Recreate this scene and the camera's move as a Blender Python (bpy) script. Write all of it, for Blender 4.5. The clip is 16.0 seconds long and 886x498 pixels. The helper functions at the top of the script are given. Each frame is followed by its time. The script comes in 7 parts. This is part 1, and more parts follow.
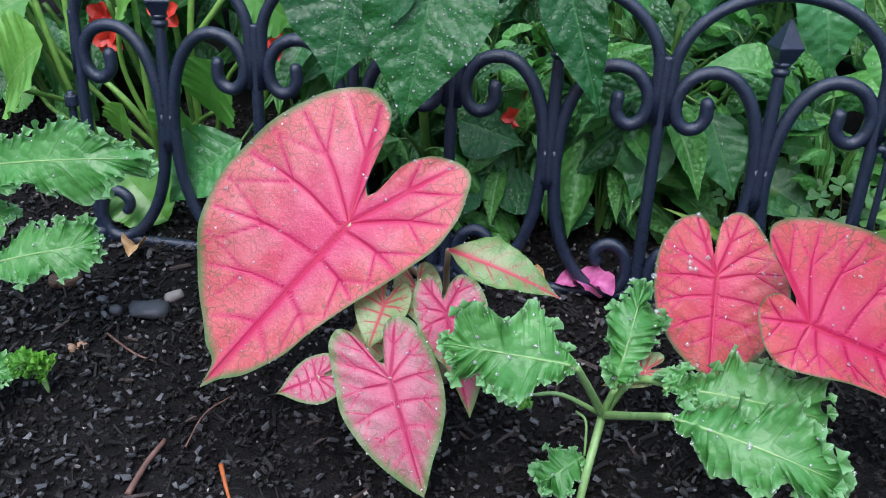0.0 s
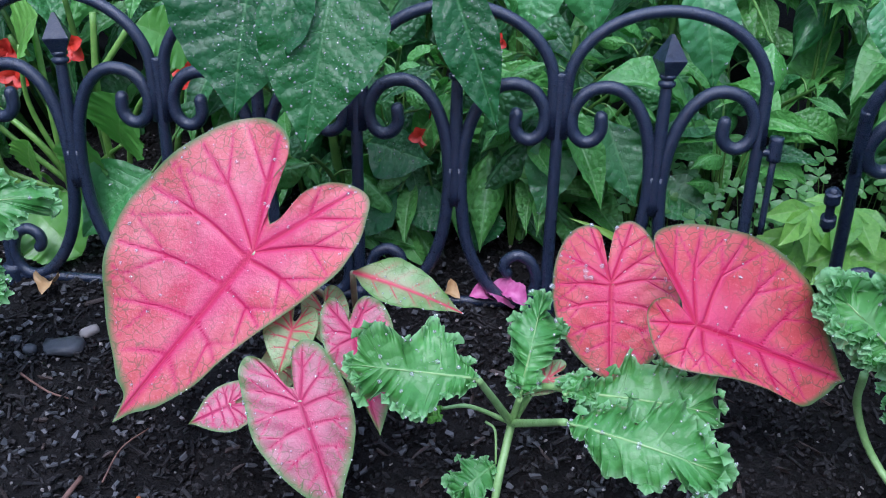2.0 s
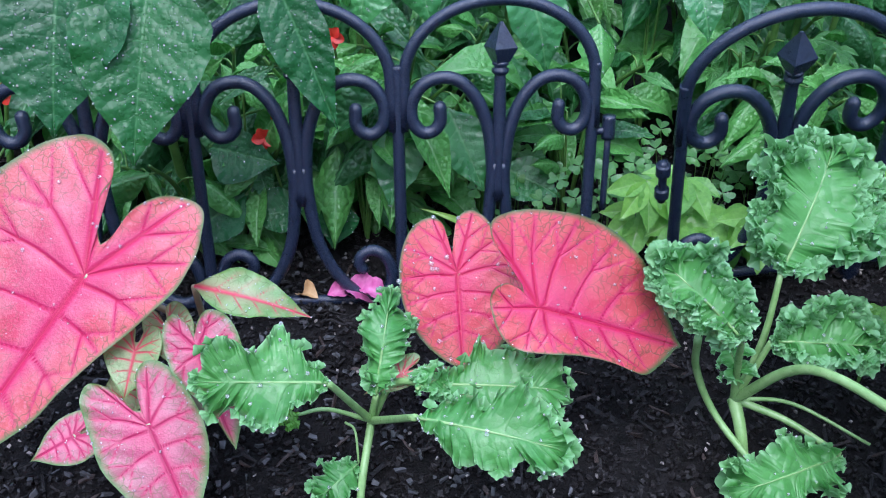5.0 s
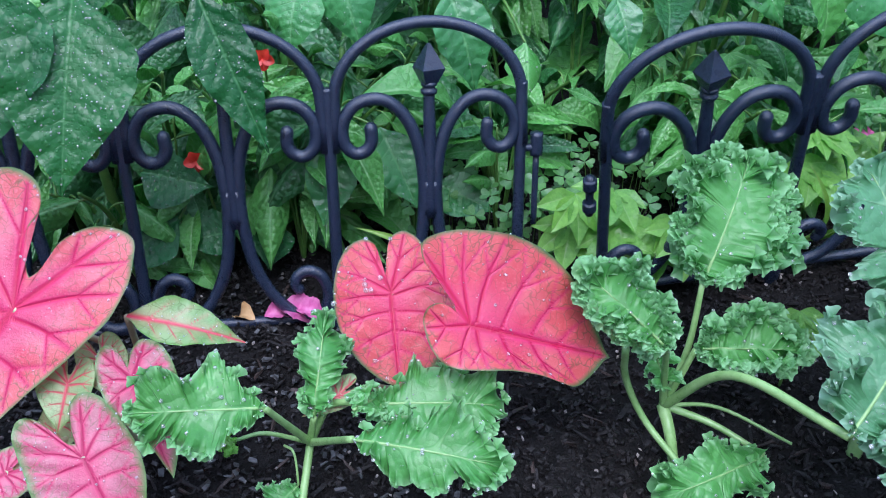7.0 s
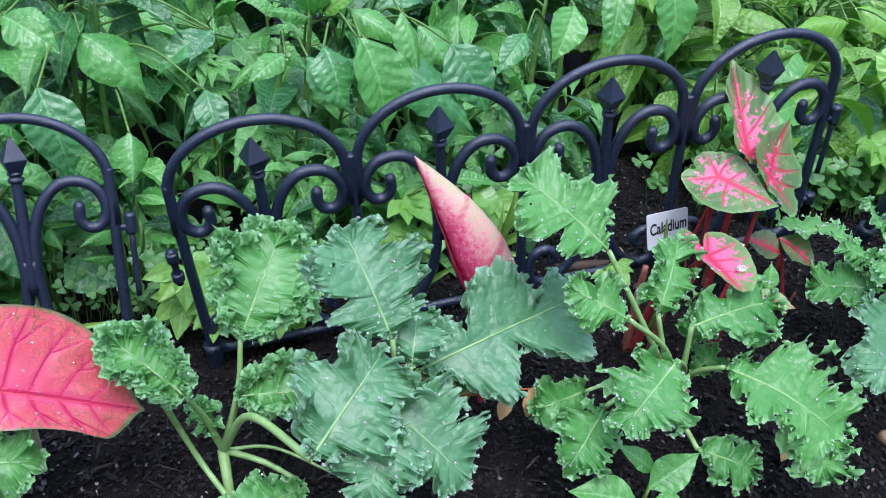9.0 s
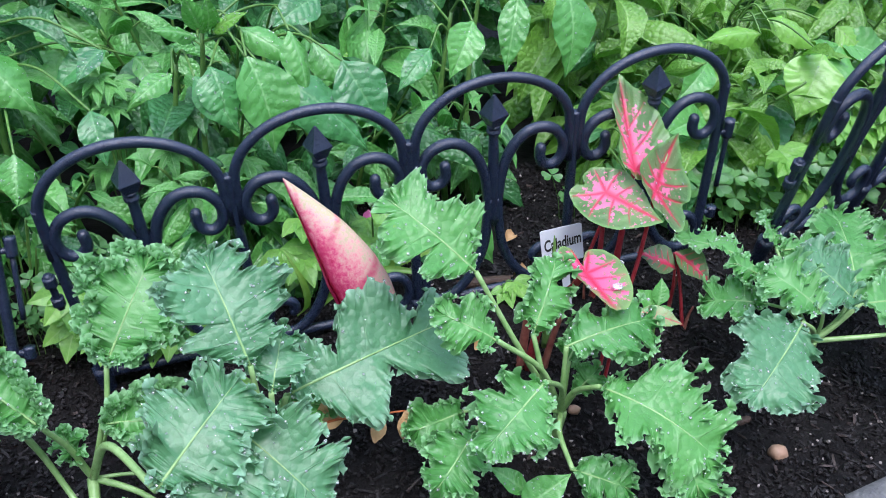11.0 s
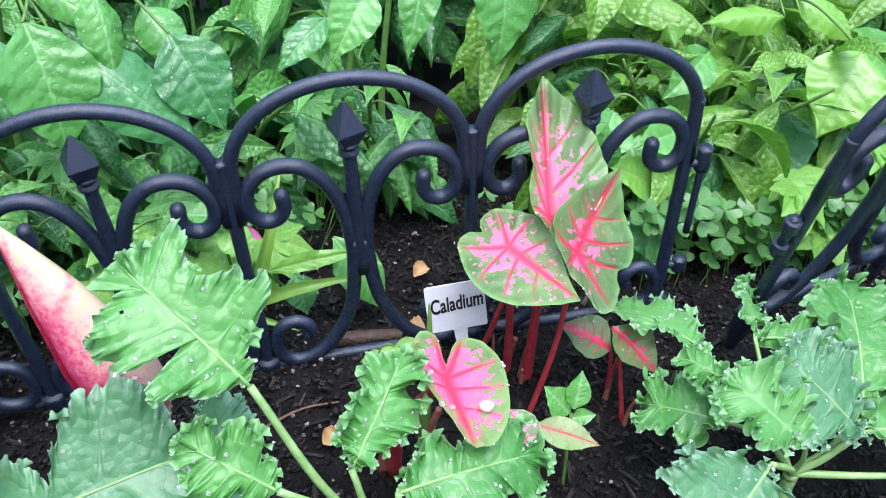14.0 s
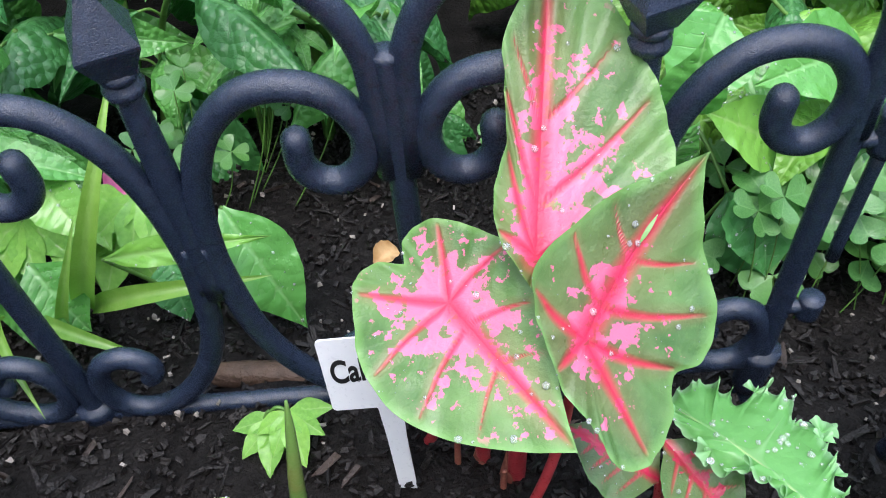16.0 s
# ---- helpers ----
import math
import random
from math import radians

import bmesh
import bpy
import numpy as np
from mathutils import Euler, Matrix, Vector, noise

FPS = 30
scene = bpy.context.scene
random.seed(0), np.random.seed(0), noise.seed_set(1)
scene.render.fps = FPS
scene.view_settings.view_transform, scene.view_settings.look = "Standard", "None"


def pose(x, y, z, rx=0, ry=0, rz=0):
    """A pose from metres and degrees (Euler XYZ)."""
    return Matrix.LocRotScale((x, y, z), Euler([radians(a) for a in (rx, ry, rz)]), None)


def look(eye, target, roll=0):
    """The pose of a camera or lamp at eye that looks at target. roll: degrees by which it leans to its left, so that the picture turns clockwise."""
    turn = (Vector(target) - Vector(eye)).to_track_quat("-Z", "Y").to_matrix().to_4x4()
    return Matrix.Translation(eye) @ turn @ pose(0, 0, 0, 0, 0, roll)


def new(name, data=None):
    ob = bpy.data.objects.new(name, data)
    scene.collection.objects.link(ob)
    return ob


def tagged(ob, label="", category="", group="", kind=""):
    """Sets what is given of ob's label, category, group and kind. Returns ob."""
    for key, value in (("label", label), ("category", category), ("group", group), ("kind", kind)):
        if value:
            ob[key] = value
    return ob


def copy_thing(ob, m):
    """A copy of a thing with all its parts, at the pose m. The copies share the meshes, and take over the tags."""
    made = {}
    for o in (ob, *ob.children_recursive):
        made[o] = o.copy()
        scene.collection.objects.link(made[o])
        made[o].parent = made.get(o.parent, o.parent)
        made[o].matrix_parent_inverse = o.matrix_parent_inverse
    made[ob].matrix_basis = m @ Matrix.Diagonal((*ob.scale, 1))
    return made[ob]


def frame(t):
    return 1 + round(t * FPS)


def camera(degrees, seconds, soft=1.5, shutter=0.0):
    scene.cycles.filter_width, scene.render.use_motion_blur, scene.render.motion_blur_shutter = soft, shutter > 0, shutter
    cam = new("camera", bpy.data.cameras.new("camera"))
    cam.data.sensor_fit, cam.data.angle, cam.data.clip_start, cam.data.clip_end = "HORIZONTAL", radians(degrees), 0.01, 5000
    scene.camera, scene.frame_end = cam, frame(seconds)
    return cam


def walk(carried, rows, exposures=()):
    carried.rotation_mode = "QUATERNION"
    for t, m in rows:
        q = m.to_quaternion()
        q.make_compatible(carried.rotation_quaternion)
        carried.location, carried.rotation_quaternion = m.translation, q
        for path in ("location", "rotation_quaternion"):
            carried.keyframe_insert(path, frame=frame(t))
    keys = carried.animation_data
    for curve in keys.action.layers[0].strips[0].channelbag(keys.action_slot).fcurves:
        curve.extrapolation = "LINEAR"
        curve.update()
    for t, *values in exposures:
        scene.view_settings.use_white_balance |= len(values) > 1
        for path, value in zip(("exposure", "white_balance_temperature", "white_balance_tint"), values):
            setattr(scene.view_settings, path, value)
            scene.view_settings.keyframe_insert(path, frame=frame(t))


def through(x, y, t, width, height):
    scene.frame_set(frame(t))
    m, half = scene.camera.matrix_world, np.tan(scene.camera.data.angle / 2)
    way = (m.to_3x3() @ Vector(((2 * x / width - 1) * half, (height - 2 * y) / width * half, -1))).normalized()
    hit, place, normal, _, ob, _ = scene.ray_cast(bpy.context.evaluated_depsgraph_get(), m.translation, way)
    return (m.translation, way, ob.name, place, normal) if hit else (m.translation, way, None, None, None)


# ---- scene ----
cam = camera(54.08, 16.0, soft=1.0)
# seconds, x, y, z, then the turn rx, ry, rz
PATH = [
    (0.0, 0.5254, -0.7585, 0.5267, 57.23, -1.02, 10.14),
    (0.5, 0.5379, -0.7612, 0.5341, 57.20, -0.84, 8.57),
    (1.0, 0.5511, -0.7608, 0.5342, 57.25, -0.67, 6.81),
    (1.5, 0.5566, -0.7688, 0.5394, 57.64, -0.43, 6.13),
    (2.0, 0.5600, -0.7664, 0.5432, 58.05, -0.33, 5.41),
    (2.5, 0.5573, -0.7558, 0.5418, 57.91, -0.09, 3.67),
    (3.0, 0.5645, -0.7556, 0.5481, 58.55, -0.18, 0.27),
    (3.5, 0.5785, -0.7597, 0.5523, 58.79, -0.16, -2.39),
    (4.0, 0.5866, -0.7628, 0.5518, 58.04, -0.07, -3.46),
    (6.5, 0.5970, -0.7531, 0.5601, 56.79, -0.29, -3.88),
    (7.0, 0.6015, -0.7652, 0.5686, 57.54, -0.71, -7.72),
    (7.5, 0.6137, -0.7934, 0.5820, 59.35, -0.82, -13.53),
    (8.0, 0.6609, -0.8306, 0.6063, 61.59, -1.41, -16.57),
    (8.5, 0.7731, -0.8869, 0.6181, 61.28, -1.94, -17.54),
    (9.0, 0.8584, -0.9254, 0.6271, 62.55, -2.61, -17.76),
    (9.5, 0.9197, -0.9697, 0.6445, 63.47, -1.91, -17.48),
    (12.0, 0.9910, -0.9365, 0.6435, 62.48, -2.61, -19.45),
    (12.5, 1.0190, -0.9523, 0.6577, 62.30, -2.15, -18.43),
    (13.0, 1.0696, -0.9543, 0.6487, 62.80, -2.70, -17.80),
    (13.5, 1.1526, -0.8412, 0.6156, 61.56, -3.77, -17.08),
    (14.0, 1.2423, -0.7064, 0.6085, 59.03, -4.03, -14.06),
    (14.5, 1.2759, -0.6166, 0.5869, 55.94, -4.97, -12.94),
    (15.0, 1.3505, -0.5361, 0.5569, 52.86, -3.99, -9.28),
    (15.5, 1.3983, -0.4723, 0.5409, 52.01, -3.19, -5.94),
    (16.0, 1.4259, -0.3850, 0.4852, 50.46, -3.18, -5.60),
]
walk(cam, [(row[0], pose(*row[1:])) for row in PATH],
     exposures=((0.0, -0.12, 5950, 13), (1.0, -0.10, 5450, 18), (2.5, -0.15, 5400, 18), (3.5, 0.10, 5400, 18), (7.0, 0.10, 5400, 17), (9.5, 0.16, 5800, 18), (12.5, 0.40, 5850, 18), (14.0, 0.57, 6000, 16), (14.5, 0.44, 6050, 15), (16.0, 0.53, 6300, 13)))

# ---- world and light: an overcast, wet day ----
world = bpy.data.worlds.new("overcast_sky")
scene.world = world
world.use_nodes = True
wn, wl = world.node_tree.nodes, world.node_tree.links
sky = wn.new("ShaderNodeTexSky")
sky.sky_type, sky.sun_disc = "NISHITA", False
sky.sun_elevation, sky.sun_rotation = radians(58), radians(200)
sky.air_density, sky.dust_density, sky.ozone_density = 1.0, 5.0, 1.0
soften = wn.new("ShaderNodeMixRGB")
soften.inputs["Fac"].default_value = 0.6
soften.inputs["Color2"].default_value = (6.2, 7.4, 9.3, 1)
wl.new(sky.outputs["Color"], soften.inputs["Color1"])
where = wn.new("ShaderNodeTexCoord")
split = wn.new("ShaderNodeSeparateXYZ")
wl.new(where.outputs["Generated"], split.inputs[0])
rise = wn.new("ShaderNodeMapRange")
rise.inputs["To Min"].default_value, rise.inputs["To Max"].default_value = 0.12, 1.2
wl.new(split.outputs["Z"], rise.inputs["Value"])
dome = wn.new("ShaderNodeMixRGB")
dome.blend_type, dome.inputs["Fac"].default_value = "MULTIPLY", 1.0
wl.new(soften.outputs["Color"], dome.inputs["Color1"])
wl.new(rise.outputs["Result"], dome.inputs["Color2"])
wl.new(dome.outputs["Color"], wn["Background"].inputs["Color"])
wn["Background"].inputs["Strength"].default_value = 0.245
sun_data = bpy.data.lights.new("sun", "SUN")
sun_data.energy, sun_data.angle, sun_data.color = 2.1, radians(30), (1.0, 0.97, 0.93)
sun = new("sun", sun_data)
sun.matrix_world = look((0.4, -1.6, 3.5), (0.6, 0.0, 0.0))


# ---- materials ----
def material(name):
    m = bpy.data.materials.new(name)
    m.use_nodes = True
    n, l = m.node_tree.nodes, m.node_tree.links
    return m, n, l, n["Principled BSDF"]


def node(n, kind, **values):
    k = n.new(kind)
    for key, value in values.items():
        k.inputs[key.replace("_", " ")].default_value = value
    return k


def ramp(n, stops, smooth=False):
    r = n.new("ShaderNodeValToRGB")
    e = r.color_ramp.elements
    while len(e) < len(stops):
        e.new(0.5)
    for k, (p, c) in zip(e, stops):
        k.position = p
        k.color = (*c, 1) if len(c) == 3 else c
    if smooth:
        r.color_ramp.interpolation = "EASE"
    return r


def grey(v):
    return (v, v, v)


def mixed(n, l, fac, a, b, blend="MIX"):
    m = n.new("ShaderNodeMixRGB")
    m.blend_type = blend
    for key, v in (("Fac", fac), ("Color1", a), ("Color2", b)):
        if isinstance(v, (int, float)):
            m.inputs[key].default_value = v
        elif isinstance(v, tuple):
            m.inputs[key].default_value = (*v, 1)
        else:
            l.new(v, m.inputs[key])
    return m.outputs["Color"]


def math_node(n, l, op, a, b=0.0):
    m = n.new("ShaderNodeMath")
    m.operation = op
    for i, v in enumerate((a, b)):
        if isinstance(v, (int, float)):
            m.inputs[i].default_value = v
        else:
            l.new(v, m.inputs[i])
    return m.outputs[0]


def attribute(n, name):
    a = n.new("ShaderNodeAttribute")
    a.attribute_name = name
    return a.outputs["Fac"]


def coords(n, kind="Object"):
    return n.new("ShaderNodeTexCoord").outputs[kind]


def noise_tex(n, l, where, scale, detail=3.0, rough=0.55):
    t = node(n, "ShaderNodeTexNoise", Scale=scale, Detail=detail, Roughness=rough)
    l.new(where, t.inputs["Vector"])
    return t.outputs["Fac"]


def bumped(n, l, bsdf, height, strength, distance=0.002):
    b = node(n, "ShaderNodeBump", Strength=strength, Distance=distance)
    l.new(height, b.inputs["Height"])
    l.new(b.outputs["Normal"], bsdf.inputs["Normal"])


def leafy(m, n, l, bsdf, color, through=0.25, glow=(1.0, 1.0, 0.6)):
    """Lets some light through a leaf."""
    t = n.new("ShaderNodeBsdfTranslucent")
    l.new(mixed(n, l, 1.0, color, glow, "MULTIPLY"), t.inputs["Color"])
    mix = node(n, "ShaderNodeMixShader", Fac=through)
    l.new(bsdf.outputs[0], mix.inputs[1])
    l.new(t.outputs[0], mix.inputs[2])
    l.new(mix.outputs[0], n["Material Output"].inputs["Surface"])


def caladium_material(name, flesh, pale, vein_col, rim, blotch=0.0, blotch_at=0.55, blotch_col=(0.7, 0.16, 0.24), speck=0.5, net=0.5, rim_at=0.06, aura=1.0, outer=None):
    m, n, l, b = material(name)
    at = coords(n)
    vein, edge = attribute(n, "vein"), attribute(n, "edge")
    big = noise_tex(n, l, at, 28, 3)
    fine = noise_tex(n, l, at, 420, 4, 0.65)
    base = mixed(n, l, ramp_of(n, l, big, ((0.35, grey(0)), (0.7, grey(1)))), flesh, pale)
    if outer:
        base = mixed(n, l, ramp_of(n, l, edge, ((0.1, grey(0.75)), (0.6, grey(0)))), base, outer)
    # light dusting of paler grain
    base = mixed(n, l, math_node(n, l, "MULTIPLY", ramp_of(n, l, fine, ((0.52, grey(0)), (0.66, grey(1)))), 0.32 * speck), base, pale)
    if blotch:
        b1 = noise_tex(n, l, at, 150, 4, 0.6)
        side = math_node(n, l, "SUBTRACT", math_node(n, l, "MULTIPLY", edge, 1.3), blotch_at)
        b1 = math_node(n, l, "ADD", b1, math_node(n, l, "MULTIPLY", side, blotch))
        base = mixed(n, l, ramp_of(n, l, b1, ((0.50, grey(0)), (0.53, grey(1)))), base, blotch_col)
    # the net of small veins
    if net:
        v = node(n, "ShaderNodeTexVoronoi", Scale=105)
        v.feature = "DISTANCE_TO_EDGE"
        warp = node(n, "ShaderNodeTexNoise", Scale=60, Detail=2)
        l.new(at, warp.inputs["Vector"])
        shift = n.new("ShaderNodeVectorMath")
        shift.operation = "MULTIPLY_ADD"
        l.new(warp.outputs["Color"], shift.inputs[0])
        shift.inputs[1].default_value = (0.02, 0.02, 0.02)
        l.new(at, shift.inputs[2])
        l.new(shift.outputs[0], v.inputs["Vector"])
        lines = ramp_of(n, l, v.outputs["Distance"], ((0.0, grey(1)), (0.05, grey(0))))
        where = ramp_of(n, l, edge, ((0.05, grey(1)), (0.30, grey(0.55)), (0.75, grey(0.25))))
        base = mixed(n, l, math_node(n, l, "MULTIPLY", math_node(n, l, "MULTIPLY", lines, where), net), base, (rim[0] * 0.8, rim[1] * 0.55, rim[2] * 0.6))
    halo = ramp_of(n, l, vein, ((0.0, grey(1)), (0.35, grey(0.75)), (1.0, grey(0))))
    glow = ramp_of(n, l, math_node(n, l, "MULTIPLY", vein, 0.25), ((0.06, grey(0.85)), (0.35, grey(0.45)), (0.98, grey(0))))
    heart = ramp_of(n, l, edge, ((0.45, grey(0)), (0.95, grey(0.75))))
    glow = math_node(n, l, "MAXIMUM", glow, math_node(n, l, "MULTIPLY", heart, 0.9))
    base = mixed(n, l, math_node(n, l, "MULTIPLY", glow, aura), base, (0.70, 0.020, 0.150))
    # veins turn thin and olive towards the rim
    vein_tint = mixed(n, l, ramp_of(n, l, edge, ((0.04, grey(0.8)), (0.28, grey(0)))), vein_col, (vein_col[0] * 0.5, rim[1] * 0.45, rim[2] * 0.8))
    base = mixed(n, l, math_node(n, l, "MULTIPLY", halo, 0.92), base, vein_tint)
    wob = math_node(n, l, "ADD", edge, math_node(n, l, "MULTIPLY", math_node(n, l, "SUBTRACT", big, 0.5), 0.06))
    base = mixed(n, l, ramp_of(n, l, wob, ((0.004, grey(1)), (rim_at, grey(0)))), base, rim)
    l.new(base, b.inputs["Base Color"])
    rough = ramp_of(n, l, noise_tex(n, l, at, 60, 3), ((0.3, grey(0.26)), (0.75, grey(0.46))))
    b.inputs["Coat Weight"].default_value, b.inputs["Coat Roughness"].default_value = 0.20, 0.16
    l.new(rough, b.inputs["Roughness"])
    relief = math_node(n, l, "SUBTRACT", fine, math_node(n, l, "MULTIPLY", halo, 0.8))
    bumped(n, l, b, relief, 0.5, 0.0014)
    leafy(m, n, l, b, base, 0.22, (1.0, 0.75, 0.6))
    return m


def ramp_of(n, l, value, stops):
    r = ramp(n, stops)
    l.new(value, r.inputs["Fac"])
    return r.outputs["Color"]


def green_material(name, dark, light, vein_col, vein_amount=0.7, rough=(0.25, 0.5), through=0.25, spots=0.25, crinkle=0.5, bloom=None, vary=0.35, quilt=55.0, coat=0.4, spec=0.6, margin=0.0, size=1.0, beads=0.0):
    m, n, l, b = material(name)
    at = coords(n)
    vein = attribute(n, "vein")
    info = n.new("ShaderNodeObjectInfo")
    patch = noise_tex(n, l, at, 14 * size, 3)
    grain = noise_tex(n, l, at, 240 * size, 4, 0.65)
    base = mixed(n, l, ramp_of(n, l, patch, ((0.3, grey(0)), (0.72, grey(1)))), dark, light)
    base = mixed(n, l, math_node(n, l, "MULTIPLY", info.outputs["Random"], vary), base, tuple(min(1, c * k) for c, k in zip(light, (1.7, 1.45, 1.0))))
    if bloom:
        base = mixed(n, l, math_node(n, l, "MULTIPLY", ramp_of(n, l, noise_tex(n, l, at, 70 * size, 4), ((0.42, grey(0)), (0.72, grey(1)))), 0.05), base, bloom)
    base = mixed(n, l, math_node(n, l, "MULTIPLY", ramp_of(n, l, grain, ((0.5, grey(0)), (0.8, grey(1)))), spots), base, tuple(min(1, c * 1.8 + 0.01) for c in light))
    halo = ramp_of(n, l, vein, ((0.0, grey(1)), (0.4, grey(0.8)), (1.0, grey(0))))
    base = mixed(n, l, math_node(n, l, "MULTIPLY", halo, vein_amount), base, vein_col)
    if margin:
        base = mixed(n, l, ramp_of(n, l, attribute(n, "edge"), ((0.0, grey(margin)), (0.20, grey(0)))), base, bloom)
    l.new(base, b.inputs["Base Color"])
    b.inputs["Specular IOR Level"].default_value = spec
    b.inputs["Coat Weight"].default_value = coat
    b.inputs["Coat Roughness"].default_value = 0.14
    l.new(ramp_of(n, l, noise_tex(n, l, at, 45 * size, 3), ((0.3, grey(rough[0])), (0.75, grey(rough[1])))), b.inputs["Roughness"])
    q = node(n, "ShaderNodeTexVoronoi", Scale=quilt * 2.2 * size)
    l.new(at, q.inputs["Vector"])
    relief = math_node(n, l, "ADD", math_node(n, l, "MULTIPLY", q.outputs["Distance"], -1.0), math_node(n, l, "MULTIPLY", grain, 0.35))
    relief = math_node(n, l, "SUBTRACT", relief, math_node(n, l, "MULTIPLY", halo, 0.5))
    if beads:
        r = node(n, "ShaderNodeTexVoronoi", Scale=230 * size)
        l.new(at, r.inputs["Vector"])
        bead = ramp_of(n, l, r.outputs["Distance"], ((0.0, grey(1)), (0.22, grey(0.8)), (0.34, grey(0))))
        some = ramp_of(n, l, r.outputs["Color"], ((0.42, grey(0)), (0.46, grey(1))))
        relief = math_node(n, l, "ADD", relief, math_node(n, l, "MULTIPLY", math_node(n, l, "MULTIPLY", bead, some), beads))
    bumped(n, l, b, relief, crinkle, 0.0025 / size if size < 1 else 0.0025)
    leafy(m, n, l, b, base, through, (0.8, 1.0, 0.55))
    return m


def plain_material(name, dark, light, rough=0.5, scale=60, bump=0.3, metal=0.0, distance=0.001, vary=0.0, spec=0.5):
    m, n, l, b = material(name)
    at = coords(n)
    a, c = noise_tex(n, l, at, scale, 4), noise_tex(n, l, at, scale * 6, 4)
    base = mixed(n, l, ramp_of(n, l, a, ((0.3, grey(0)), (0.7, grey(1)))), dark, light)
    if vary:
        geo = n.new("ShaderNodeNewGeometry")
        base = mixed(n, l, math_node(n, l, "MULTIPLY", geo.outputs["Random Per Island"], vary), base, tuple(min(1, 2.6 * k) for k in light))
    l.new(base, b.inputs["Base Color"])
    b.inputs["Metallic"].default_value = metal
    b.inputs["Specular IOR Level"].default_value = spec
    l.new(ramp_of(n, l, c, ((0.3, grey(max(0.05, rough - 0.12))), (0.7, grey(min(1, rough + 0.12))))), b.inputs["Roughness"])
    bumped(n, l, b, math_node(n, l, "ADD", c, math_node(n, l, "MULTIPLY", a, 0.5)), bump, distance)
    return m


PINK = caladium_material("pink_leaf", (0.68, 0.062, 0.125), (0.86, 0.27, 0.34), (0.60, 0.010, 0.075), (0.13, 0.22, 0.07), net=0.8, speck=1.5, aura=1.3, outer=(0.72, 0.15, 0.135))
ROSE = caladium_material("rose_leaf", (0.47, 0.075, 0.15), (0.66, 0.25, 0.31), (0.42, 0.005, 0.075), (0.11, 0.24, 0.055), net=1.0, rim_at=0.16, speck=1.2, aura=1.0, outer=(0.40, 0.13, 0.14))
CORAL = caladium_material("coral_leaf", (0.67, 0.050, 0.088), (0.82, 0.17, 0.20), (0.58, 0.010, 0.060), (0.10, 0.18, 0.06), net=0.8, speck=1.4, aura=1.25, outer=(0.66, 0.11, 0.10))
MOTTLED = caladium_material("mottled_leaf", (0.066, 0.165, 0.034), (0.165, 0.31, 0.085), (0.66, 0.016, 0.075), (0.17, 0.36, 0.09), blotch=0.26, blotch_at=0.56, blotch_col=(0.80, 0.20, 0.34), net=0.2, rim_at=0.10, aura=0.22, speck=1.0)
MOTTLED_GREEN = caladium_material("green_mottled_leaf", (0.066, 0.165, 0.044), (0.165, 0.31, 0.10), (0.66, 0.016, 0.075), (0.17, 0.36, 0.10), blotch=0.28, blotch_at=0.86, blotch_col=(0.80, 0.20, 0.34), net=0.2, rim_at=0.10, aura=0.20, speck=1.0)
MOTTLED_RED = caladium_material("red_mottled_leaf", (0.10, 0.20, 0.045), (0.22, 0.35, 0.10), (0.62, 0.012, 0.06), (0.20, 0.36, 0.09), blotch=0.40, blotch_at=0.34, blotch_col=(0.80, 0.16, 0.30), net=0.2, rim_at=0.08, aura=0.5, speck=1.0)
MOTTLED_DARK = caladium_material("dark_mottled_leaf", (0.055, 0.14, 0.045), (0.11, 0.23, 0.08), (0.62, 0.02, 0.08), (0.12, 0.26, 0.08), blotch=0.30, blotch_at=1.15, blotch_col=(0.55, 0.05, 0.12), net=0.2, rim_at=0.10, aura=0.12, speck=1.0)
NETTED = caladium_material("netted_green_leaf", (0.13, 0.30, 0.06), (0.33, 0.46, 0.20), (0.66, 0.02, 0.09), (0.13, 0.30, 0.05), net=1.0, rim_at=0.16, aura=0.30, speck=1.0)
PALE_GREEN = caladium_material("pale_green_leaf", (0.22, 0.38, 0.12), (0.40, 0.52, 0.25), (0.66, 0.03, 0.09), (0.16, 0.30, 0.07), net=0.6, rim_at=0.05, aura=0.25)
BUD, bud_n, bud_l, bud_b = material("furled_leaf")
bud_at = coords(bud_n)
bud_mix = math_node(bud_n, bud_l, "ADD", attribute(bud_n, "edge"), math_node(bud_n, bud_l, "MULTIPLY", math_node(bud_n, bud_l, "SUBTRACT", noise_tex(bud_n, bud_l, bud_at, 170, 6, 0.8), 0.5), 1.7))
bud_col = ramp_of(bud_n, bud_l, bud_mix, ((0.10, (0.60, 0.02, 0.10)), (0.36, (0.76, 0.09, 0.22)), (0.58, (0.82, 0.30, 0.34)), (0.80, (0.80, 0.50, 0.42)), (1.0, (0.58, 0.52, 0.30))))
bud_col = mixed(bud_n, bud_l, ramp_of(bud_n, bud_l, attribute(bud_n, "vein"), ((0.0, grey(0.95)), (0.45, grey(0.6)), (1.0, grey(0)))), bud_col, (0.68, 0.03, 0.15))
bud_l.new(bud_col, bud_b.inputs["Base Color"])
bud_b.inputs["Roughness"].default_value = 0.36
bumped(bud_n, bud_l, bud_b, noise_tex(bud_n, bud_l, bud_at, 420, 4), 0.3, 0.001)
leafy(BUD, bud_n, bud_l, bud_b, bud_col, 0.2, (1.0, 0.8, 0.7))
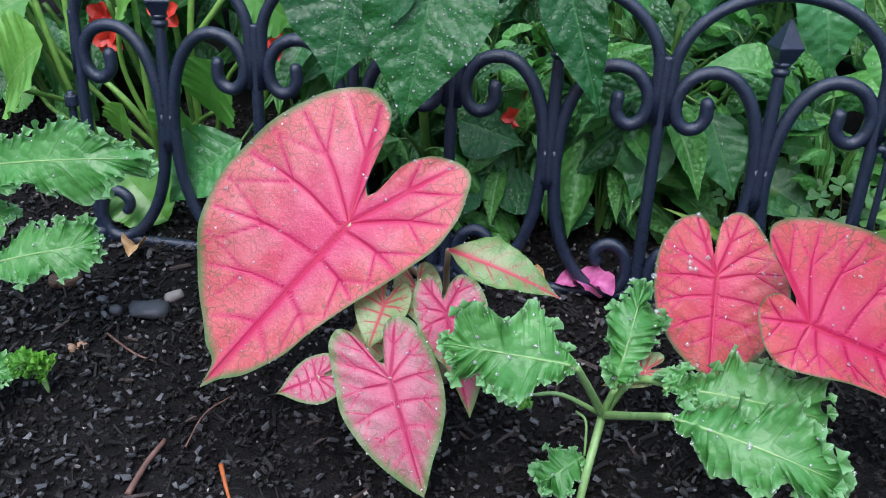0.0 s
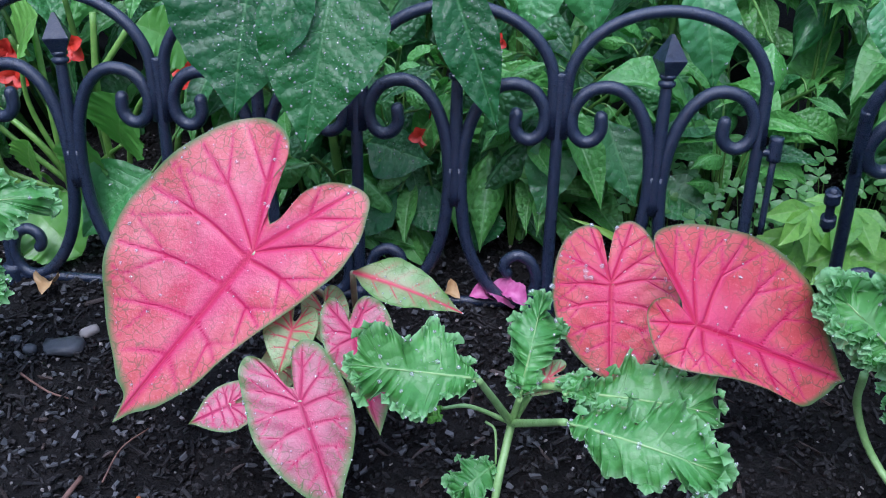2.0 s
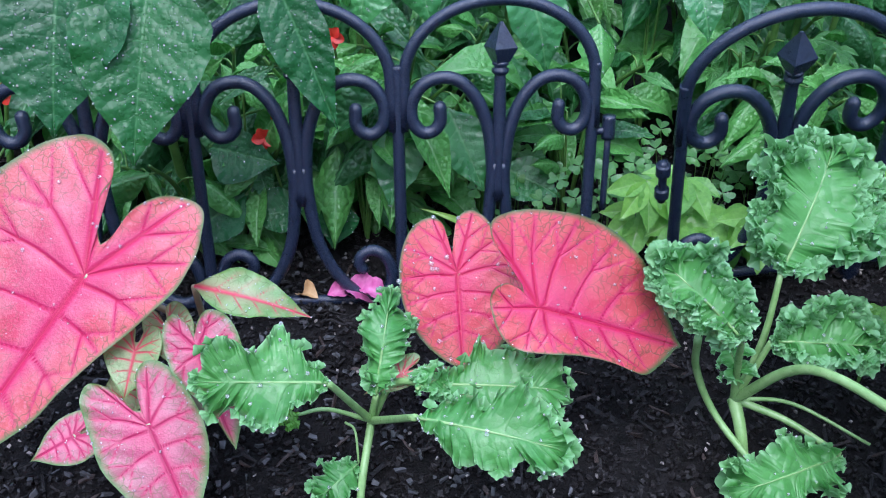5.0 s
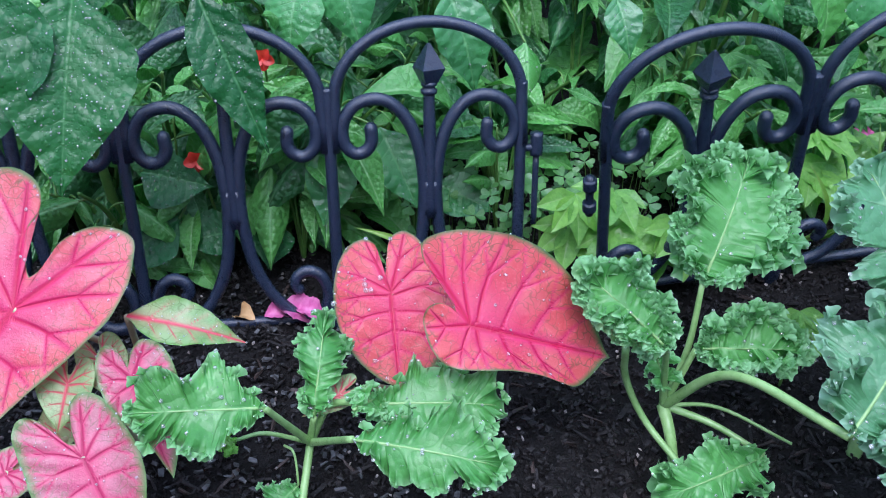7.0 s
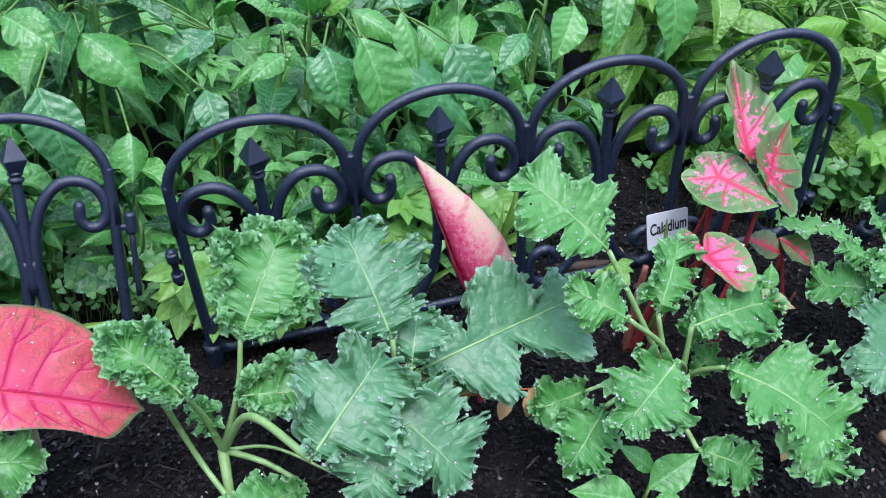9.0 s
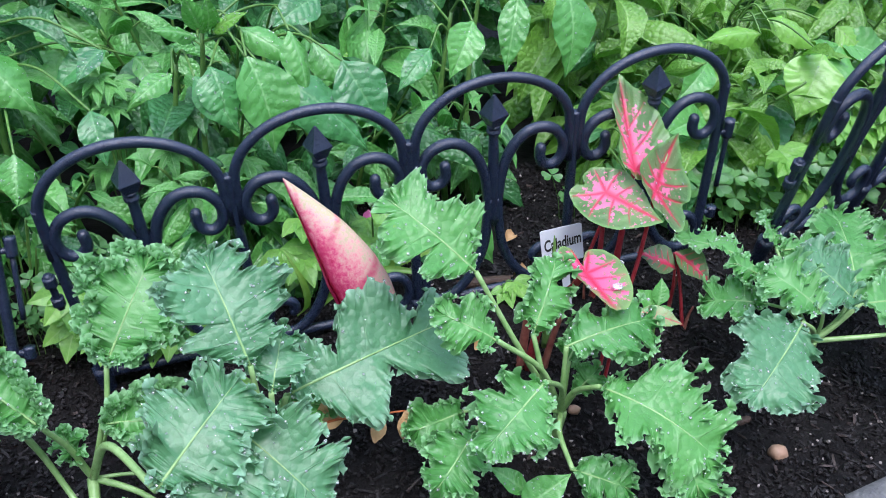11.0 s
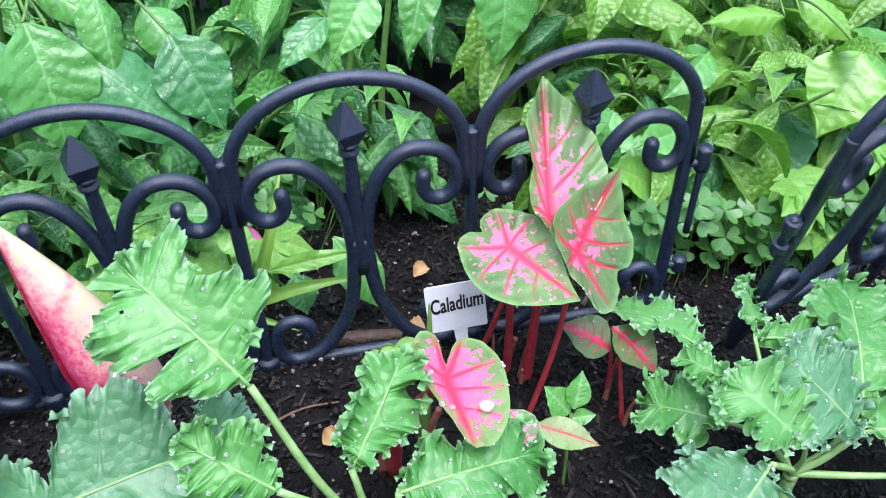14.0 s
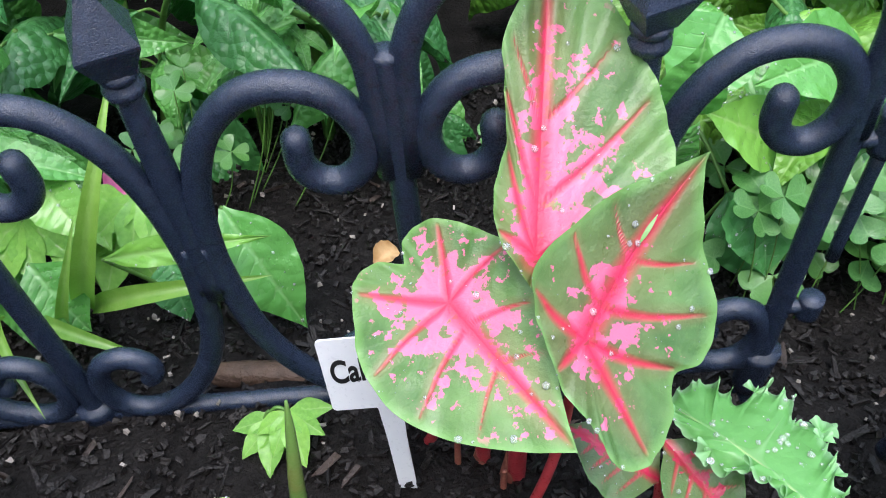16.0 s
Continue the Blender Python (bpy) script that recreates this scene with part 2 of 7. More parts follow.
KALE = green_material("kale_leaf", (0.056, 0.235, 0.044), (0.120, 0.370, 0.088), (0.27, 0.53, 0.20), 0.45, bloom=(0.33, 0.60, 0.29), vary=0.10, rough=(0.24, 0.44), spots=0.14, crinkle=0.62, coat=0.22, margin=0.75, spec=0.4)
KALE_BLUE = green_material("kale_blue_leaf", (0.062, 0.205, 0.080), (0.128, 0.330, 0.150), (0.26, 0.47, 0.26), 0.45, bloom=(0.34, 0.56, 0.38), vary=0.08, rough=(0.24, 0.44), spots=0.14, crinkle=0.70, coat=0.26, margin=0.8, spec=0.4)
KALE_LIGHT = green_material("curly_kale_leaf", (0.085, 0.310, 0.065), (0.170, 0.460, 0.130), (0.33, 0.58, 0.27), 0.45, bloom=(0.38, 0.66, 0.36), vary=0.06, rough=(0.26, 0.46), spots=0.14, crinkle=0.35, coat=0.12, margin=0.85, through=0.35, spec=0.4)
KALE_STEM = plain_material("kale_stem", (0.20, 0.37, 0.11), (0.33, 0.51, 0.20), 0.35, 90, 0.2)
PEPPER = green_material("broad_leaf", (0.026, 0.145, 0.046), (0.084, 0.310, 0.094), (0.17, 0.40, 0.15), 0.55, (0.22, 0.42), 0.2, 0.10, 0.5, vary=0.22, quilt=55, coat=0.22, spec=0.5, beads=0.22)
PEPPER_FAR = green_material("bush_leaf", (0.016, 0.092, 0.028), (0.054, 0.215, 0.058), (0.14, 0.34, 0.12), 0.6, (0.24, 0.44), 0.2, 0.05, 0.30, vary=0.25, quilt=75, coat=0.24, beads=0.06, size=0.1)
PEPPER_LIGHT = green_material("young_broad_leaf", (0.066, 0.265, 0.045), (0.145, 0.43, 0.100), (0.30, 0.58, 0.22), 0.5, (0.22, 0.42), 0.25, 0.10, 0.45, vary=0.15, quilt=55, coat=0.22, spec=0.5, beads=0.2)
PEPPER_LIGHT_FAR = green_material("young_bush_leaf", (0.066, 0.255, 0.045), (0.145, 0.43, 0.100), (0.29, 0.55, 0.21), 0.55, (0.24, 0.44), 0.25, 0.05, 0.30, vary=0.18, quilt=75, coat=0.24, beads=0.06, size=0.1)
YELLOW_FAR = green_material("yellow_green_leaf", (0.075, 0.235, 0.022), (0.175, 0.395, 0.055), (0.32, 0.54, 0.15), 0.55, (0.24, 0.44), 0.28, 0.05, 0.30, vary=0.18, quilt=75, coat=0.24, beads=0.06, size=0.1)
BIG_LEAF = green_material("large_wet_leaf", (0.009, 0.068, 0.018), (0.024, 0.128, 0.036), (0.075, 0.22, 0.075), 0.6, (0.22, 0.40), 0.15, 0.14, 0.45, quilt=70, coat=0.06, spec=0.3, beads=0.5)
LIME = green_material("lime_leaf", (0.13, 0.38, 0.05), (0.23, 0.52, 0.09), (0.38, 0.6, 0.2), 0.5, (0.25, 0.5), 0.35, 0.15, 0.35)
CLOVER = green_material("clover_leaf", (0.05, 0.19, 0.04), (0.10, 0.28, 0.07), (0.2, 0.4, 0.15), 0.4, (0.4, 0.6), 0.3, 0.1, 0.2)
BEGONIA = green_material("begonia_leaf", (0.075, 0.27, 0.04), (0.15, 0.42, 0.075), (0.25, 0.5, 0.13), 0.4, (0.30, 0.5), 0.35, 0.12, 0.3)
GRASS = green_material("grass_blade", (0.14, 0.33, 0.04), (0.24, 0.44, 0.09), (0.32, 0.5, 0.15), 0.4, (0.3, 0.5), 0.3, 0.1, 0.2)
STEM_LIME = plain_material("lime_stem", (0.13, 0.30, 0.05), (0.24, 0.42, 0.09), 0.4, 90, 0.2)
ORANGE = green_material("orange_leaf", (0.42, 0.12, 0.02), (0.58, 0.24, 0.05), (0.5, 0.3, 0.1), 0.3, (0.35, 0.55), 0.3, 0.1, 0.2)
STEM_WIRY = plain_material("pink_stem", (0.45, 0.20, 0.12), (0.55, 0.34, 0.20), 0.45, 90, 0.2)
STEM_GREEN = plain_material("green_stem", (0.06, 0.16, 0.03), (0.13, 0.26, 0.05), 0.45, 90, 0.2)
STEM_RED = plain_material("red_stem", (0.34, 0.025, 0.035), (0.50, 0.06, 0.07), 0.35, 90, 0.2)
SHEATH = plain_material("brown_red_sheath", (0.20, 0.045, 0.040), (0.33, 0.13, 0.085), 0.45, 120, 0.4)
STEM_PALE = plain_material("pale_stem", (0.42, 0.34, 0.24), (0.46, 0.50, 0.28), 0.4, 90, 0.2)
FENCE = plain_material("dark_coated_fence", (0.009, 0.016, 0.036), (0.021, 0.032, 0.064), 0.27, 260, 0.6, 0.0, 0.0008, spec=0.75)
SOIL = plain_material("wet_soil", (0.0050, 0.0045, 0.0044), (0.0170, 0.0152, 0.0146), 0.75, 45, 1.0, 0.0, 0.006, spec=0.12)
CHIPS = plain_material("dark_mulch", (0.0052, 0.0046, 0.0045), (0.018, 0.0155, 0.0150), 0.40, 80, 0.8, 0.0, 0.002, vary=0.28, spec=0.25)
BARK = plain_material("brown_chips", (0.014, 0.010, 0.009), (0.045, 0.032, 0.027), 0.42, 80, 0.8, 0.0, 0.002, vary=0.4, spec=0.35)
GREY_CHIP = plain_material("grey_chips", (0.018, 0.018, 0.020), (0.060, 0.059, 0.060), 0.42, 60, 0.5, vary=0.4)
GRIT = plain_material("grit", (0.10, 0.09, 0.08), (0.24, 0.21, 0.19), 0.6, 80, 0.5, vary=0.4)
STONE = plain_material("grey_stone", (0.15, 0.15, 0.15), (0.30, 0.29, 0.28), 0.6, 40, 0.7, 0.0, 0.003)
PEBBLE = plain_material("tan_pebble", (0.30, 0.17, 0.10), (0.46, 0.30, 0.20), 0.55, 60, 0.4)
SLATE = plain_material("dark_slate", (0.035, 0.038, 0.045), (0.09, 0.095, 0.105), 0.4, 60, 0.5)
WOOD = plain_material("bark_wood", (0.05, 0.028, 0.018), (0.15, 0.09, 0.06), 0.6, 50, 0.8, 0.0, 0.003)
TWIG = plain_material("twig", (0.10, 0.05, 0.035), (0.22, 0.12, 0.09), 0.6, 120, 0.5)
RUST = plain_material("rusty_needle", (0.40, 0.09, 0.02), (0.55, 0.16, 0.05), 0.5, 120, 0.3)
PETAL = plain_material("pink_petal", (0.50, 0.07, 0.26), (0.70, 0.26, 0.48), 0.45, 90, 0.3)
RED_PETAL = plain_material("red_petal", (0.55, 0.02, 0.015), (0.75, 0.06, 0.03), 0.45, 90, 0.3)
DRY = plain_material("dry_leaf", (0.45, 0.26, 0.10), (0.62, 0.42, 0.22), 0.6, 90, 0.4)
TAG = plain_material("white_plastic", (0.70, 0.72, 0.78), (0.78, 0.80, 0.84), 0.35, 60, 0.05)
INK = plain_material("black_ink", (0.008, 0.008, 0.01), (0.012, 0.012, 0.014), 0.5, 60, 0.0)
# not fully clear: the white share of the colour stands in for sky glints
WATER, wat_n, wat_l, wat_b = material("water")
wat_b.inputs["Base Color"].default_value = (1, 1, 1, 1)
wat_b.inputs["Roughness"].default_value = 0.04
wat_b.inputs["IOR"].default_value = 1.33
wat_b.inputs["Transmission Weight"].default_value = 0.80
wat_b.inputs["Specular IOR Level"].default_value = 0.9


# ---- builders ----
def smooth_line(points, per=8):
    """A smooth line through the points (Catmull-Rom)."""
    p = np.asarray(points, float)
    if len(p) == 2:
        return np.linspace(p[0], p[1], per + 1)
    p = np.vstack((2 * p[0] - p[1], p, 2 * p[-1] - p[-2]))
    out = []
    for i in range(1, len(p) - 2):
        for k in range(per):
            t = k / per
            a, b, c, d = p[i - 1], p[i], p[i + 1], p[i + 2]
            out.append(0.5 * (2 * b + (c - a) * t + (2 * a - 5 * b + 4 * c - d) * t * t + (3 * b - a - 3 * c + d) * t ** 3))
    out.append(p[-2])
    return np.array(out)


def unit(v):
    v = np.asarray(v, float)
    return v / max(1e-9, np.linalg.norm(v))


def tube(line, radius, sides=10, ball=False):
    """Vertices and faces of a round bar along a line; radius: one number or a pair from start to end."""
    line = np.asarray(line, float)
    n = len(line)
    r0, r1 = radius if isinstance(radius, tuple) else (radius, radius)
    radii = np.linspace(r0, r1, n)
    way = np.gradient(line, axis=0)
    side = np.cross(unit(way[0]), (0, 0, 1.0))
    if np.linalg.norm(side) < 0.1:
        side = np.cross(unit(way[0]), (0, 1.0, 0))
    side = unit(side)
    verts, ring = [], np.linspace(0, 2 * np.pi, sides, endpoint=False)
    if ball:
        extra = [(line[-1] + unit(way[-1]) * r1 * k, math.sqrt(max(0.02, 1 - k * k)) * r1) for k in (0.45, 0.8, 0.97)]
    else:
        extra = []
    rows = [(line[i], radii[i], way[i]) for i in range(n)] + [(c, r, way[-1]) for c, r in extra]
    for c, r, w in rows:
        w = unit(w)
        side = unit(side - w * (side @ w))
        up = np.cross(w, side)
        verts.extend(c + r * (np.cos(a) * side + np.sin(a) * up) for a in ring)
    m = len(rows)
    faces = [(i * sides + j, i * sides + (j + 1) % sides, (i + 1) * sides + (j + 1) % sides, (i + 1) * sides + j) for i in range(m - 1) for j in range(sides)]
    faces.append(tuple(range(sides))[::-1])
    faces.append(tuple((m - 1) * sides + j for j in range(sides)))
    return np.array(verts), faces


def joined(pieces):
    verts, faces, k = [], [], 0
    for v, f in pieces:
        verts.append(np.asarray(v))
        faces.extend(tuple(i + k for i in q) for q in f)
        k += len(v)
    return np.vstack(verts), faces


def mesh_data(name, verts, faces, mat, values=None, flat=False):
    me = bpy.data.meshes.new(name)
    me.from_pydata([tuple(map(float, v)) for v in verts], [], [tuple(map(int, q)) for q in faces])
    for key, v in (values or {}).items():
        a = me.attributes.new(key, "FLOAT", "POINT")
        a.data.foreach_set("value", np.asarray(v, np.float32))
    me.materials.append(mat)
    if not flat:
        me.polygons.foreach_set("use_smooth", [True] * len(me.polygons))
    me.update()
    return me


def thing(name, base, label, category, group="", kind=""):
    ob = new(name)
    ob.empty_display_size = 0.02
    ob.location = base
    return tagged(ob, label, category, group, kind)


def part(name, verts, faces, mat, parent, label="", values=None, flat=False, kind=""):
    """A mesh in world metres under its thing or part."""
    ob = new(name, mesh_data(name, verts, faces, mat, values, flat))
    ob.parent = parent
    top = parent
    shift = Vector((0, 0, 0))
    while top:
        shift += top.location
        top = top.parent
    ob.location = -shift
    return tagged(ob, label, "", "", kind)


def single(name, verts, faces, mat, label, category, group="", kind="", flat=False, values=None):
    """A thing of one mesh, with its origin at its middle foot."""
    v = np.asarray(verts, float)
    foot = np.array(((v[:, 0].min() + v[:, 0].max()) / 2, (v[:, 1].min() + v[:, 1].max()) / 2, v[:, 2].min()))
    ob = new(name, mesh_data(name, v - foot, faces, mat, values, flat))
    ob.location = foot
    return tagged(ob, label, category, group, kind)


def step(x):
    x = np.clip(x, 0, 1)
    return x * x * (3 - 2 * x)


def ground_z(x, y):
    """The bed rises gently to the right and back."""
    return -0.008 + 0.083 * step((x - 0.85) / 0.6) * step((y + 0.34) / 0.28) + 0.02 * step((y - 0.05) / 0.4) * (1 - step((x - 0.85) / 0.6)) - 0.012 * step((-y - 0.3) / 0.3)


def grid_faces(rows, cols, wrap=False):
    last = cols if wrap else cols - 1
    return [(i * cols + j, i * cols + (j + 1) % cols, (i + 1) * cols + (j + 1) % cols, (i + 1) * cols + j) for i in range(rows - 1) for j in range(last)]


def basis(foot, tip, normal):
    """Across, along and out of a leaf, and its length."""
    foot, tip = np.asarray(foot, float), np.asarray(tip, float)
    length = np.linalg.norm(tip - foot)
    y = (tip - foot) / length
    z = unit(np.asarray(normal, float) - y * (np.asarray(normal, float) @ y))
    return np.cross(y, z), y, z, length


HEART = np.array(((0, 1), (0.05, 0.94), (0.15, 0.85), (0.36, 0.71), (0.66, 0.50), (0.90, 0.24), (1.0, 0.02), (0.98, -0.18), (0.91, -0.36), (0.77, -0.50), (0.57, -0.57), (0.36, -0.56), (0.20, -0.49), (0.13, -0.38), (0.105, -0.28), (0.07, -0.205), (0.0, -0.18)))

# side veins: where they leave the midrib, their share of the way round the rim, their width
RIBS = ((0.60, 0.14, 0.32), (0.40, 0.25, 0.42), (0.20, 0.37, 0.55), (0.04, 0.50, 0.66), (0.0, 0.63, 0.55), (0.0, 0.80, 0.82))
FEW_RIBS = ((0.42, 0.24, 0.26), (0.16, 0.40, 0.40), (0.0, 0.58, 0.50), (0.0, 0.82, 0.62))


def heart_leaf(foot, tip, normal, left, right, cup=0.05, fold=0.0, droop=0.06, wave=0.012, lobe=1.0, vein_width=0.0045, seed=0, rings=26, per=8, full=1.0, splay=0.0, outline=None, ribs=RIBS, forked=True):
    """A heart-shaped blade whose stalk joins at foot. left, right: half widths as a part of the length.
    outline: its own right and left half, from the tip round to the notch, in place of the common heart."""
    rng = np.random.RandomState(seed)
    x, y, z, length = basis(foot, tip, normal)
    if outline:
        halves = [smooth_line(((0, 1), *side), per) for side in outline]
    else:
        half = smooth_line(HEART, per)
        outside = np.arange(len(half)) < int(np.argmin(half[:, 1])) + 2
        half[:, 0] = np.where(outside, np.clip(half[:, 0], 0, 2) ** (1 / full), half[:, 0])
        half[:, 0] += splay * np.clip(-half[:, 1] - 0.16, 0, 1)
        lobes = lobe if isinstance(lobe, tuple) else (lobe, lobe)
        halves = [np.column_stack((sgn * half[:, 0] * w, half[:, 1] * np.where(half[:, 1] < 0, q, 1.0))) for sgn, w, q in ((1, right, lobes[1]), (-1, left, lobes[0]))]
    rim = np.vstack((halves[0], halves[1][::-1][1:]))
    cols = len(rim)
    rho = np.linspace(0.0, 1.0, rings) ** 0.9
    flat = (rho[:, None, None] * rim[None]).reshape(-1, 2)
    edge = np.repeat(1 - rho, cols)
    u, v = flat[:, 0], flat[:, 1]
    turn = np.tile(np.linspace(0, 2 * np.pi, cols), rings)
    w = wave * np.repeat(rho ** 3, cols) * (np.sin(turn * 5 + rng.rand() * 6) + 0.7 * np.sin(turn * 11 + rng.rand() * 6) + 0.4 * np.sin(turn * 23 + rng.rand() * 6))
    # the midrib, then side veins that leave it and run to a share of the way round the rim, bending towards the tip
    lines = [(np.array(((0, 0), (0, 0.5), (0, 0.96))), 1.0)]
    for side in halves:
        arc = np.concatenate(((0,), np.cumsum(np.linalg.norm(np.diff(side, axis=0), axis=1))))
        arc /= arc[-1]
        for start, share, width in ribs:
            share += rng.uniform(-0.015, 0.015)
            end = 0.93 * np.array((np.interp(share, arc, side[:, 0]), np.interp(share, arc, side[:, 1])))
            a = np.array((0.0, start))
            bow = np.array((0.0, 0.10 if share < 0.7 else -0.03)) * np.linalg.norm(end - a)
            lines.append((np.array((a, (a + end) / 2 - bow * 0.5, end)), width))
            # a fork near the rim
            if forked and 0.2 < share < 0.9:
                m = a * 0.42 + end * 0.58 - bow * 0.4
                for d in (-0.075, 0.07):
                    q = 0.95 * np.array((np.interp(share + d, arc, side[:, 0]), np.interp(share + d, arc, side[:, 1])))
                    lines.append((np.array((m, (m + q) / 2, q)), width * 0.34))
    dist = np.full(len(flat), 9.0)
    for line, width in lines:
        pts = smooth_line(line, 5)
        for i in range(len(pts) - 1):
            p, d = pts[i], pts[i + 1] - pts[i]
            t = np.clip(((flat - p) @ d) / (d @ d), 0, 1)
            off = np.hypot(*(flat - p - t[:, None] * d).T) * length
            taper = width * (1 - 0.75 * (i + t) / (len(pts) - 1))
            dist = np.minimum(dist, off / (vein_width * taper))
    height = cup * (u * u * 2.2 + 0.25 * v * v) - droop * np.clip(v, 0, 1) ** 2 - 0.5 * droop * np.clip(-v, 0, 1) ** 2 + w - fold * np.abs(u)
    height = height - 0.006 * np.exp(-dist * 0.7) + 0.004 * np.sin(v * 34 + np.abs(u) * 22) * np.clip(np.abs(u) * 3, 0, 1) * np.clip(edge * 4, 0, 1)
    pos = np.asarray(foot) + length * (u[:, None] * x + v[:, None] * y + height[:, None] * z)
    return pos, grid_faces(rings, cols, True), {"vein": np.clip(dist, 0, 4), "edge": edge}, z


def strip_leaf(foot, tip, normal, left, right, profile, bend=0.1, cup=0.15, ruffle=0.0, ripples=9.0, lobes=0.0, teeth=0.0, veins=7, seed=0, rows=60, cols=17, vein_width=0.0022, quilt=0.0, twist=0.0, holes=0):
    """A blade along a midrib from foot to tip; profile: half width along it, 0 to 1."""
    rng = np.random.RandomState(seed)
    x, y, z, length = basis(foot, tip, normal)
    s = np.linspace(0, 1, rows)
    q = np.linspace(-1, 1, cols)
    S, Q = np.meshgrid(s, q, indexing="ij")
    a = np.abs(Q)
    h = np.interp(s, *zip(*profile))
    h = np.convolve(np.pad(h, 2, mode="edge"), np.ones(5) / 5, "valid")
    h[-1] = h[0] * 0 + 0.004
    sides = []
    for k, width in ((0, left), (1, right)):
        ph = rng.rand(6) * 6.28
        wob = 1 + lobes * (0.6 * np.sin(s * 2 * np.pi * 3.3 + ph[0]) + 0.5 * np.sin(s * 2 * np.pi * 5.7 + ph[1]) + 0.35 * np.sin(s * 2 * np.pi * 10.3 + ph[4])) + teeth * (np.abs(np.sin(s * 2 * np.pi * 9.5 + ph[2])) - 0.5 + 0.7 * (rng.rand(rows) - 0.5))
        sides.append(h * width * np.clip(wob, 0.25, 2))
    H = np.where(Q < 0, sides[0][:, None], sides[1][:, None])
    # margins swing forwards and back, as on a frilled leaf
    ph = rng.rand(8) * 6.28
    other = np.where(Q < 0, 0.0, 2.1)
    frill = np.sin(S * 2 * np.pi * ripples + ph[0] + other) + 0.8 * np.sin(S * 2 * np.pi * ripples * 1.9 + ph[1] + other * 2) + 0.5 * np.sin(S * 2 * np.pi * ripples * 3.3 + ph[2] + other)
    swing = np.cos(S * 2 * np.pi * ripples + ph[3] + other) + 0.7 * np.cos(S * 2 * np.pi * ripples * 2.1 + ph[4] + other)
    u = Q * H
    v = S + ruffle * 0.35 * swing * a ** 2.5 * np.sin(np.pi * np.clip(S, 0.02, 0.98)) ** 0.4
    jitter = (rng.rand(rows, cols) - 0.5) * ruffle * 0.25 * a ** 3
    height = bend * 4 * S * (1 - S) * 0.5 + cup * H * a ** 1.5 + ruffle * frill * a ** 2.2 * np.sin(np.pi * np.clip(S, 0.03, 0.97)) ** 0.5 + jitter
    lateral = (S - 0.42 * a * H / max(0.05, h.max() * max(left, right)) * 0.5) * veins
    near = np.abs(lateral - np.round(lateral)) / veins
    height = height + quilt * np.clip(near * veins * 2, 0, 1) * np.sin(np.pi * np.clip(a, 0.03, 1)) - 0.004 * np.exp(-a * H * length / 0.002)
    c, sn = np.cos(twist * S), np.sin(twist * S)
    u, height = u * c - (height * sn) * 0.3, height + u * sn
    dist = np.minimum(a * H * length / (vein_width * (1.15 - 0.8 * S)), near * length / (vein_width * 0.42) + 1.2 * a ** 3)
    pos = np.asarray(foot) + length * (u[..., None] * x + v[..., None] * y + height[..., None] * z)
    faces = grid_faces(rows, cols)
    if holes:
        flat_s, flat_q = S.ravel(), Q.ravel()
        for _ in range(holes):
            hs, hq, hr = rng.uniform(0.3, 0.85), rng.uniform(0.25, 0.85) * rng.choice((-1, 1)), rng.uniform(0.012, 0.03)
            faces = [f for f in faces if (flat_s[f[0]] - hs) ** 2 + ((flat_q[f[0]] - hq) * 0.3) ** 2 > hr * hr]
    return pos.reshape(-1, 3), faces, {"vein": np.clip(dist.ravel(), 0, 4), "edge": (1 - a).ravel()}, z


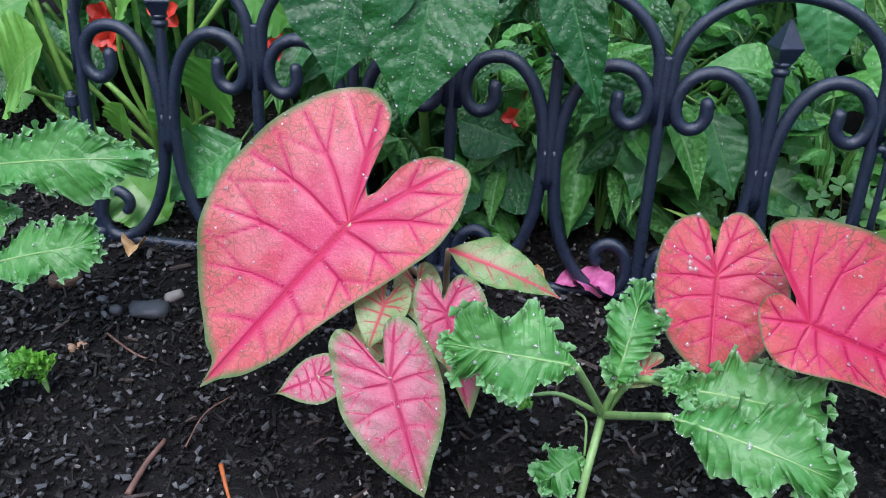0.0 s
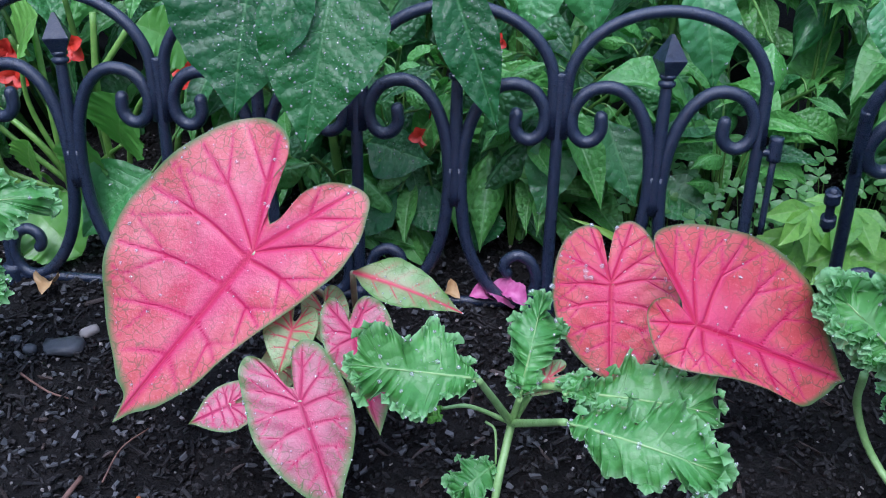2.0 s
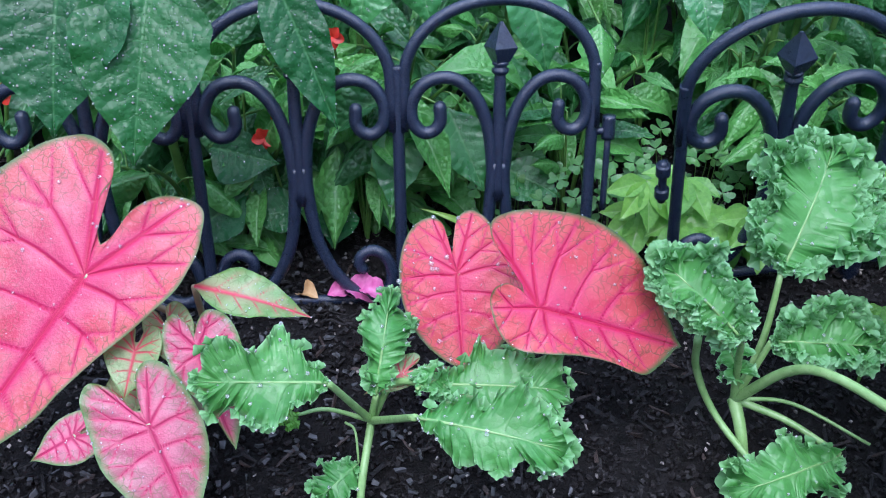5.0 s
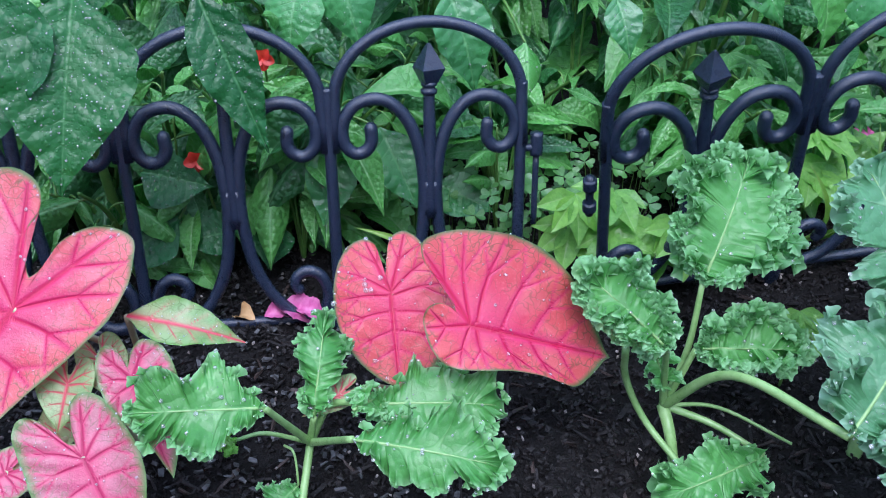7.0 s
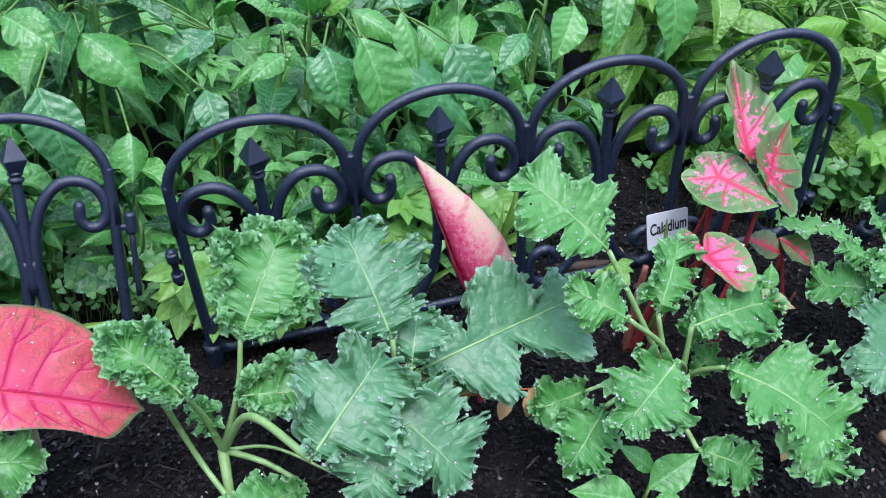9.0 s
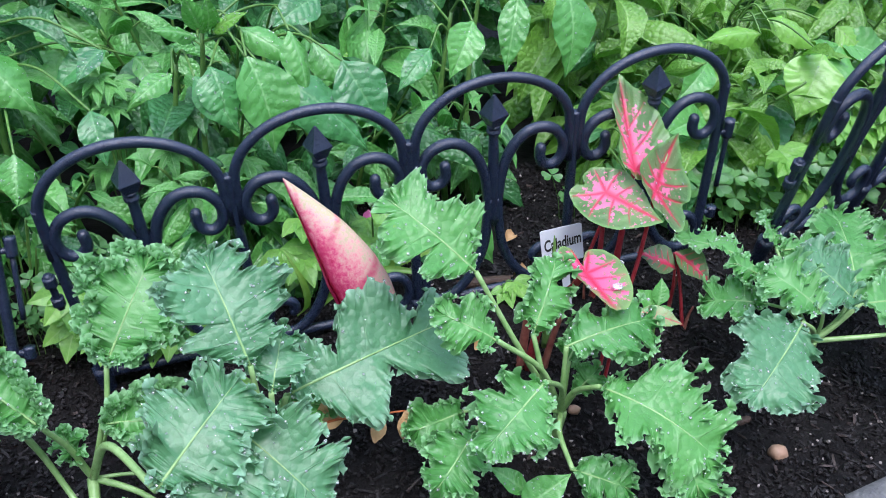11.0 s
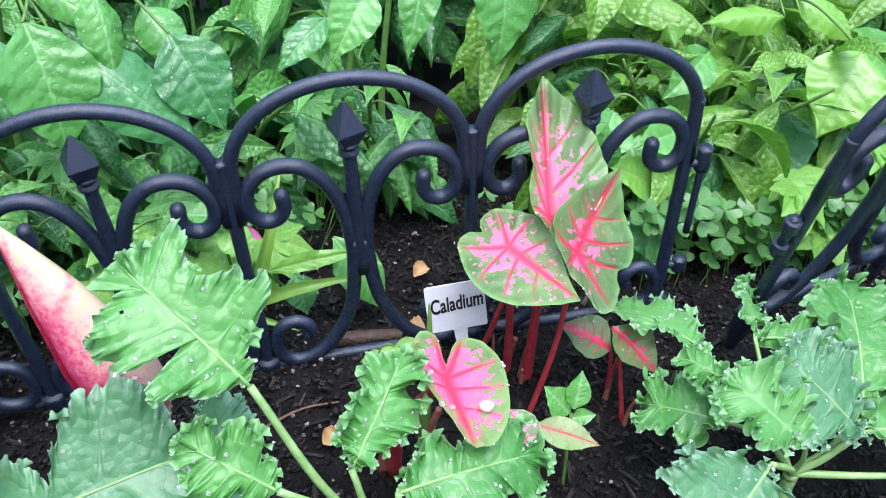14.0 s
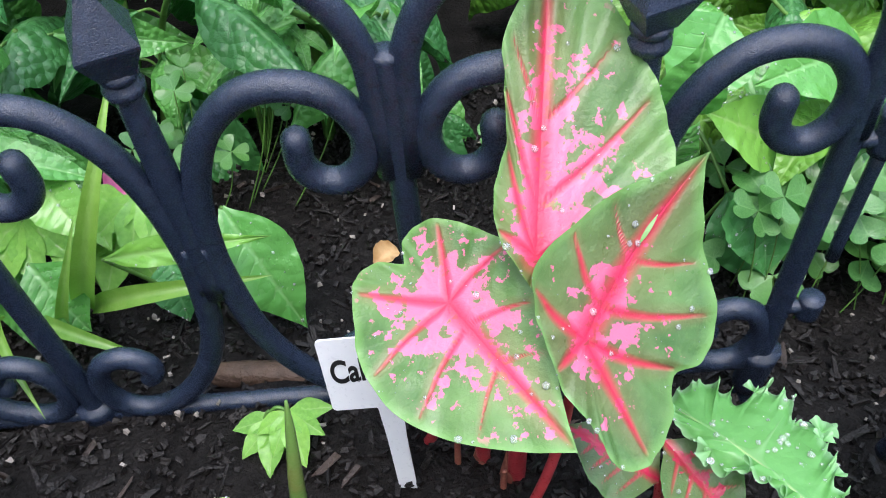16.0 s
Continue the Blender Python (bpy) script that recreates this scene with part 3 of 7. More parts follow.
def kale_blade(foot, tip, normal, left, right, seed=0, curl=0.06, depth=0.62, crisp=0.0, bend=0.12, cup=0.10, drape=0.0, around=460, rings=22, vein_width=0.0018, holes=0, lobes=2.9, frills=26, ruff=1.0, tooth=0.14, notches=7.0):
    """A lobed blade from foot to tip, spun out from its midrib: cut lobes with toothed sub-lobes and a narrow frilled margin. crisp: how far the frills reach inwards."""
    rng = np.random.RandomState(seed)
    x, y, z, length = basis(foot, tip, normal)
    t = np.linspace(0, 1, around)

    def wild(f, n=3):
        """A smooth uneven wave of about f swings along one side."""
        w = sum(np.sin(2 * np.pi * t * f * rng.uniform(0.75, 1.3) + rng.rand() * 6.28) * rng.uniform(0.6, 1) for _ in range(n))
        return w / math.sqrt(n)

    rim, mid, near, slow, tilt = [], [], [], [], []
    for sgn, width in ((1, right), (-1, left)):
        phi = np.pi * t
        ox = width * np.sin(phi) ** 0.72 * np.interp(t, (0, 0.08, 0.2, 0.38, 0.6, 0.82, 1), (0.16, 0.34, 0.72, 1.02, 1.10, 1.00, 0.8))
        oy = 0.53 - 0.51 * np.cos(phi)
        my = np.clip(oy * 0.78 + 0.02, 0, 0.86)
        warp = t + 0.035 * wild(2, 2)
        humps, shift = lobes + rng.uniform(-0.5, 0.5), rng.rand()
        lob = np.abs(np.sin(np.pi * (humps * warp + shift))) ** 0.8
        sub = np.abs(np.sin(np.pi * (humps * 1.9 * (warp + 0.02 * wild(5, 2)) + rng.rand()))) ** 0.9
        saw = (humps * notches * (warp + 0.012 * wild(9, 2)) + rng.rand()) % 1
        teeth = 1 - np.abs(saw * 2 - 1)
        k = (1 - depth * 0.9) + depth * 0.95 * lob + (0.31 - tooth) * (sub - 0.6) + tooth * (teeth - 0.45) * (1 + 0.5 * wild(4, 2))
        fine = np.abs((humps * 13.0 * (warp + 0.006 * wild(15, 2)) + rng.rand()) % 1 * 2 - 1)
        k = k + 0.055 * (fine - 0.5) * (1 + 0.6 * wild(6, 2))
        k = 1 + (k - 1) * np.clip(np.sin(phi) * 3, 0.3, 1)
        rim.append(np.column_stack((sgn * ox * k, my + (oy - my) * (0.45 + 0.55 * k))))
        mid.append(np.column_stack((np.zeros(around), my)))
        slow.append(wild(3.0))
        tilt.append(rng.uniform(-1, 1, 12)[np.floor(humps * warp + shift).astype(int) + 2] * lob)
        near.append(np.abs((humps * warp + shift) % 1 - 0.5) / humps)
    order = lambda p: np.concatenate((p[0], p[1][::-1][1:]))
    rim, mid, near, slow, tilt = (order(p) for p in (rim, mid, near, slow, tilt))
    tilt = np.convolve(np.pad(tilt, 20, mode="edge"), np.hanning(41) / np.hanning(41).sum(), "valid")
    n = len(rim)
    R = (1 - (1 - np.linspace(0, 1, rings)) ** 2.2)[:, None]
    along = np.gradient(rim, axis=0)
    along = np.array([np.convolve(np.pad(c, 10, mode="edge"), np.ones(21) / 21, "valid") for c in along.T]).T
    stride = np.maximum(1e-6, np.linalg.norm(along, axis=1))
    along /= stride[:, None]
    arc = np.cumsum(stride * length * (1 + 0.3 * slow))
    wide = np.linalg.norm(rim - mid, axis=1)
    soft = np.clip(wide / 0.12, 0, 1)
    Q = R * (wide / np.maximum(0.02, np.convolve(np.pad(wide, 30, mode="edge"), np.hanning(61) / np.hanning(61).sum(), "valid")))[None]
    # frills of four lengths, the finer the closer to the margin
    b0, b1, b2, b3 = (2 * np.pi * arc / w + rng.rand() * 6 for w in (0.043, 0.021, 0.0092, 0.0047))
    size = min(1.0, 0.55 + length * 5) * (0.35 + curl / 0.09)
    amp = ruff * size * (0.85 + 0.45 * np.sin(arc / 0.017 + rng.rand() * 6)) * soft / length
    inset = (1 - R) * wide[None] * length
    w0, w1, w2, w3 = (np.exp(-(inset / (w * (1 + 1.1 * crisp))) ** 1.5) for w in (0.011, 0.0075, 0.0058, 0.0036))
    ruffle = amp * (0.0062 * np.sin(b0) * w0 + 0.0058 * np.sin(b1) * w1 + 0.0050 * np.sin(b2) * w2 + 0.0030 * np.sin(b3) * w3)
    sway = amp * (0.0026 * np.cos(b1 + 0.6) * w1 + 0.0034 * np.cos(b2 + 0.4) * w2 + 0.0014 * np.cos(b3) * w3)
    flat = mid[None] * (1 - R[..., None]) + rim[None] * R[..., None] + sway[..., None] * along[None]
    u, v = flat[..., 0], flat[..., 1]
    reach = np.convolve(np.pad(np.abs(rim[:, 0]), 30, mode="edge"), np.hanning(61) / np.hanning(61).sum(), "valid")[None]
    height = bend * 2 * v * (1 - v) + cup * reach * Q ** 1.5 - drape * u * u / max(left, right) + ruffle + 0.40 * ruff * curl * slow[None] * Q ** 2 + 0.20 * ruff * (1 - 0.6 * crisp) * tilt[None] * reach / max(left, right) * Q ** 1.8
    height = height + 0.0045 * np.sin(v * 30 + 3 * np.sin(u * 9 + seed)) * np.sin(u * 26 + 2 * np.sin(v * 13)) * np.clip(R * 3, 0, 1)
    height = height + 0.011 * crisp * np.sin(v * 52 + 2 * np.sin(u * 31 + seed)) * np.sin(u * 58 + 2 * np.sin(v * 27)) * np.clip(R * 2.5, 0, 1) - 0.004 * np.exp(-np.abs(u) * length / 0.002)
    side = near[None] * 2.6 * R * length
    bent = near[None] * humps + 0.10 * np.sin(R * 5 + seed)
    fork = np.abs((bent * 2.4 + R * 0.55) % 1 - 0.5) * 0.05 * (0.25 + R)
    dist = np.minimum(np.abs(u) * length / (vein_width * (1.15 - 0.8 * np.clip(v, 0, 1))), side / (vein_width * 0.5) + 1.2 * R ** 2)
    dist = np.minimum(dist, fork / (vein_width * 0.5) + 1.0)
    pos = np.asarray(foot) + length * (u[..., None] * x + v[..., None] * y + height[..., None] * z)
    faces = grid_faces(rings, n, True)
    fs, fq = v.ravel(), u.ravel()
    for _ in range(holes):
        hs, hq, hr = rng.uniform(0.3, 0.85), rng.uniform(0.3, 0.8) * (right if rng.rand() > 0.5 else -left), rng.uniform(0.010, 0.024)
        faces = [k for k in faces if (fs[k[0]] - hs) ** 2 + (fq[k[0]] - hq) ** 2 > hr * hr]
    edge = np.repeat(1 - R[:, 0], n)
    pos, dist = pos.reshape(-1, 3), np.clip(dist.ravel(), 0, 4)
    # folded flaps of the frill, more of them and further in on a crisp leaf
    grid, extra = pos.reshape(rings, n, 3), []
    fa, fr = np.meshgrid(np.linspace(-1.25, 1.25, 19), np.linspace(0, 1, 5))
    for i in range(int(frills * (1 + 2.0 * crisp))):
        k = rng.randint(8, n - 8)
        ring = int(np.searchsorted(R[:, 0], rng.uniform(0.95 - 0.55 * crisp, 1)))
        at, inner_at = grid[ring, k], grid[max(0, ring - 3), k]
        o = unit(at - inner_at + 1e-9)
        tang = unit(np.cross(z, o))
        tip_up = rng.uniform(-0.2, 0.7 + 0.6 * crisp)
        way = unit(math.cos(tip_up) * o + math.sin(tip_up) * z)
        nrm = np.cross(way, tang)
        big = (0.0044 + 0.0052 * rng.rand()) * (0.4 + 0.6 * ruff + 0.3 * crisp) * (0.5 + 0.5 * soft[k]) * min(1, 0.5 + length * 5)
        folds, ph = rng.uniform(3.6, 6.0), rng.rand() * 6.28
        r = fr * big * (1 + 0.16 * np.abs(np.sin(fa * 5 + ph)))
        lift = big * 0.42 * np.sin(fa * folds + ph) * fr ** 1.5
        p = at + (r * np.cos(fa))[..., None] * way + (r * np.sin(fa))[..., None] * tang + lift[..., None] * nrm
        extra.append((p.reshape(-1, 3) - o * big * 0.35, grid_faces(5, 19)))
    if extra:
        ev, ef = joined(extra)
        faces = faces + [tuple(q + len(pos) for q in f4) for f4 in ef]
        pos = np.vstack((pos, ev))
        dist = np.concatenate((dist, np.full(len(ev), 4.0)))
        edge = np.concatenate((edge, np.tile(np.repeat((0.30, 0.2, 0.12, 0.05, 0.0), 19), len(extra))))
    return pos, faces, {"vein": dist, "edge": edge}, z


OVATE = ((0, 0.02), (0.06, 0.25), (0.16, 0.68), (0.30, 0.97), (0.42, 1.0), (0.58, 0.86), (0.74, 0.55), (0.86, 0.25), (0.94, 0.09), (1, 0.01))
LANCE = ((0, 0.02), (0.1, 0.4), (0.3, 0.9), (0.45, 1.0), (0.65, 0.8), (0.85, 0.38), (1, 0.01))
ROUND = ((0, 0.05), (0.05, 0.45), (0.18, 0.85), (0.4, 1.0), (0.62, 0.97), (0.82, 0.72), (0.94, 0.4), (1, 0.05))
BLADE = ((0, 0.6), (0.15, 0.9), (0.4, 1.0), (0.7, 0.7), (0.9, 0.3), (1, 0.02))

_ico = bmesh.new()
bmesh.ops.create_icosphere(_ico, subdivisions=2, radius=1)
BALL_V = np.array([v.co[:] for v in _ico.verts])
BALL_F = [tuple(v.index for v in f.verts) for f in _ico.faces]
_ico.free()


def drops(parent, verts, normal, count, small, large, seed, rim=0.0, values=None):
    """Beads of rain lying on a blade."""
    rng = np.random.RandomState(seed)
    pieces = []
    x = unit(np.cross(normal, (0.3, 0.9, 0.2)))
    y = np.cross(normal, x)
    flat = np.column_stack((verts @ x, verts @ y))
    low, high = flat.min(0), flat.max(0)
    picks = []
    for p in rng.uniform(low, high, (int(count * (1 - rim) * 1.6), 2)):
        d = np.sum((flat - p) ** 2, axis=1)
        if d.min() < 0.003 ** 2:
            picks.append(int(d.argmin()))
    if rim and values is not None:
        picks += list(rng.choice(np.where(values["edge"] < 0.06)[0], int(count * rim)))
    for i in picks:
        r = small + (large - small) * rng.rand() ** 4
        b = BALL_V * (r, r, r * 0.62)
        pieces.append((verts[i] + (b[:, :1] * x + b[:, 1:2] * y + b[:, 2:] * normal) + normal * r * 0.30, BALL_F))
    v, f = joined(pieces)
    return part("dew", v, f, WATER, parent, "rain beads whitened in colour to suggest glints", kind="stuff")


def stalk(name, points, radius, mat, parent, label="", sides=8):
    v, f = tube(smooth_line(points, 7), radius, sides)
    return part(name, v, f, mat, parent, label)


# ---- ground ----
def ground():
    xs = np.concatenate((np.array([-60, -20, -6, -2.5, -1.2]), np.linspace(-0.7, 2.6, 265), np.array([3.2, 5, 9, 25, 60])))
    ys = np.concatenate((np.array([-60, -20, -6, -2.5, -1.3]), np.linspace(-0.75, 0.9, 133), np.array([1.3, 2, 4, 9, 25, 60])))
    verts = []
    for y in ys:
        for x in xs:
            z = float(ground_z(np.float64(x), np.float64(y)))
            if -0.8 < x < 2.7 and -0.8 < y < 1:
                z += 0.012 * noise.noise((x * 7, y * 7, 0)) + 0.006 * noise.noise((x * 26, y * 26, 3)) + 0.004 * noise.noise((x * 80, y * 80, 5))
            verts.append((x, y, z))
    me = mesh_data("ground", verts, grid_faces(len(ys), len(xs)), SOIL)
    return tagged(new("ground", me), "dark wet garden soil of a raised planting bed", "ground", "", "structure")


ground()


def box_piece(rng, size, at, flat=0.5):
    """A rough sliver with uneven corners."""
    v = np.array([(a, b, c) for a in (-1, 1) for b in (-1, 1) for c in (-1, 1)], float) * size / 2
    v *= 0.4 + 1.0 * rng.rand(8, 3)
    e = Euler((rng.uniform(-flat, flat), rng.uniform(-flat, flat), rng.uniform(0, 6.28))).to_matrix()
    v = v @ np.array(e).T
    return v + at, [(0, 1, 3, 2), (4, 6, 7, 5), (0, 4, 5, 1), (2, 3, 7, 6), (0, 2, 6, 4), (1, 5, 7, 3)]


def scatter(name, count, seed, sizes, mat, label, category, area=(-0.35, 2.1, -0.55, 0.35), lift=0.001):
    rng = np.random.RandomState(seed)
    pieces = []
    for _ in range(count):
        x, y = rng.uniform(area[0], area[1]), rng.uniform(area[2], area[3])
        size = np.array([rng.uniform(a, b) for a, b in sizes])
        z = float(ground_z(x, y)) + 0.012 * noise.noise((x * 7, y * 7, 0)) + size[2] * 0.35 + lift
        pieces.append(box_piece(rng, size, (x, y, z)))
    v, f = joined(pieces)
    return single(name, v, f, mat, label, category, kind="stuff", flat=True)


scatter("mulch", 6500, 3, ((0.004, 0.024), (0.001, 0.0042), (0.001, 0.0035)), CHIPS, "black wet bark mulch strewn over the soil", "mulch")
scatter("soil_crumbs", 42000, 4, ((0.0015, 0.006), (0.0015, 0.005), (0.0015, 0.005)), CHIPS, "small black soil crumbs between the mulch", "soil")
scatter("grey_chips", 2400, 7, ((0.002, 0.009), (0.0015, 0.005), (0.001, 0.004)), GREY_CHIP, "grey wet stone crumbs scattered over the soil", "gravel", area=(-0.35, 0.75, -0.55, 0.1), lift=0.004)
scatter("bark_chips", 700, 6, ((0.006, 0.026), (0.0015, 0.004), (0.001, 0.0035)), BARK, "brown wet bark chips among the black mulch", "mulch", lift=0.003)
scatter("grit", 1500, 5, ((0.001, 0.004), (0.001, 0.0035), (0.001, 0.003)), GRIT, "pale grit grains lying in the black soil", "gravel", lift=0.005)


def rock(name, at, size, seed, mat, label, category, turn=0.0):
    rng = np.random.RandomState(seed)
    off = rng.rand(3) * 9
    v = np.array([p * (1 + 0.45 * noise.noise(Vector(p * 1.3 + off)) + 0.12 * noise.noise(Vector(p * 4 + off))) for p in BALL_V])
    v = np.clip(v, -0.82, 0.82) * size
    v = v @ np.array(Matrix.Rotation(turn, 3, "Z")).T
    return single(name, v + np.array(at) + (0, 0, size[2] * 0.35), BALL_F, mat, label, category)


def g3(x, y, up=0.0):
    return (x, y, float(ground_z(x, y)) + up)


rock("pebble", g3(1.617, -0.340), (0.013, 0.011, 0.010), 1, PEBBLE, "round tan pebble on black soil", "stone")
rock("stone_chip", g3(0.118, -0.115), (0.024, 0.016, 0.008), 2, SLATE, "flat dark grey stone chip on the soil", "stone", 0.2)
rock("stone_chip", g3(0.132, -0.088), (0.012, 0.007, 0.006), 3, GRIT, "small pale bark flake on the soil", "bark", 0.8)
rock("pebble", g3(0.086, -0.123), (0.008, 0.007, 0.006), 4, SLATE, "small blue grey pebble on the soil", "stone")
rock("pebble", g3(0.063, -0.108), (0.007, 0.006, 0.005), 5, SLATE, "small blue grey pebble on the soil", "stone")
rock("pebble", g3(0.082, -0.180), (0.007, 0.006, 0.005), 6, PEBBLE, "small tan pebble in the black soil", "stone")
rock("pebble", g3(0.073, -0.186), (0.006, 0.005, 0.005), 7, PEBBLE, "small tan pebble in the black soil", "stone")
rock("pebble", g3(1.405, -0.232), (0.008, 0.007, 0.006), 8, PEBBLE, "small tan pebble in the black soil", "stone")
rock("bark_chunk", g3(1.385, -0.012), (0.060, 0.009, 0.009), 9, WOOD, "brown split piece of bark behind the fence foot", "bark", -0.05)
rock("bark_chunk", g3(1.60, -0.285), (0.022, 0.007, 0.005), 10, WOOD, "dark split piece of bark on the soil", "bark", 0.1)
rock("bark_chunk", g3(0.01, -0.085), (0.020, 0.013, 0.010), 11, WOOD, "dark lump of bark at the fence foot", "bark", 0.5)
edging = rock("edging_stone", (1.83, -0.478, -0.034), (0.25, 0.09, 0.055), 12, STONE, "rough grey edging stone in front of the bed", "stone", 0.06)


def twig(points, radius, mat, label):
    v, f = tube(smooth_line([g3(x, y, 0.008 + up) for x, y, up in points], 5), radius, 6)
    return single("twig", v, f, mat, label, "twig")


twig(((0.213, -0.345, 0), (0.214, -0.315, 0.002), (0.217, -0.287, 0.001)), (0.0028, 0.0022), TWIG, "short brown twig lying on the soil")
twig(((0.292, -0.335, 0), (0.281, -0.318, 0.001), (0.272, -0.303, 0)), (0.0013, 0.0022), RUST, "rust coloured splinter on the soil")
twig(((0.10, -0.165, 0), (0.14, -0.19, 0.003), (0.165, -0.195, 0)), (0.0013, 0.0009), TWIG, "thin dark twig lying on the soil")
twig(((0.236, -0.29, 0), (0.238, -0.255, 0.004), (0.25, -0.225, 0)), (0.0009, 0.0007), TWIG, "thin dark twig lying on the soil")
twig(((1.26, -0.11, 0), (1.30, -0.10, 0.003), (1.335, -0.098, 0)), (0.0016, 0.0010), TWIG, "thin dark twig lying on the soil")


# ---- the scrolled edging fence ----
def bar(points, radius=0.006, ball=False, per=6, sides=12):
    return tube(smooth_line([(u, 0.0, v) for u, v in points], per), radius, sides, ball)


SCROLL = ((0.0945, 0.115), (0.0935, 0.150), (0.0895, 0.183), (0.079, 0.213), (0.062, 0.2325), (0.043, 0.2375), (0.0245, 0.2305), (0.0135, 0.2125), (0.0145, 0.1935), (0.0240, 0.1830), (0.0350, 0.1845), (0.0415, 0.1940), (0.0412, 0.2080))
FOOT = ((0.0950, 0.150), (0.0925, 0.110), (0.0870, 0.072), (0.0740, 0.038), (0.0545, 0.012), (0.0335, 0.0015), (0.0170, 0.0080), (0.0110, 0.0280), (0.0175, 0.0485), (0.0310, 0.0560), (0.0425, 0.0500), (0.0450, 0.0410), (0.0418, 0.0350))


def finial_mesh(u):
    rows = ((0.2395, 0.0058), (0.2415, 0.0082), (0.2450, 0.0086), (0.2465, 0.0064), (0.2480, 0.0064), (0.2495, 0.0084), (0.2525, 0.0080))
    ring = np.linspace(0, 2 * np.pi, 12, endpoint=False)
    v = [(u + r * np.cos(a), r * np.sin(a), z) for z, r in rows for a in ring]
    f = grid_faces(len(rows), 12, True) + [tuple(range(12))[::-1], tuple(72 + i for i in range(12))]
    head, hf = [], []
    for z, r in ((0.2520, 0.0072), (0.2650, 0.0128), (0.2665, 0.0130), (0.2800, 0.0065), (0.2900, 0.0014)):
        for a in (0.25, 0.75, 1.25, 1.75):
            c, s = r * 1.3 * math.cos(a * math.pi + 0.35), r * 1.3 * math.sin(a * math.pi + 0.35)
            head.append((u + c, s, z))
    hf = grid_faces(5, 4, True) + [(3, 2, 1, 0), (16, 17, 18, 19)]
    return (np.array(v), f), (np.array(head), hf)


def fence_panel():
    top = thing("garden_fence", (0, 0, 0), "black scrolled low edging fence panel pushed into soil", "fence", "edging fence panels")

    def put(name, piece, flat=False):
        return part(name, piece[0], piece[1], FENCE, top, flat=flat)

    for k in range(4):
        o = 0.2 * k
        a = np.linspace(0, np.pi, 33)
        arch = [(o + 0.1 - 0.0935 * c, 0.0, 0.236 + 0.0745 * s) for c, s in zip(np.cos(a), np.sin(a))]
        arch = [(o + 0.0045, 0.0, 0.185), (o + 0.0058, 0.0, 0.215)] + arch + [(o + 0.1942, 0.0, 0.215), (o + 0.1955, 0.0, 0.185)]
        put("arch", tube(arch, 0.006, 12))
        for sgn in (1, -1):
            def m(p):
                return [(o + 0.1 - sgn * (0.1 - u), v) for u, v in p]
            put("scroll", bar(m(SCROLL), (0.0066, 0.0066), True))
            put("foot_scroll", bar(m(FOOT), (0.0066, 0.0062), True))
        put("rod", bar(((o + 0.1, 0.245), (o + 0.1, 0.2), (o + 0.1, 0.11)), (0.0055, 0.0075)))
        collar, head = finial_mesh(o + 0.1)
        fin = put("finial", head, True)
        part("collar", collar[0], collar[1], FENCE, fin)
        put("rail", bar(((o + 0.004, 0.0005), (o + 0.1, -0.001), (o + 0.196, 0.0005)), 0.0058))
    for k in range(5):
        u = 0.2 * k + (0.0065 if k == 0 else -0.0065 if k == 4 else 0)
        put("leg" if k in (0, 4) else "post", bar(((u, 0.244), (u, 0.238), (u, 0.1), (u, -0.01), (u, -0.05)), (0.0056, 0.0068)))
        put("foot", bar(((u, 0.012), (u, -0.03)), (0.0115, 0.009)))
    for u, lo, hi in ((0.8105, 0.172, 0.196), (0.8105, 0.045, 0.06)):
        put("socket", bar(((u, lo), (u, hi)), 0.0068, sides=14))
        put("lug", bar(((u - 0.012, lo + 0.008), (u, lo + 0.008)), 0.004))
    put("hinge_pin", bar(((0.8105, 0.095), (0.8105, 0.174)), 0.0034, sides=10))
    for lo, hi in ((0.115, 0.165),):
        put("hinge_pin", bar(((-0.0085, lo), (-0.0085, hi)), 0.0042, sides=12))
        put("hinge_knuckle", bar(((-0.0085, lo + 0.006), (-0.0085, lo + 0.016)), 0.0072, sides=14))
        put("hinge_knuckle", bar(((-0.0085, hi - 0.016), (-0.0085, hi - 0.004)), 0.0072, sides=14))
    return top


fence = fence_panel()
copy_thing(fence, pose(0.8815, -0.0056, 0.0151, 11.73, -7.43, -3.26))
copy_thing(fence, pose(1.7147, -0.1275, 0.1438, 19.6, -12.6, 13.1))
fence.matrix_basis = pose(0, 0, 0, -8, 0, 0)


# ---- caladiums ----
def caladium_leaf(plant, row, mat, seed, stem=None, stem_mat=None, drop=None, label="", stem_r=(0.0035, 0.0025), **shape):
    foot, tip, normal, left, right = row
    if shape.pop("oval", False):
        v, f, vals, z = strip_leaf(foot, tip, normal, left, right, OVATE, bend=0.12, cup=0.25, ruffle=0.012, ripples=2.0, lobes=0.02, veins=6, seed=seed, rows=50, cols=21, vein_width=shape["vein_width"])
    else:
        v, f, vals, z = heart_leaf(foot, tip, normal, left, right, seed=seed, **shape)
    leaf = part("leaf", v, f, mat, plant, label, vals)
    if drop:
        drops(leaf, v, z, int(drop[0] * 1.7), drop[1] * 0.7, drop[2] * 0.85, seed=seed + 50, rim=0.12, values=vals)
    if stem:
        back = np.asarray(foot) - z * 0.0015
        stalk("leaf_stalk", (*stem, tuple(back)), stem_r, stem_mat or STEM_PALE, plant)
    return leaf


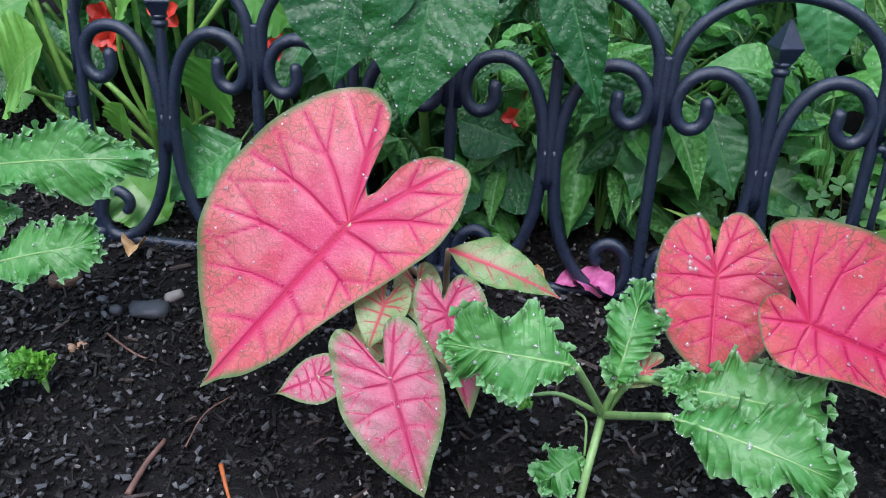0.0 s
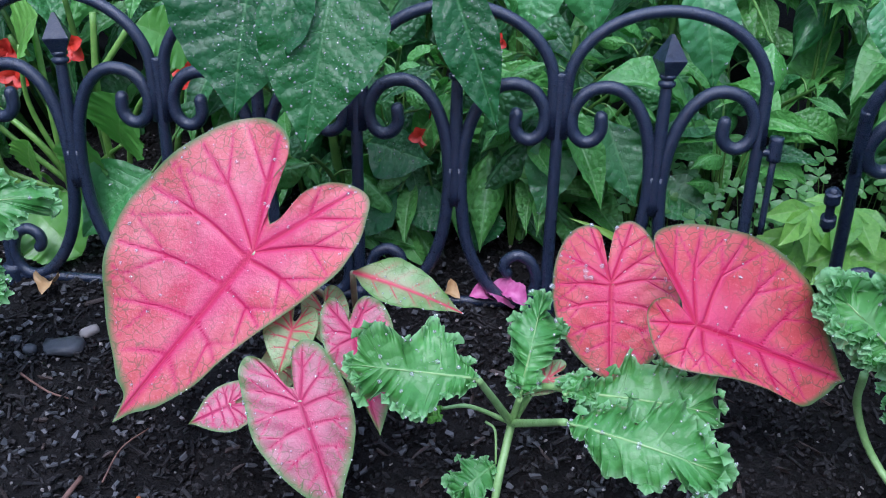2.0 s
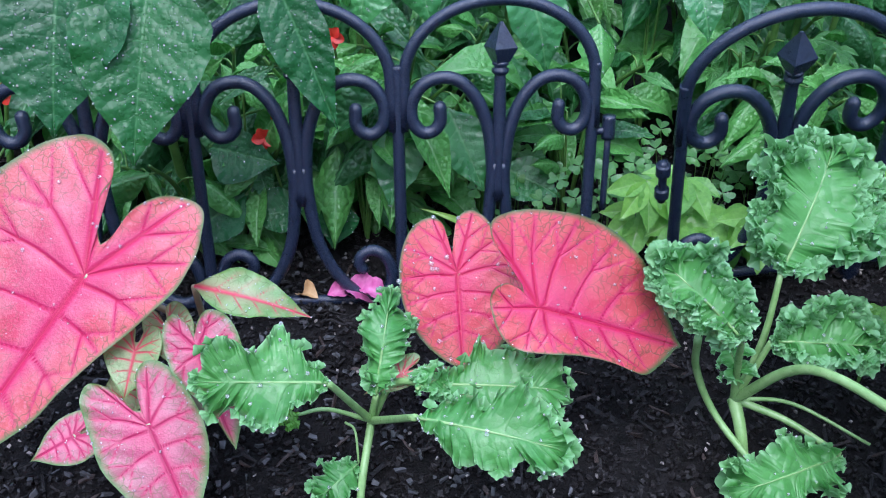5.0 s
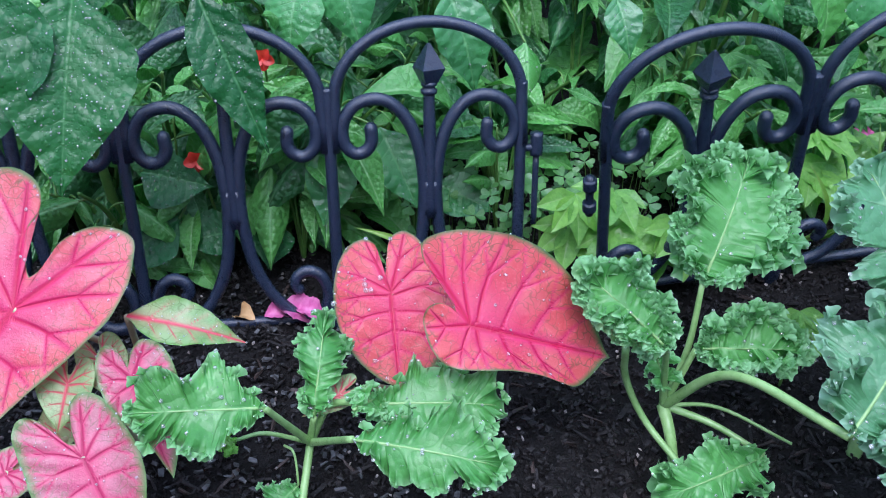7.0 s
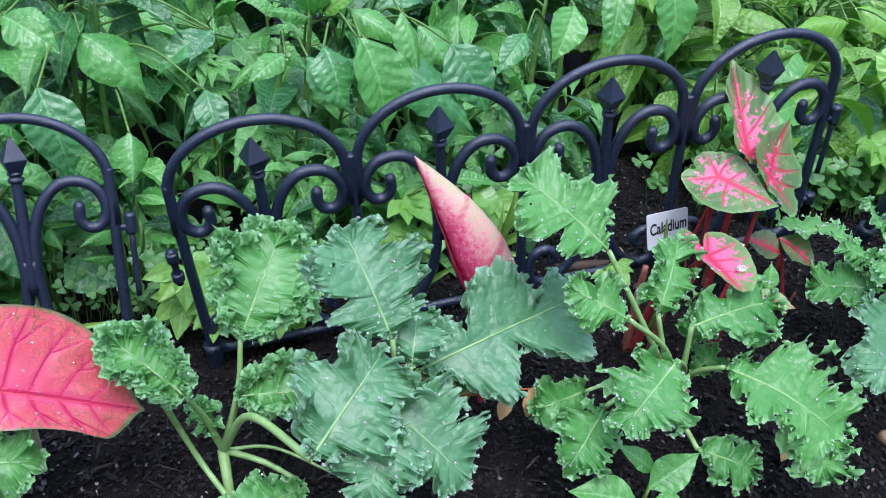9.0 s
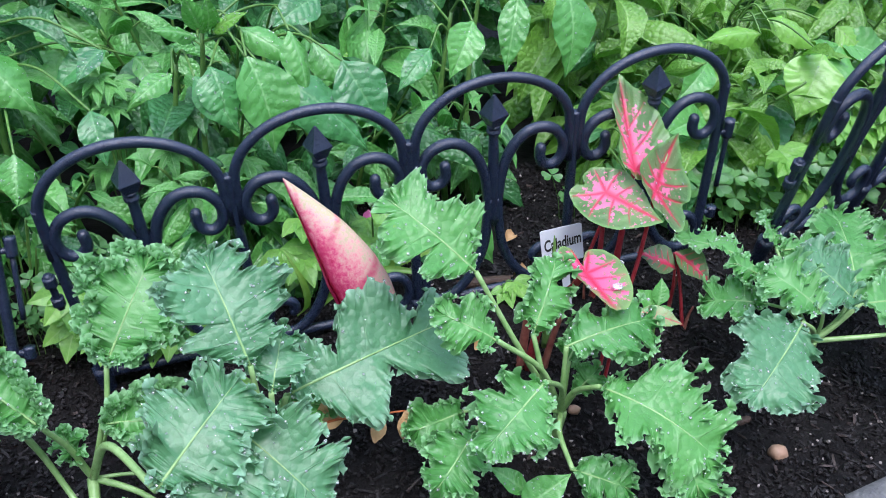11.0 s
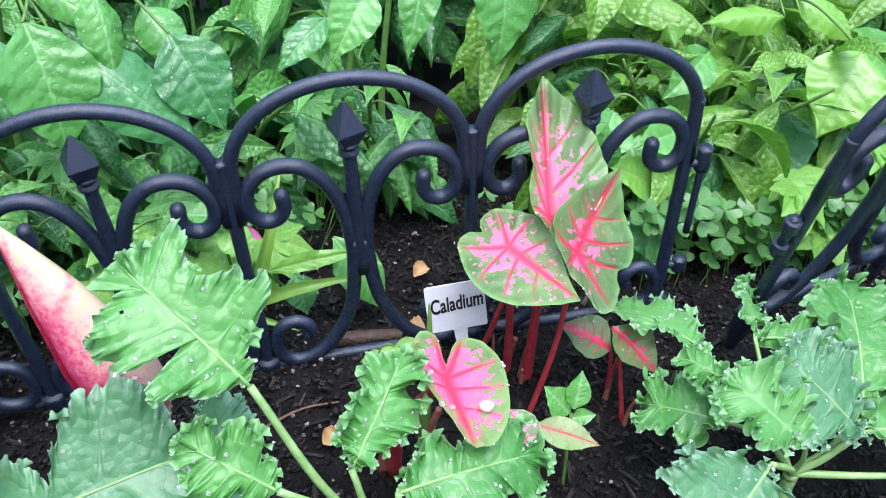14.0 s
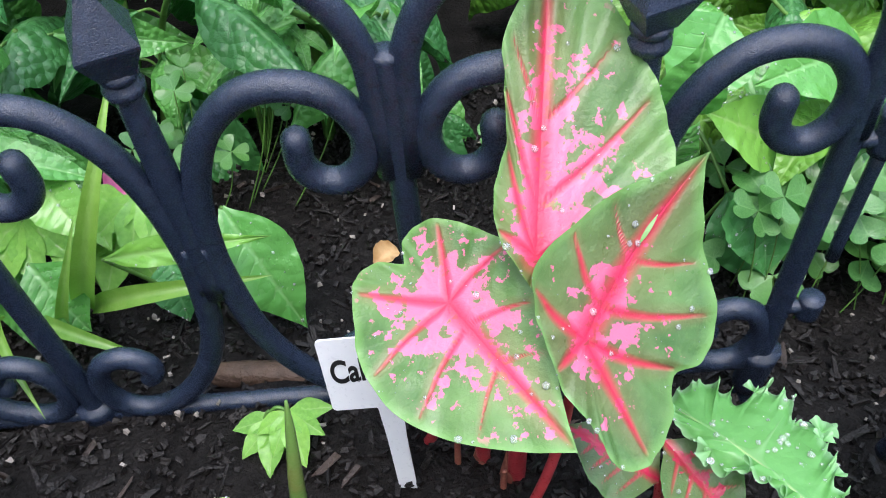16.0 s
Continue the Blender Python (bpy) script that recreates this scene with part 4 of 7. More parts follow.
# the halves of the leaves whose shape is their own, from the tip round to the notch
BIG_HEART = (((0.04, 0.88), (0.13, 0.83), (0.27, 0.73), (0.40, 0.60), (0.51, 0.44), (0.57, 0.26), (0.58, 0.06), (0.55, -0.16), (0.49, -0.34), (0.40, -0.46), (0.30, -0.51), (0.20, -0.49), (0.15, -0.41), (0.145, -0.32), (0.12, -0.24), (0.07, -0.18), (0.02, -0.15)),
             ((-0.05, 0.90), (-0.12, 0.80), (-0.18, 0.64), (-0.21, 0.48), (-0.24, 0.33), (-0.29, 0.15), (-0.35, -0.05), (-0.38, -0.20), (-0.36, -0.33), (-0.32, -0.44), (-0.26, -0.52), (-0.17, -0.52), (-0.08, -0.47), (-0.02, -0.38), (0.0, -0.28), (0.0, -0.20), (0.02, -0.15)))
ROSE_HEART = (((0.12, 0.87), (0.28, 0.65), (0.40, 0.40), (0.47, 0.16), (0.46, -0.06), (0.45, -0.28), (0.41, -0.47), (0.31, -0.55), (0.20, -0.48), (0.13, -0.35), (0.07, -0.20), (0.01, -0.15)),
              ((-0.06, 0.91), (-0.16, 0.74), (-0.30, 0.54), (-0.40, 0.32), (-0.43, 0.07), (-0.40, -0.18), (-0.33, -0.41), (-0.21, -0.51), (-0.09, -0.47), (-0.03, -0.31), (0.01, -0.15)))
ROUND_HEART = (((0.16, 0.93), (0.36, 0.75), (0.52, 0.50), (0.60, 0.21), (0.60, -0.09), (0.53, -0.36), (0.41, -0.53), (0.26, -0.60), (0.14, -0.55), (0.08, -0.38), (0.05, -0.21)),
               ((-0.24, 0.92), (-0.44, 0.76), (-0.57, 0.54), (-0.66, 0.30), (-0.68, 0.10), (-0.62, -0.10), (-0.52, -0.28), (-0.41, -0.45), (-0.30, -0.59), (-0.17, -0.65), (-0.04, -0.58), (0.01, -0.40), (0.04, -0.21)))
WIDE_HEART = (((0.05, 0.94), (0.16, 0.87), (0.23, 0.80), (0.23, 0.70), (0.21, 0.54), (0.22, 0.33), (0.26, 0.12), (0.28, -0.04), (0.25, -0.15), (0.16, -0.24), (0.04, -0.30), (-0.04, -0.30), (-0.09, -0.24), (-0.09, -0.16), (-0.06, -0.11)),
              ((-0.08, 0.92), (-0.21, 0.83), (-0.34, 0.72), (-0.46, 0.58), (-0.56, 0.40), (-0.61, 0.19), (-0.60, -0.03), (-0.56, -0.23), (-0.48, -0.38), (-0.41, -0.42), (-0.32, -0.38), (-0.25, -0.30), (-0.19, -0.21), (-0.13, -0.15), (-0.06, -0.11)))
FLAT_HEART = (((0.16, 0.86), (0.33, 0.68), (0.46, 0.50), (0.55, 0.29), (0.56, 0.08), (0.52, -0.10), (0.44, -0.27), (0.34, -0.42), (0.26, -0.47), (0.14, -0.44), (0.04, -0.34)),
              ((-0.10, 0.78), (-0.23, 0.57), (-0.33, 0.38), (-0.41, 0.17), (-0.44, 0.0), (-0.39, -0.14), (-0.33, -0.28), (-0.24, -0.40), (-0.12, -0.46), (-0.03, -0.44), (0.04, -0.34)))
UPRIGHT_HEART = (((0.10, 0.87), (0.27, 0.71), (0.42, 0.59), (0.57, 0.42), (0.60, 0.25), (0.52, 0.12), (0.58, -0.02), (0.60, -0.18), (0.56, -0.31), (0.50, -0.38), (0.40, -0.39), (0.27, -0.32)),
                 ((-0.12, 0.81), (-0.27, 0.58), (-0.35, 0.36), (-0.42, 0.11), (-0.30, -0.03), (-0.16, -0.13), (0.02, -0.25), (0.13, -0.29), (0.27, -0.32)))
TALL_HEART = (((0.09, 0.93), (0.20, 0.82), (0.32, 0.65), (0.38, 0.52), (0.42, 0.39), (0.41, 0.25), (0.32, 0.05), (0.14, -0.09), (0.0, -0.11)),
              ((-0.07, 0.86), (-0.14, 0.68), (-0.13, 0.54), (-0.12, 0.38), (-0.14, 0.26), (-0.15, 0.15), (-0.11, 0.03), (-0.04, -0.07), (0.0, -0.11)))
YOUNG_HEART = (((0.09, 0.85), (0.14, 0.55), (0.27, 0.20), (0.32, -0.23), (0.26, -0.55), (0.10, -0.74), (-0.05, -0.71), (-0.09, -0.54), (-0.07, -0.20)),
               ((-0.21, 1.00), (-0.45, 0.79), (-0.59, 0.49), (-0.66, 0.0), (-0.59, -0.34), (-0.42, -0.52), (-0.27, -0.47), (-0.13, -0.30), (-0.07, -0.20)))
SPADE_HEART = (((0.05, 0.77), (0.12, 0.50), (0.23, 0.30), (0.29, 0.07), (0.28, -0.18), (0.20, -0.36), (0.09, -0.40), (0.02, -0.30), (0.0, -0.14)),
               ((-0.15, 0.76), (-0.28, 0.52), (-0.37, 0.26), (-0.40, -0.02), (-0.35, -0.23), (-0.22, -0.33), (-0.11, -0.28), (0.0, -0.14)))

cal = thing("caladium", g3(0.43, -0.15), "pink heart-leaved caladium with green rims, wet with rain", "caladium", "caladiums")
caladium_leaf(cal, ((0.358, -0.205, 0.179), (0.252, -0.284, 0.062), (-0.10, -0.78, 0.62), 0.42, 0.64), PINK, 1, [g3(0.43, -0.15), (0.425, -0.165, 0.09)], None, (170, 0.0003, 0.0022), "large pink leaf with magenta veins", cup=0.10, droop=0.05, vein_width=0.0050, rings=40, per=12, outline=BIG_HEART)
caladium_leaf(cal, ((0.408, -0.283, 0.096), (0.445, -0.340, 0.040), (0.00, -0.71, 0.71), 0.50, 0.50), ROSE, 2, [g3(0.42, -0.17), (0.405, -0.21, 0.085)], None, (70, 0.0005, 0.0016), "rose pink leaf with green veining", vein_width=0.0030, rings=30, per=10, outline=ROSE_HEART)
caladium_leaf(cal, ((0.350, -0.279, 0.085), (0.320, -0.292, 0.075), (0.00, -0.60, 0.80), 0.62, 0.50), ROSE, 3, [g3(0.41, -0.18), (0.39, -0.23, 0.07)], None, (20, 0.0005, 0.0012), vein_width=0.0022)
caladium_leaf(cal, ((0.436, -0.198, 0.161), (0.526, -0.216, 0.140), (0.10, -0.50, 0.86), 0.22, 0.20), NETTED, 4, [g3(0.435, -0.15), (0.43, -0.165, 0.1)], None, (40, 0.0005, 0.0013), "pale green leaf with red veins", oval=True, vein_width=0.0030)
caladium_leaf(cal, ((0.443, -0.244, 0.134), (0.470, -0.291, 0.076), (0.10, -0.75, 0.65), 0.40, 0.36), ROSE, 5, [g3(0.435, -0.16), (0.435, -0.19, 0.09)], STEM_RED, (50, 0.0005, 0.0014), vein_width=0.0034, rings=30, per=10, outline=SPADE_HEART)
caladium_leaf(cal, ((0.392, -0.232, 0.126), (0.384, -0.258, 0.100), (-0.10, -0.60, 0.80), 0.55, 0.65), PALE_GREEN, 6, [g3(0.425, -0.16), (0.41, -0.19, 0.09)], None, None, vein_width=0.0026)
caladium_leaf(cal, ((0.415, -0.215, 0.132), (0.428, -0.240, 0.110), (0.10, -0.60, 0.80), 0.55, 0.5), PALE_GREEN, 7, [g3(0.43, -0.16), (0.42, -0.185, 0.09)], None, None, vein_width=0.0024)
caladium_leaf(cal, ((0.378, -0.230, 0.085), (0.352, -0.245, 0.060), (-0.10, -0.50, 0.85), 0.5, 0.5), PALE_GREEN, 8, [g3(0.42, -0.16), (0.40, -0.19, 0.06)], None, None, vein_width=0.0018)

cal = thing("caladium", g3(0.69, -0.13), "coral pink caladium with two broad overlapping wet leaves", "caladium", "caladiums")
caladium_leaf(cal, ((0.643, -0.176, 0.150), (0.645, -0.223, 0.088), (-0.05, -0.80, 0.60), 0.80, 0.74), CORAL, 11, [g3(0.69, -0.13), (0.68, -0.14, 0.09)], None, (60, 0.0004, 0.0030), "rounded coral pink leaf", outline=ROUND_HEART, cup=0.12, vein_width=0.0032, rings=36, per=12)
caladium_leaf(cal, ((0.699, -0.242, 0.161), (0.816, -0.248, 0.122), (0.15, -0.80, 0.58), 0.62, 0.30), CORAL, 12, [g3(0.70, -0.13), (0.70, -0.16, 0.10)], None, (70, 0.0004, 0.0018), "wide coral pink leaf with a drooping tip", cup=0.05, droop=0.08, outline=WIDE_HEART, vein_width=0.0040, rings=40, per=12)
caladium_leaf(cal, ((0.595, -0.228, 0.089), (0.564, -0.241, 0.081), (0.00, -0.51, 0.86), 0.35, 0.4), PALE_GREEN, 13, [g3(0.68, -0.14), (0.63, -0.19, 0.06)], None, None, vein_width=0.0030)

cal = thing("caladium", g3(1.505, -0.085), "green and pink mottled caladium on red stalks", "caladium", "caladiums")
D = (30, 0.0004, 0.0020)
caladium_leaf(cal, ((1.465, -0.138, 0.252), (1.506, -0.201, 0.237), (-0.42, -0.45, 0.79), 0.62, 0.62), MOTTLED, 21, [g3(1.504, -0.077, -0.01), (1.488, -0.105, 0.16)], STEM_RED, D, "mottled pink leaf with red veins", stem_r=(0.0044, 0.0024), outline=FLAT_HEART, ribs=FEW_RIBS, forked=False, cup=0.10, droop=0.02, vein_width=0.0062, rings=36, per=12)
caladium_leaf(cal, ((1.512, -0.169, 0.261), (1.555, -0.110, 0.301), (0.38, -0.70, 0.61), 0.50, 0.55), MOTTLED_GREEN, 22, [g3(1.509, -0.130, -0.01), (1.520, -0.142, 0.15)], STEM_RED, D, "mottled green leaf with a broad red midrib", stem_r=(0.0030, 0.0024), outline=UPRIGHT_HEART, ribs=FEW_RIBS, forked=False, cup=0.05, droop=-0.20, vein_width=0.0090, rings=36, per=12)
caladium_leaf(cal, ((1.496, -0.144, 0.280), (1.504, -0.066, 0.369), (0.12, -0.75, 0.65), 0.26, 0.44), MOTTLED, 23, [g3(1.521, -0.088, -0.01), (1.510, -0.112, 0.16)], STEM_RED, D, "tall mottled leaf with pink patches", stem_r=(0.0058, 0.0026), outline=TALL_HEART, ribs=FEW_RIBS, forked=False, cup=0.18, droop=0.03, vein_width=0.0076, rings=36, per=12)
caladium_leaf(cal, ((1.572, -0.149, 0.143), (1.527, -0.127, 0.160), (0.00, -0.60, 0.80), 0.40, 0.40), MOTTLED_DARK, 24, [g3(1.594, -0.120, -0.005), (1.580, -0.14, 0.11)], STEM_RED, (14, 0.0005, 0.0016), stem_r=(0.0026, 0.0016), oval=True, vein_width=0.0038)
caladium_leaf(cal, ((1.574, -0.139, 0.160), (1.607, -0.176, 0.131), (0.00, -0.60, 0.80), 0.38, 0.36), MOTTLED_DARK, 25, [g3(1.599, -0.150, -0.005), (1.588, -0.14, 0.12)], STEM_RED, (14, 0.0005, 0.0016), stem_r=(0.0026, 0.0016), oval=True, vein_width=0.0038)
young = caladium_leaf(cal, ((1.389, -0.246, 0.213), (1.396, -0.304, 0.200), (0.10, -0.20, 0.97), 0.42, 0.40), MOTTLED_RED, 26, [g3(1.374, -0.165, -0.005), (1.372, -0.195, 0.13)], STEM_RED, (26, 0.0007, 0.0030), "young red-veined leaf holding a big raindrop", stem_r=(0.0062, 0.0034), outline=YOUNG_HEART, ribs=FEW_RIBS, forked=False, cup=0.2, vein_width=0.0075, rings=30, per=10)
v = BALL_V * (0.0058, 0.0052, 0.0030) + (1.410, -0.277, 0.2115)
part("raindrop", v, BALL_F, WATER, young, "one large raindrop whitened in colour to suggest a glint")
caladium_leaf(cal, ((1.469, -0.233, 0.145), (1.520, -0.251, 0.131), (0.00, -0.60, 0.80), 0.22, 0.25), PALE_GREEN, 27, [g3(1.46, -0.20, -0.005), (1.46, -0.215, 0.11)], STEM_RED, (10, 0.0005, 0.0012), stem_r=(0.0024, 0.0016), oval=True, vein_width=0.0016)
caladium_leaf(cal, ((1.449, -0.221, 0.154), (1.466, -0.256, 0.126), (0.10, -0.60, 0.80), 0.33, 0.28), MOTTLED_GREEN, 28, [g3(1.45, -0.20, -0.005), (1.45, -0.21, 0.11)], STEM_RED, None, stem_r=(0.0024, 0.0016), oval=True, vein_width=0.0019)
# a second stalk behind, then cut and sheathing stubs
stalk("leaf_stalk", (g3(1.470, -0.065, -0.01), (1.478, -0.088, 0.13), (1.486, -0.112, 0.215)), (0.0036, 0.0020), STEM_RED, cal)
for x, y, h, lean, r in ((1.366, -0.160, 0.11, 0.006, 0.0064), (1.393, -0.168, 0.07, 0.016, 0.0050), (1.488, -0.083, 0.05, -0.006, 0.0022), (1.500, -0.080, 0.04, 0.006, 0.0054), (1.516, -0.090, 0.05, 0.004, 0.0064), (1.512, -0.098, 0.018, -0.002, 0.0024), (1.588, -0.128, 0.06, 0.004, 0.0030), (1.597, -0.155, 0.035, 0.006, 0.0026)):
    z = float(ground_z(x, y))
    stalk("stalk_stub", ((x, y, z - 0.01), (x + lean * 0.5, y, z + h * 0.5), (x + lean, y - 0.003, z + h)), (r, r * 0.55), SHEATH, cal)

stalk("young_furled_leaf", (g3(1.405, -0.145, -0.005), (1.402, -0.150, 0.145), (1.401, -0.149, 0.188), (1.400, -0.147, 0.208)), (0.0056, 0.0007), PALE_GREEN, cal)

# the furled leaf: one blade rolled into a pointed cone
bud = thing("caladium", g3(1.165, -0.23), "furled pink and cream caladium leaf standing among kale", "caladium", "caladiums")


def furled_leaf(top, mid, foot, seed=31):
    top, mid, foot = (np.array(p) for p in (top, mid, foot))
    axis = smooth_line((foot, mid, top), 20)
    rows, cols = len(axis), 40
    s = np.linspace(0, 1, rows)
    wide = np.interp(s, (0, 0.12, 0.24, 0.40, 0.66, 0.88, 1), (0.014, 0.029, 0.0325, 0.031, 0.021, 0.0085, 0.0006))
    way = unit(top - foot)
    side = unit(np.cross(way, (0.1, 1, 0.2)))
    out = np.cross(side, way)
    verts, vein, edge = [], [], []
    for i in range(rows):
        for j in range(cols):
            a = -0.55 + 2 * np.pi * 1.22 * j / (cols - 1)
            r = wide[i] * (1 - 0.16 * j / (cols - 1)) * (1 + 0.05 * math.sin(6 * s[i] + 3 * a))
            verts.append(axis[i] + r * (math.cos(a) * side * 1.0 + math.sin(a) * out * 0.75))
            k = (s[i] * 3.4 + 0.20 * a + 0.05 * math.sin(9 * s[i])) % 1
            vein.append(min(k, 1 - k) * 7 + 0.5 * s[i])
            edge.append(np.clip(0.36 + 0.42 * s[i] - 0.34 * math.cos(a), 0, 1))
    return np.array(verts), grid_faces(rows, cols), {"vein": np.clip(vein, 0, 4), "edge": edge}


v, f, vals = furled_leaf((1.0916, -0.152, 0.3105), (1.145, -0.180, 0.234), (1.184, -0.197, 0.152))
part("furled_leaf", v, f, BUD, bud, "rolled cream and pink leaf", vals)
stalk("leaf_stalk", (g3(1.165, -0.19, -0.01), (1.178, -0.195, 0.10), (1.184, -0.197, 0.156)), (0.004, 0.0035), STEM_RED, bud)


# ---- kale ----
def kale_leaf(plant, row, seed, curl=0.05, node_at=None, mat=None, via=None, wet=60, stem_r=(0.0036, 0.0026), wide=0.85, **shape):
    foot, tip, normal, left, right = row
    args = dict(bend=0.12)
    args.update(shape)
    left, right = left * wide, right * wide
    v, f, vals, z = kale_blade(foot, tip, normal, left, right, seed=seed, curl=curl, **args)
    leaf = part("leaf", v, f, mat or KALE, plant, "", vals)
    x, y, zz, length = basis(foot, tip, normal)
    s = np.linspace(0, 0.92, 14)
    rib = np.asarray(foot) + length * (s[:, None] * y + (args["bend"] * 2 * s * (1 - s) + 0.0)[:, None] * zz) - zz * 0.0008
    rv, rf = tube(rib, (stem_r[1] * 0.5, 0.0004), 7)
    part("midrib", rv, rf, KALE_STEM, leaf, "pale midrib")
    if wet:
        drops(leaf, v, z, int(wet * 1.9), 0.0003, 0.0019, seed + 70, 0.3, vals)
    if node_at:
        mid = [via] if via else []
        stalk("leaf_stalk", (node_at, *mid, foot), stem_r, KALE_STEM, plant)
    return leaf


F = (0.0, -0.72, 0.69)
U = (0.0, -0.55, 0.84)
k0 = thing("kale_plant", g3(-0.07, -0.13), "young frilly green kale beside the fence", "kale", "kale plants")
n0 = g3(-0.07, -0.13, 0.03)
C1 = dict(depth=0.54, ruff=0.85, tooth=0.10, notches=4.5, frills=22, lobes=2.8)
kale_leaf(k0, ((-0.020, -0.168, 0.164), (0.156, -0.147, 0.185), F, 0.20, 0.20), 40, 0.05, n0, None, (-0.05, -0.16, 0.11), **C1)
kale_leaf(k0, ((0.022, -0.205, 0.094), (0.120, -0.176, 0.112), F, 0.33, 0.30), 41, 0.04, n0, None, (-0.04, -0.17, 0.06), **C1)
kale_leaf(k0, ((-0.03, -0.18, 0.105), (0.030, -0.165, 0.125), F, 0.5, 0.5), 42, 0.05, n0, **C1)
kale_leaf(k0, ((0.000, -0.250, 0.026), (0.066, -0.261, 0.024), F, 0.45, 0.45), 43, 0.05, n0, **C1)

k1 = thing("kale_plant", g3(0.558, -0.285), "small kale seedling with frilled leaves and a bent stem", "kale", "kale plants")
n1 = (0.569, -0.234, 0.045)
stalk("stem", (g3(0.556, -0.292, -0.01), (0.561, -0.272, 0.02), n1), (0.0032, 0.0036), KALE_STEM, k1)
kale_leaf(k1, ((0.542, -0.286, 0.134), (0.452, -0.290, 0.143), F, 0.36, 0.50), 44, 0.06, n1, None, (0.555, -0.265, 0.095), **C1)
kale_leaf(k1, ((0.574, -0.245, 0.083), (0.588, -0.192, 0.143), F, 0.25, 0.28), 45, 0.09, n1, wet=25, **C1)
kale_leaf(k1, ((0.603, -0.330, 0.139), (0.698, -0.366, 0.139), U, 0.34, 0.27), 46, 0.06, n1, None, (0.585, -0.275, 0.085), **C1)
kale_leaf(k1, ((0.618, -0.252, 0.098), (0.724, -0.259, 0.092), U, 0.38, 0.38), 47, 0.06, n1, None, (0.588, -0.235, 0.085), **C1)
kale_leaf(k1, ((0.606, -0.275, 0.115), (0.625, -0.245, 0.098), F, 0.4, 0.4), 48, 0.09, None, wet=10, **C1)
kale_leaf(k1, ((0.558, -0.262, 0.026), (0.526, -0.289, 0.016), F, 0.5, 0.5), 49, 0.06, (0.548, -0.24, 0.05), None, (0.556, -0.25, 0.05), wet=8, stem_r=(0.0012, 0.001), **C1)
kale_leaf(k1, ((0.512, -0.252, 0.072), (0.500, -0.256, 0.070), F, 0.6, 0.6), 50, 0.02, n1, LIME, (0.535, -0.245, 0.07), wet=0, stem_r=(0.0022, 0.0014), **C1)

k2 = thing("kale_plant", g3(0.881, -0.25), "tall curly kale with long pale stalks", "kale", "kale plants")
n2 = (0.881, -0.217, 0.036)
stalk("stem", (g3(0.885, -0.262, -0.01), (0.882, -0.24, 0.02), n2), (0.0044, 0.0060), KALE_STEM, k2)
C2 = dict(crisp=0.60, depth=0.34, frills=130, wide=0.84, ruff=0.85, tooth=0.10, notches=5.0)
kale_leaf(k2, ((0.908, -0.192, 0.150), (0.962, -0.127, 0.233), F, 0.48, 0.56), 51, 0.13, n2, KALE_LIGHT, (0.90, -0.205, 0.09), 90, **C2)
kale_leaf(k2, ((0.852, -0.262, 0.140), (0.790, -0.226, 0.192), F, 0.30, 0.38), 52, 0.12, n2, KALE_LIGHT, (0.868, -0.235, 0.09), 60, **C2)
kale_leaf(k2, ((0.898, -0.223, 0.104), (0.988, -0.231, 0.100), F, 0.44, 0.26), 53, 0.10, n2, KALE_LIGHT, (0.89, -0.22, 0.07), 60, **C2)
kale_leaf(k2, ((0.872, -0.228, 0.068), (0.862, -0.222, 0.105), F, 0.4, 0.4), 54, 0.11, n2, KALE_LIGHT, wet=10)
kale_leaf(k2, ((0.955, -0.272, 0.020), (0.854, -0.302, 0.014), F, 0.30, 0.30), 55, 0.08, n2, None, (0.92, -0.24, 0.03), 40)
stalk("bare_stalk", ((0.893, -0.285, 0.004), (0.862, -0.232, 0.03), (0.842, -0.218, 0.072), (0.830, -0.235, 0.12)), (0.0030, 0.0034), KALE_STEM, k2)
stalk("bare_stalk", (n2, (0.93, -0.225, 0.035), (0.985, -0.262, 0.02)), (0.0022, 0.0014), KALE_STEM, k2)
kale_leaf(k2, ((0.945, -0.370, 0.139), (1.021, -0.308, 0.191), (0, -0.65, 0.76), 0.55, 0.58), 56, 0.09, n2, KALE_BLUE, (0.905, -0.275, 0.118), 110, stem_r=(0.0046, 0.0034))

k3 = thing("kale_plant", g3(1.05, -0.27), "broad blue-green kale with wide ruffled leaves", "kale", "kale plants")
n3 = g3(1.055, -0.255, 0.03)
stalk("stem", (g3(1.055, -0.255, -0.01), n3), (0.007, 0.007), KALE_STEM, k3)
C3 = dict(depth=0.54, holes=1, ruff=0.8, tooth=0.09, notches=4.5, frills=22, lobes=2.7)
kale_leaf(k3, ((1.034, -0.292, 0.192), (1.005, -0.221, 0.272), F, 0.52, 0.60), 57, 0.08, n3, KALE_BLUE, (1.045, -0.285, 0.11), 110, **C3)
kale_leaf(k3, ((1.015, -0.318, 0.148), (1.080, -0.379, 0.095), U, 0.58, 0.52), 58, 0.08, n3, KALE_BLUE, (1.035, -0.285, 0.10), 100, **C3)
kale_leaf(k3, ((1.068, -0.268, 0.136), (1.250, -0.228, 0.170), F, 0.38, 0.42), 59, 0.09, n3, KALE_BLUE, (1.06, -0.255, 0.09), 110, stem_r=(0.0042, 0.0032), depth=0.80, holes=2, lobes=2.9, ruff=0.65, tooth=0.10, notches=4.2, frills=16)
kale_leaf(k3, ((1.065, -0.252, 0.115), (1.118, -0.262, 0.110), F, 0.48, 0.42), 60, 0.12, n3, wet=20)
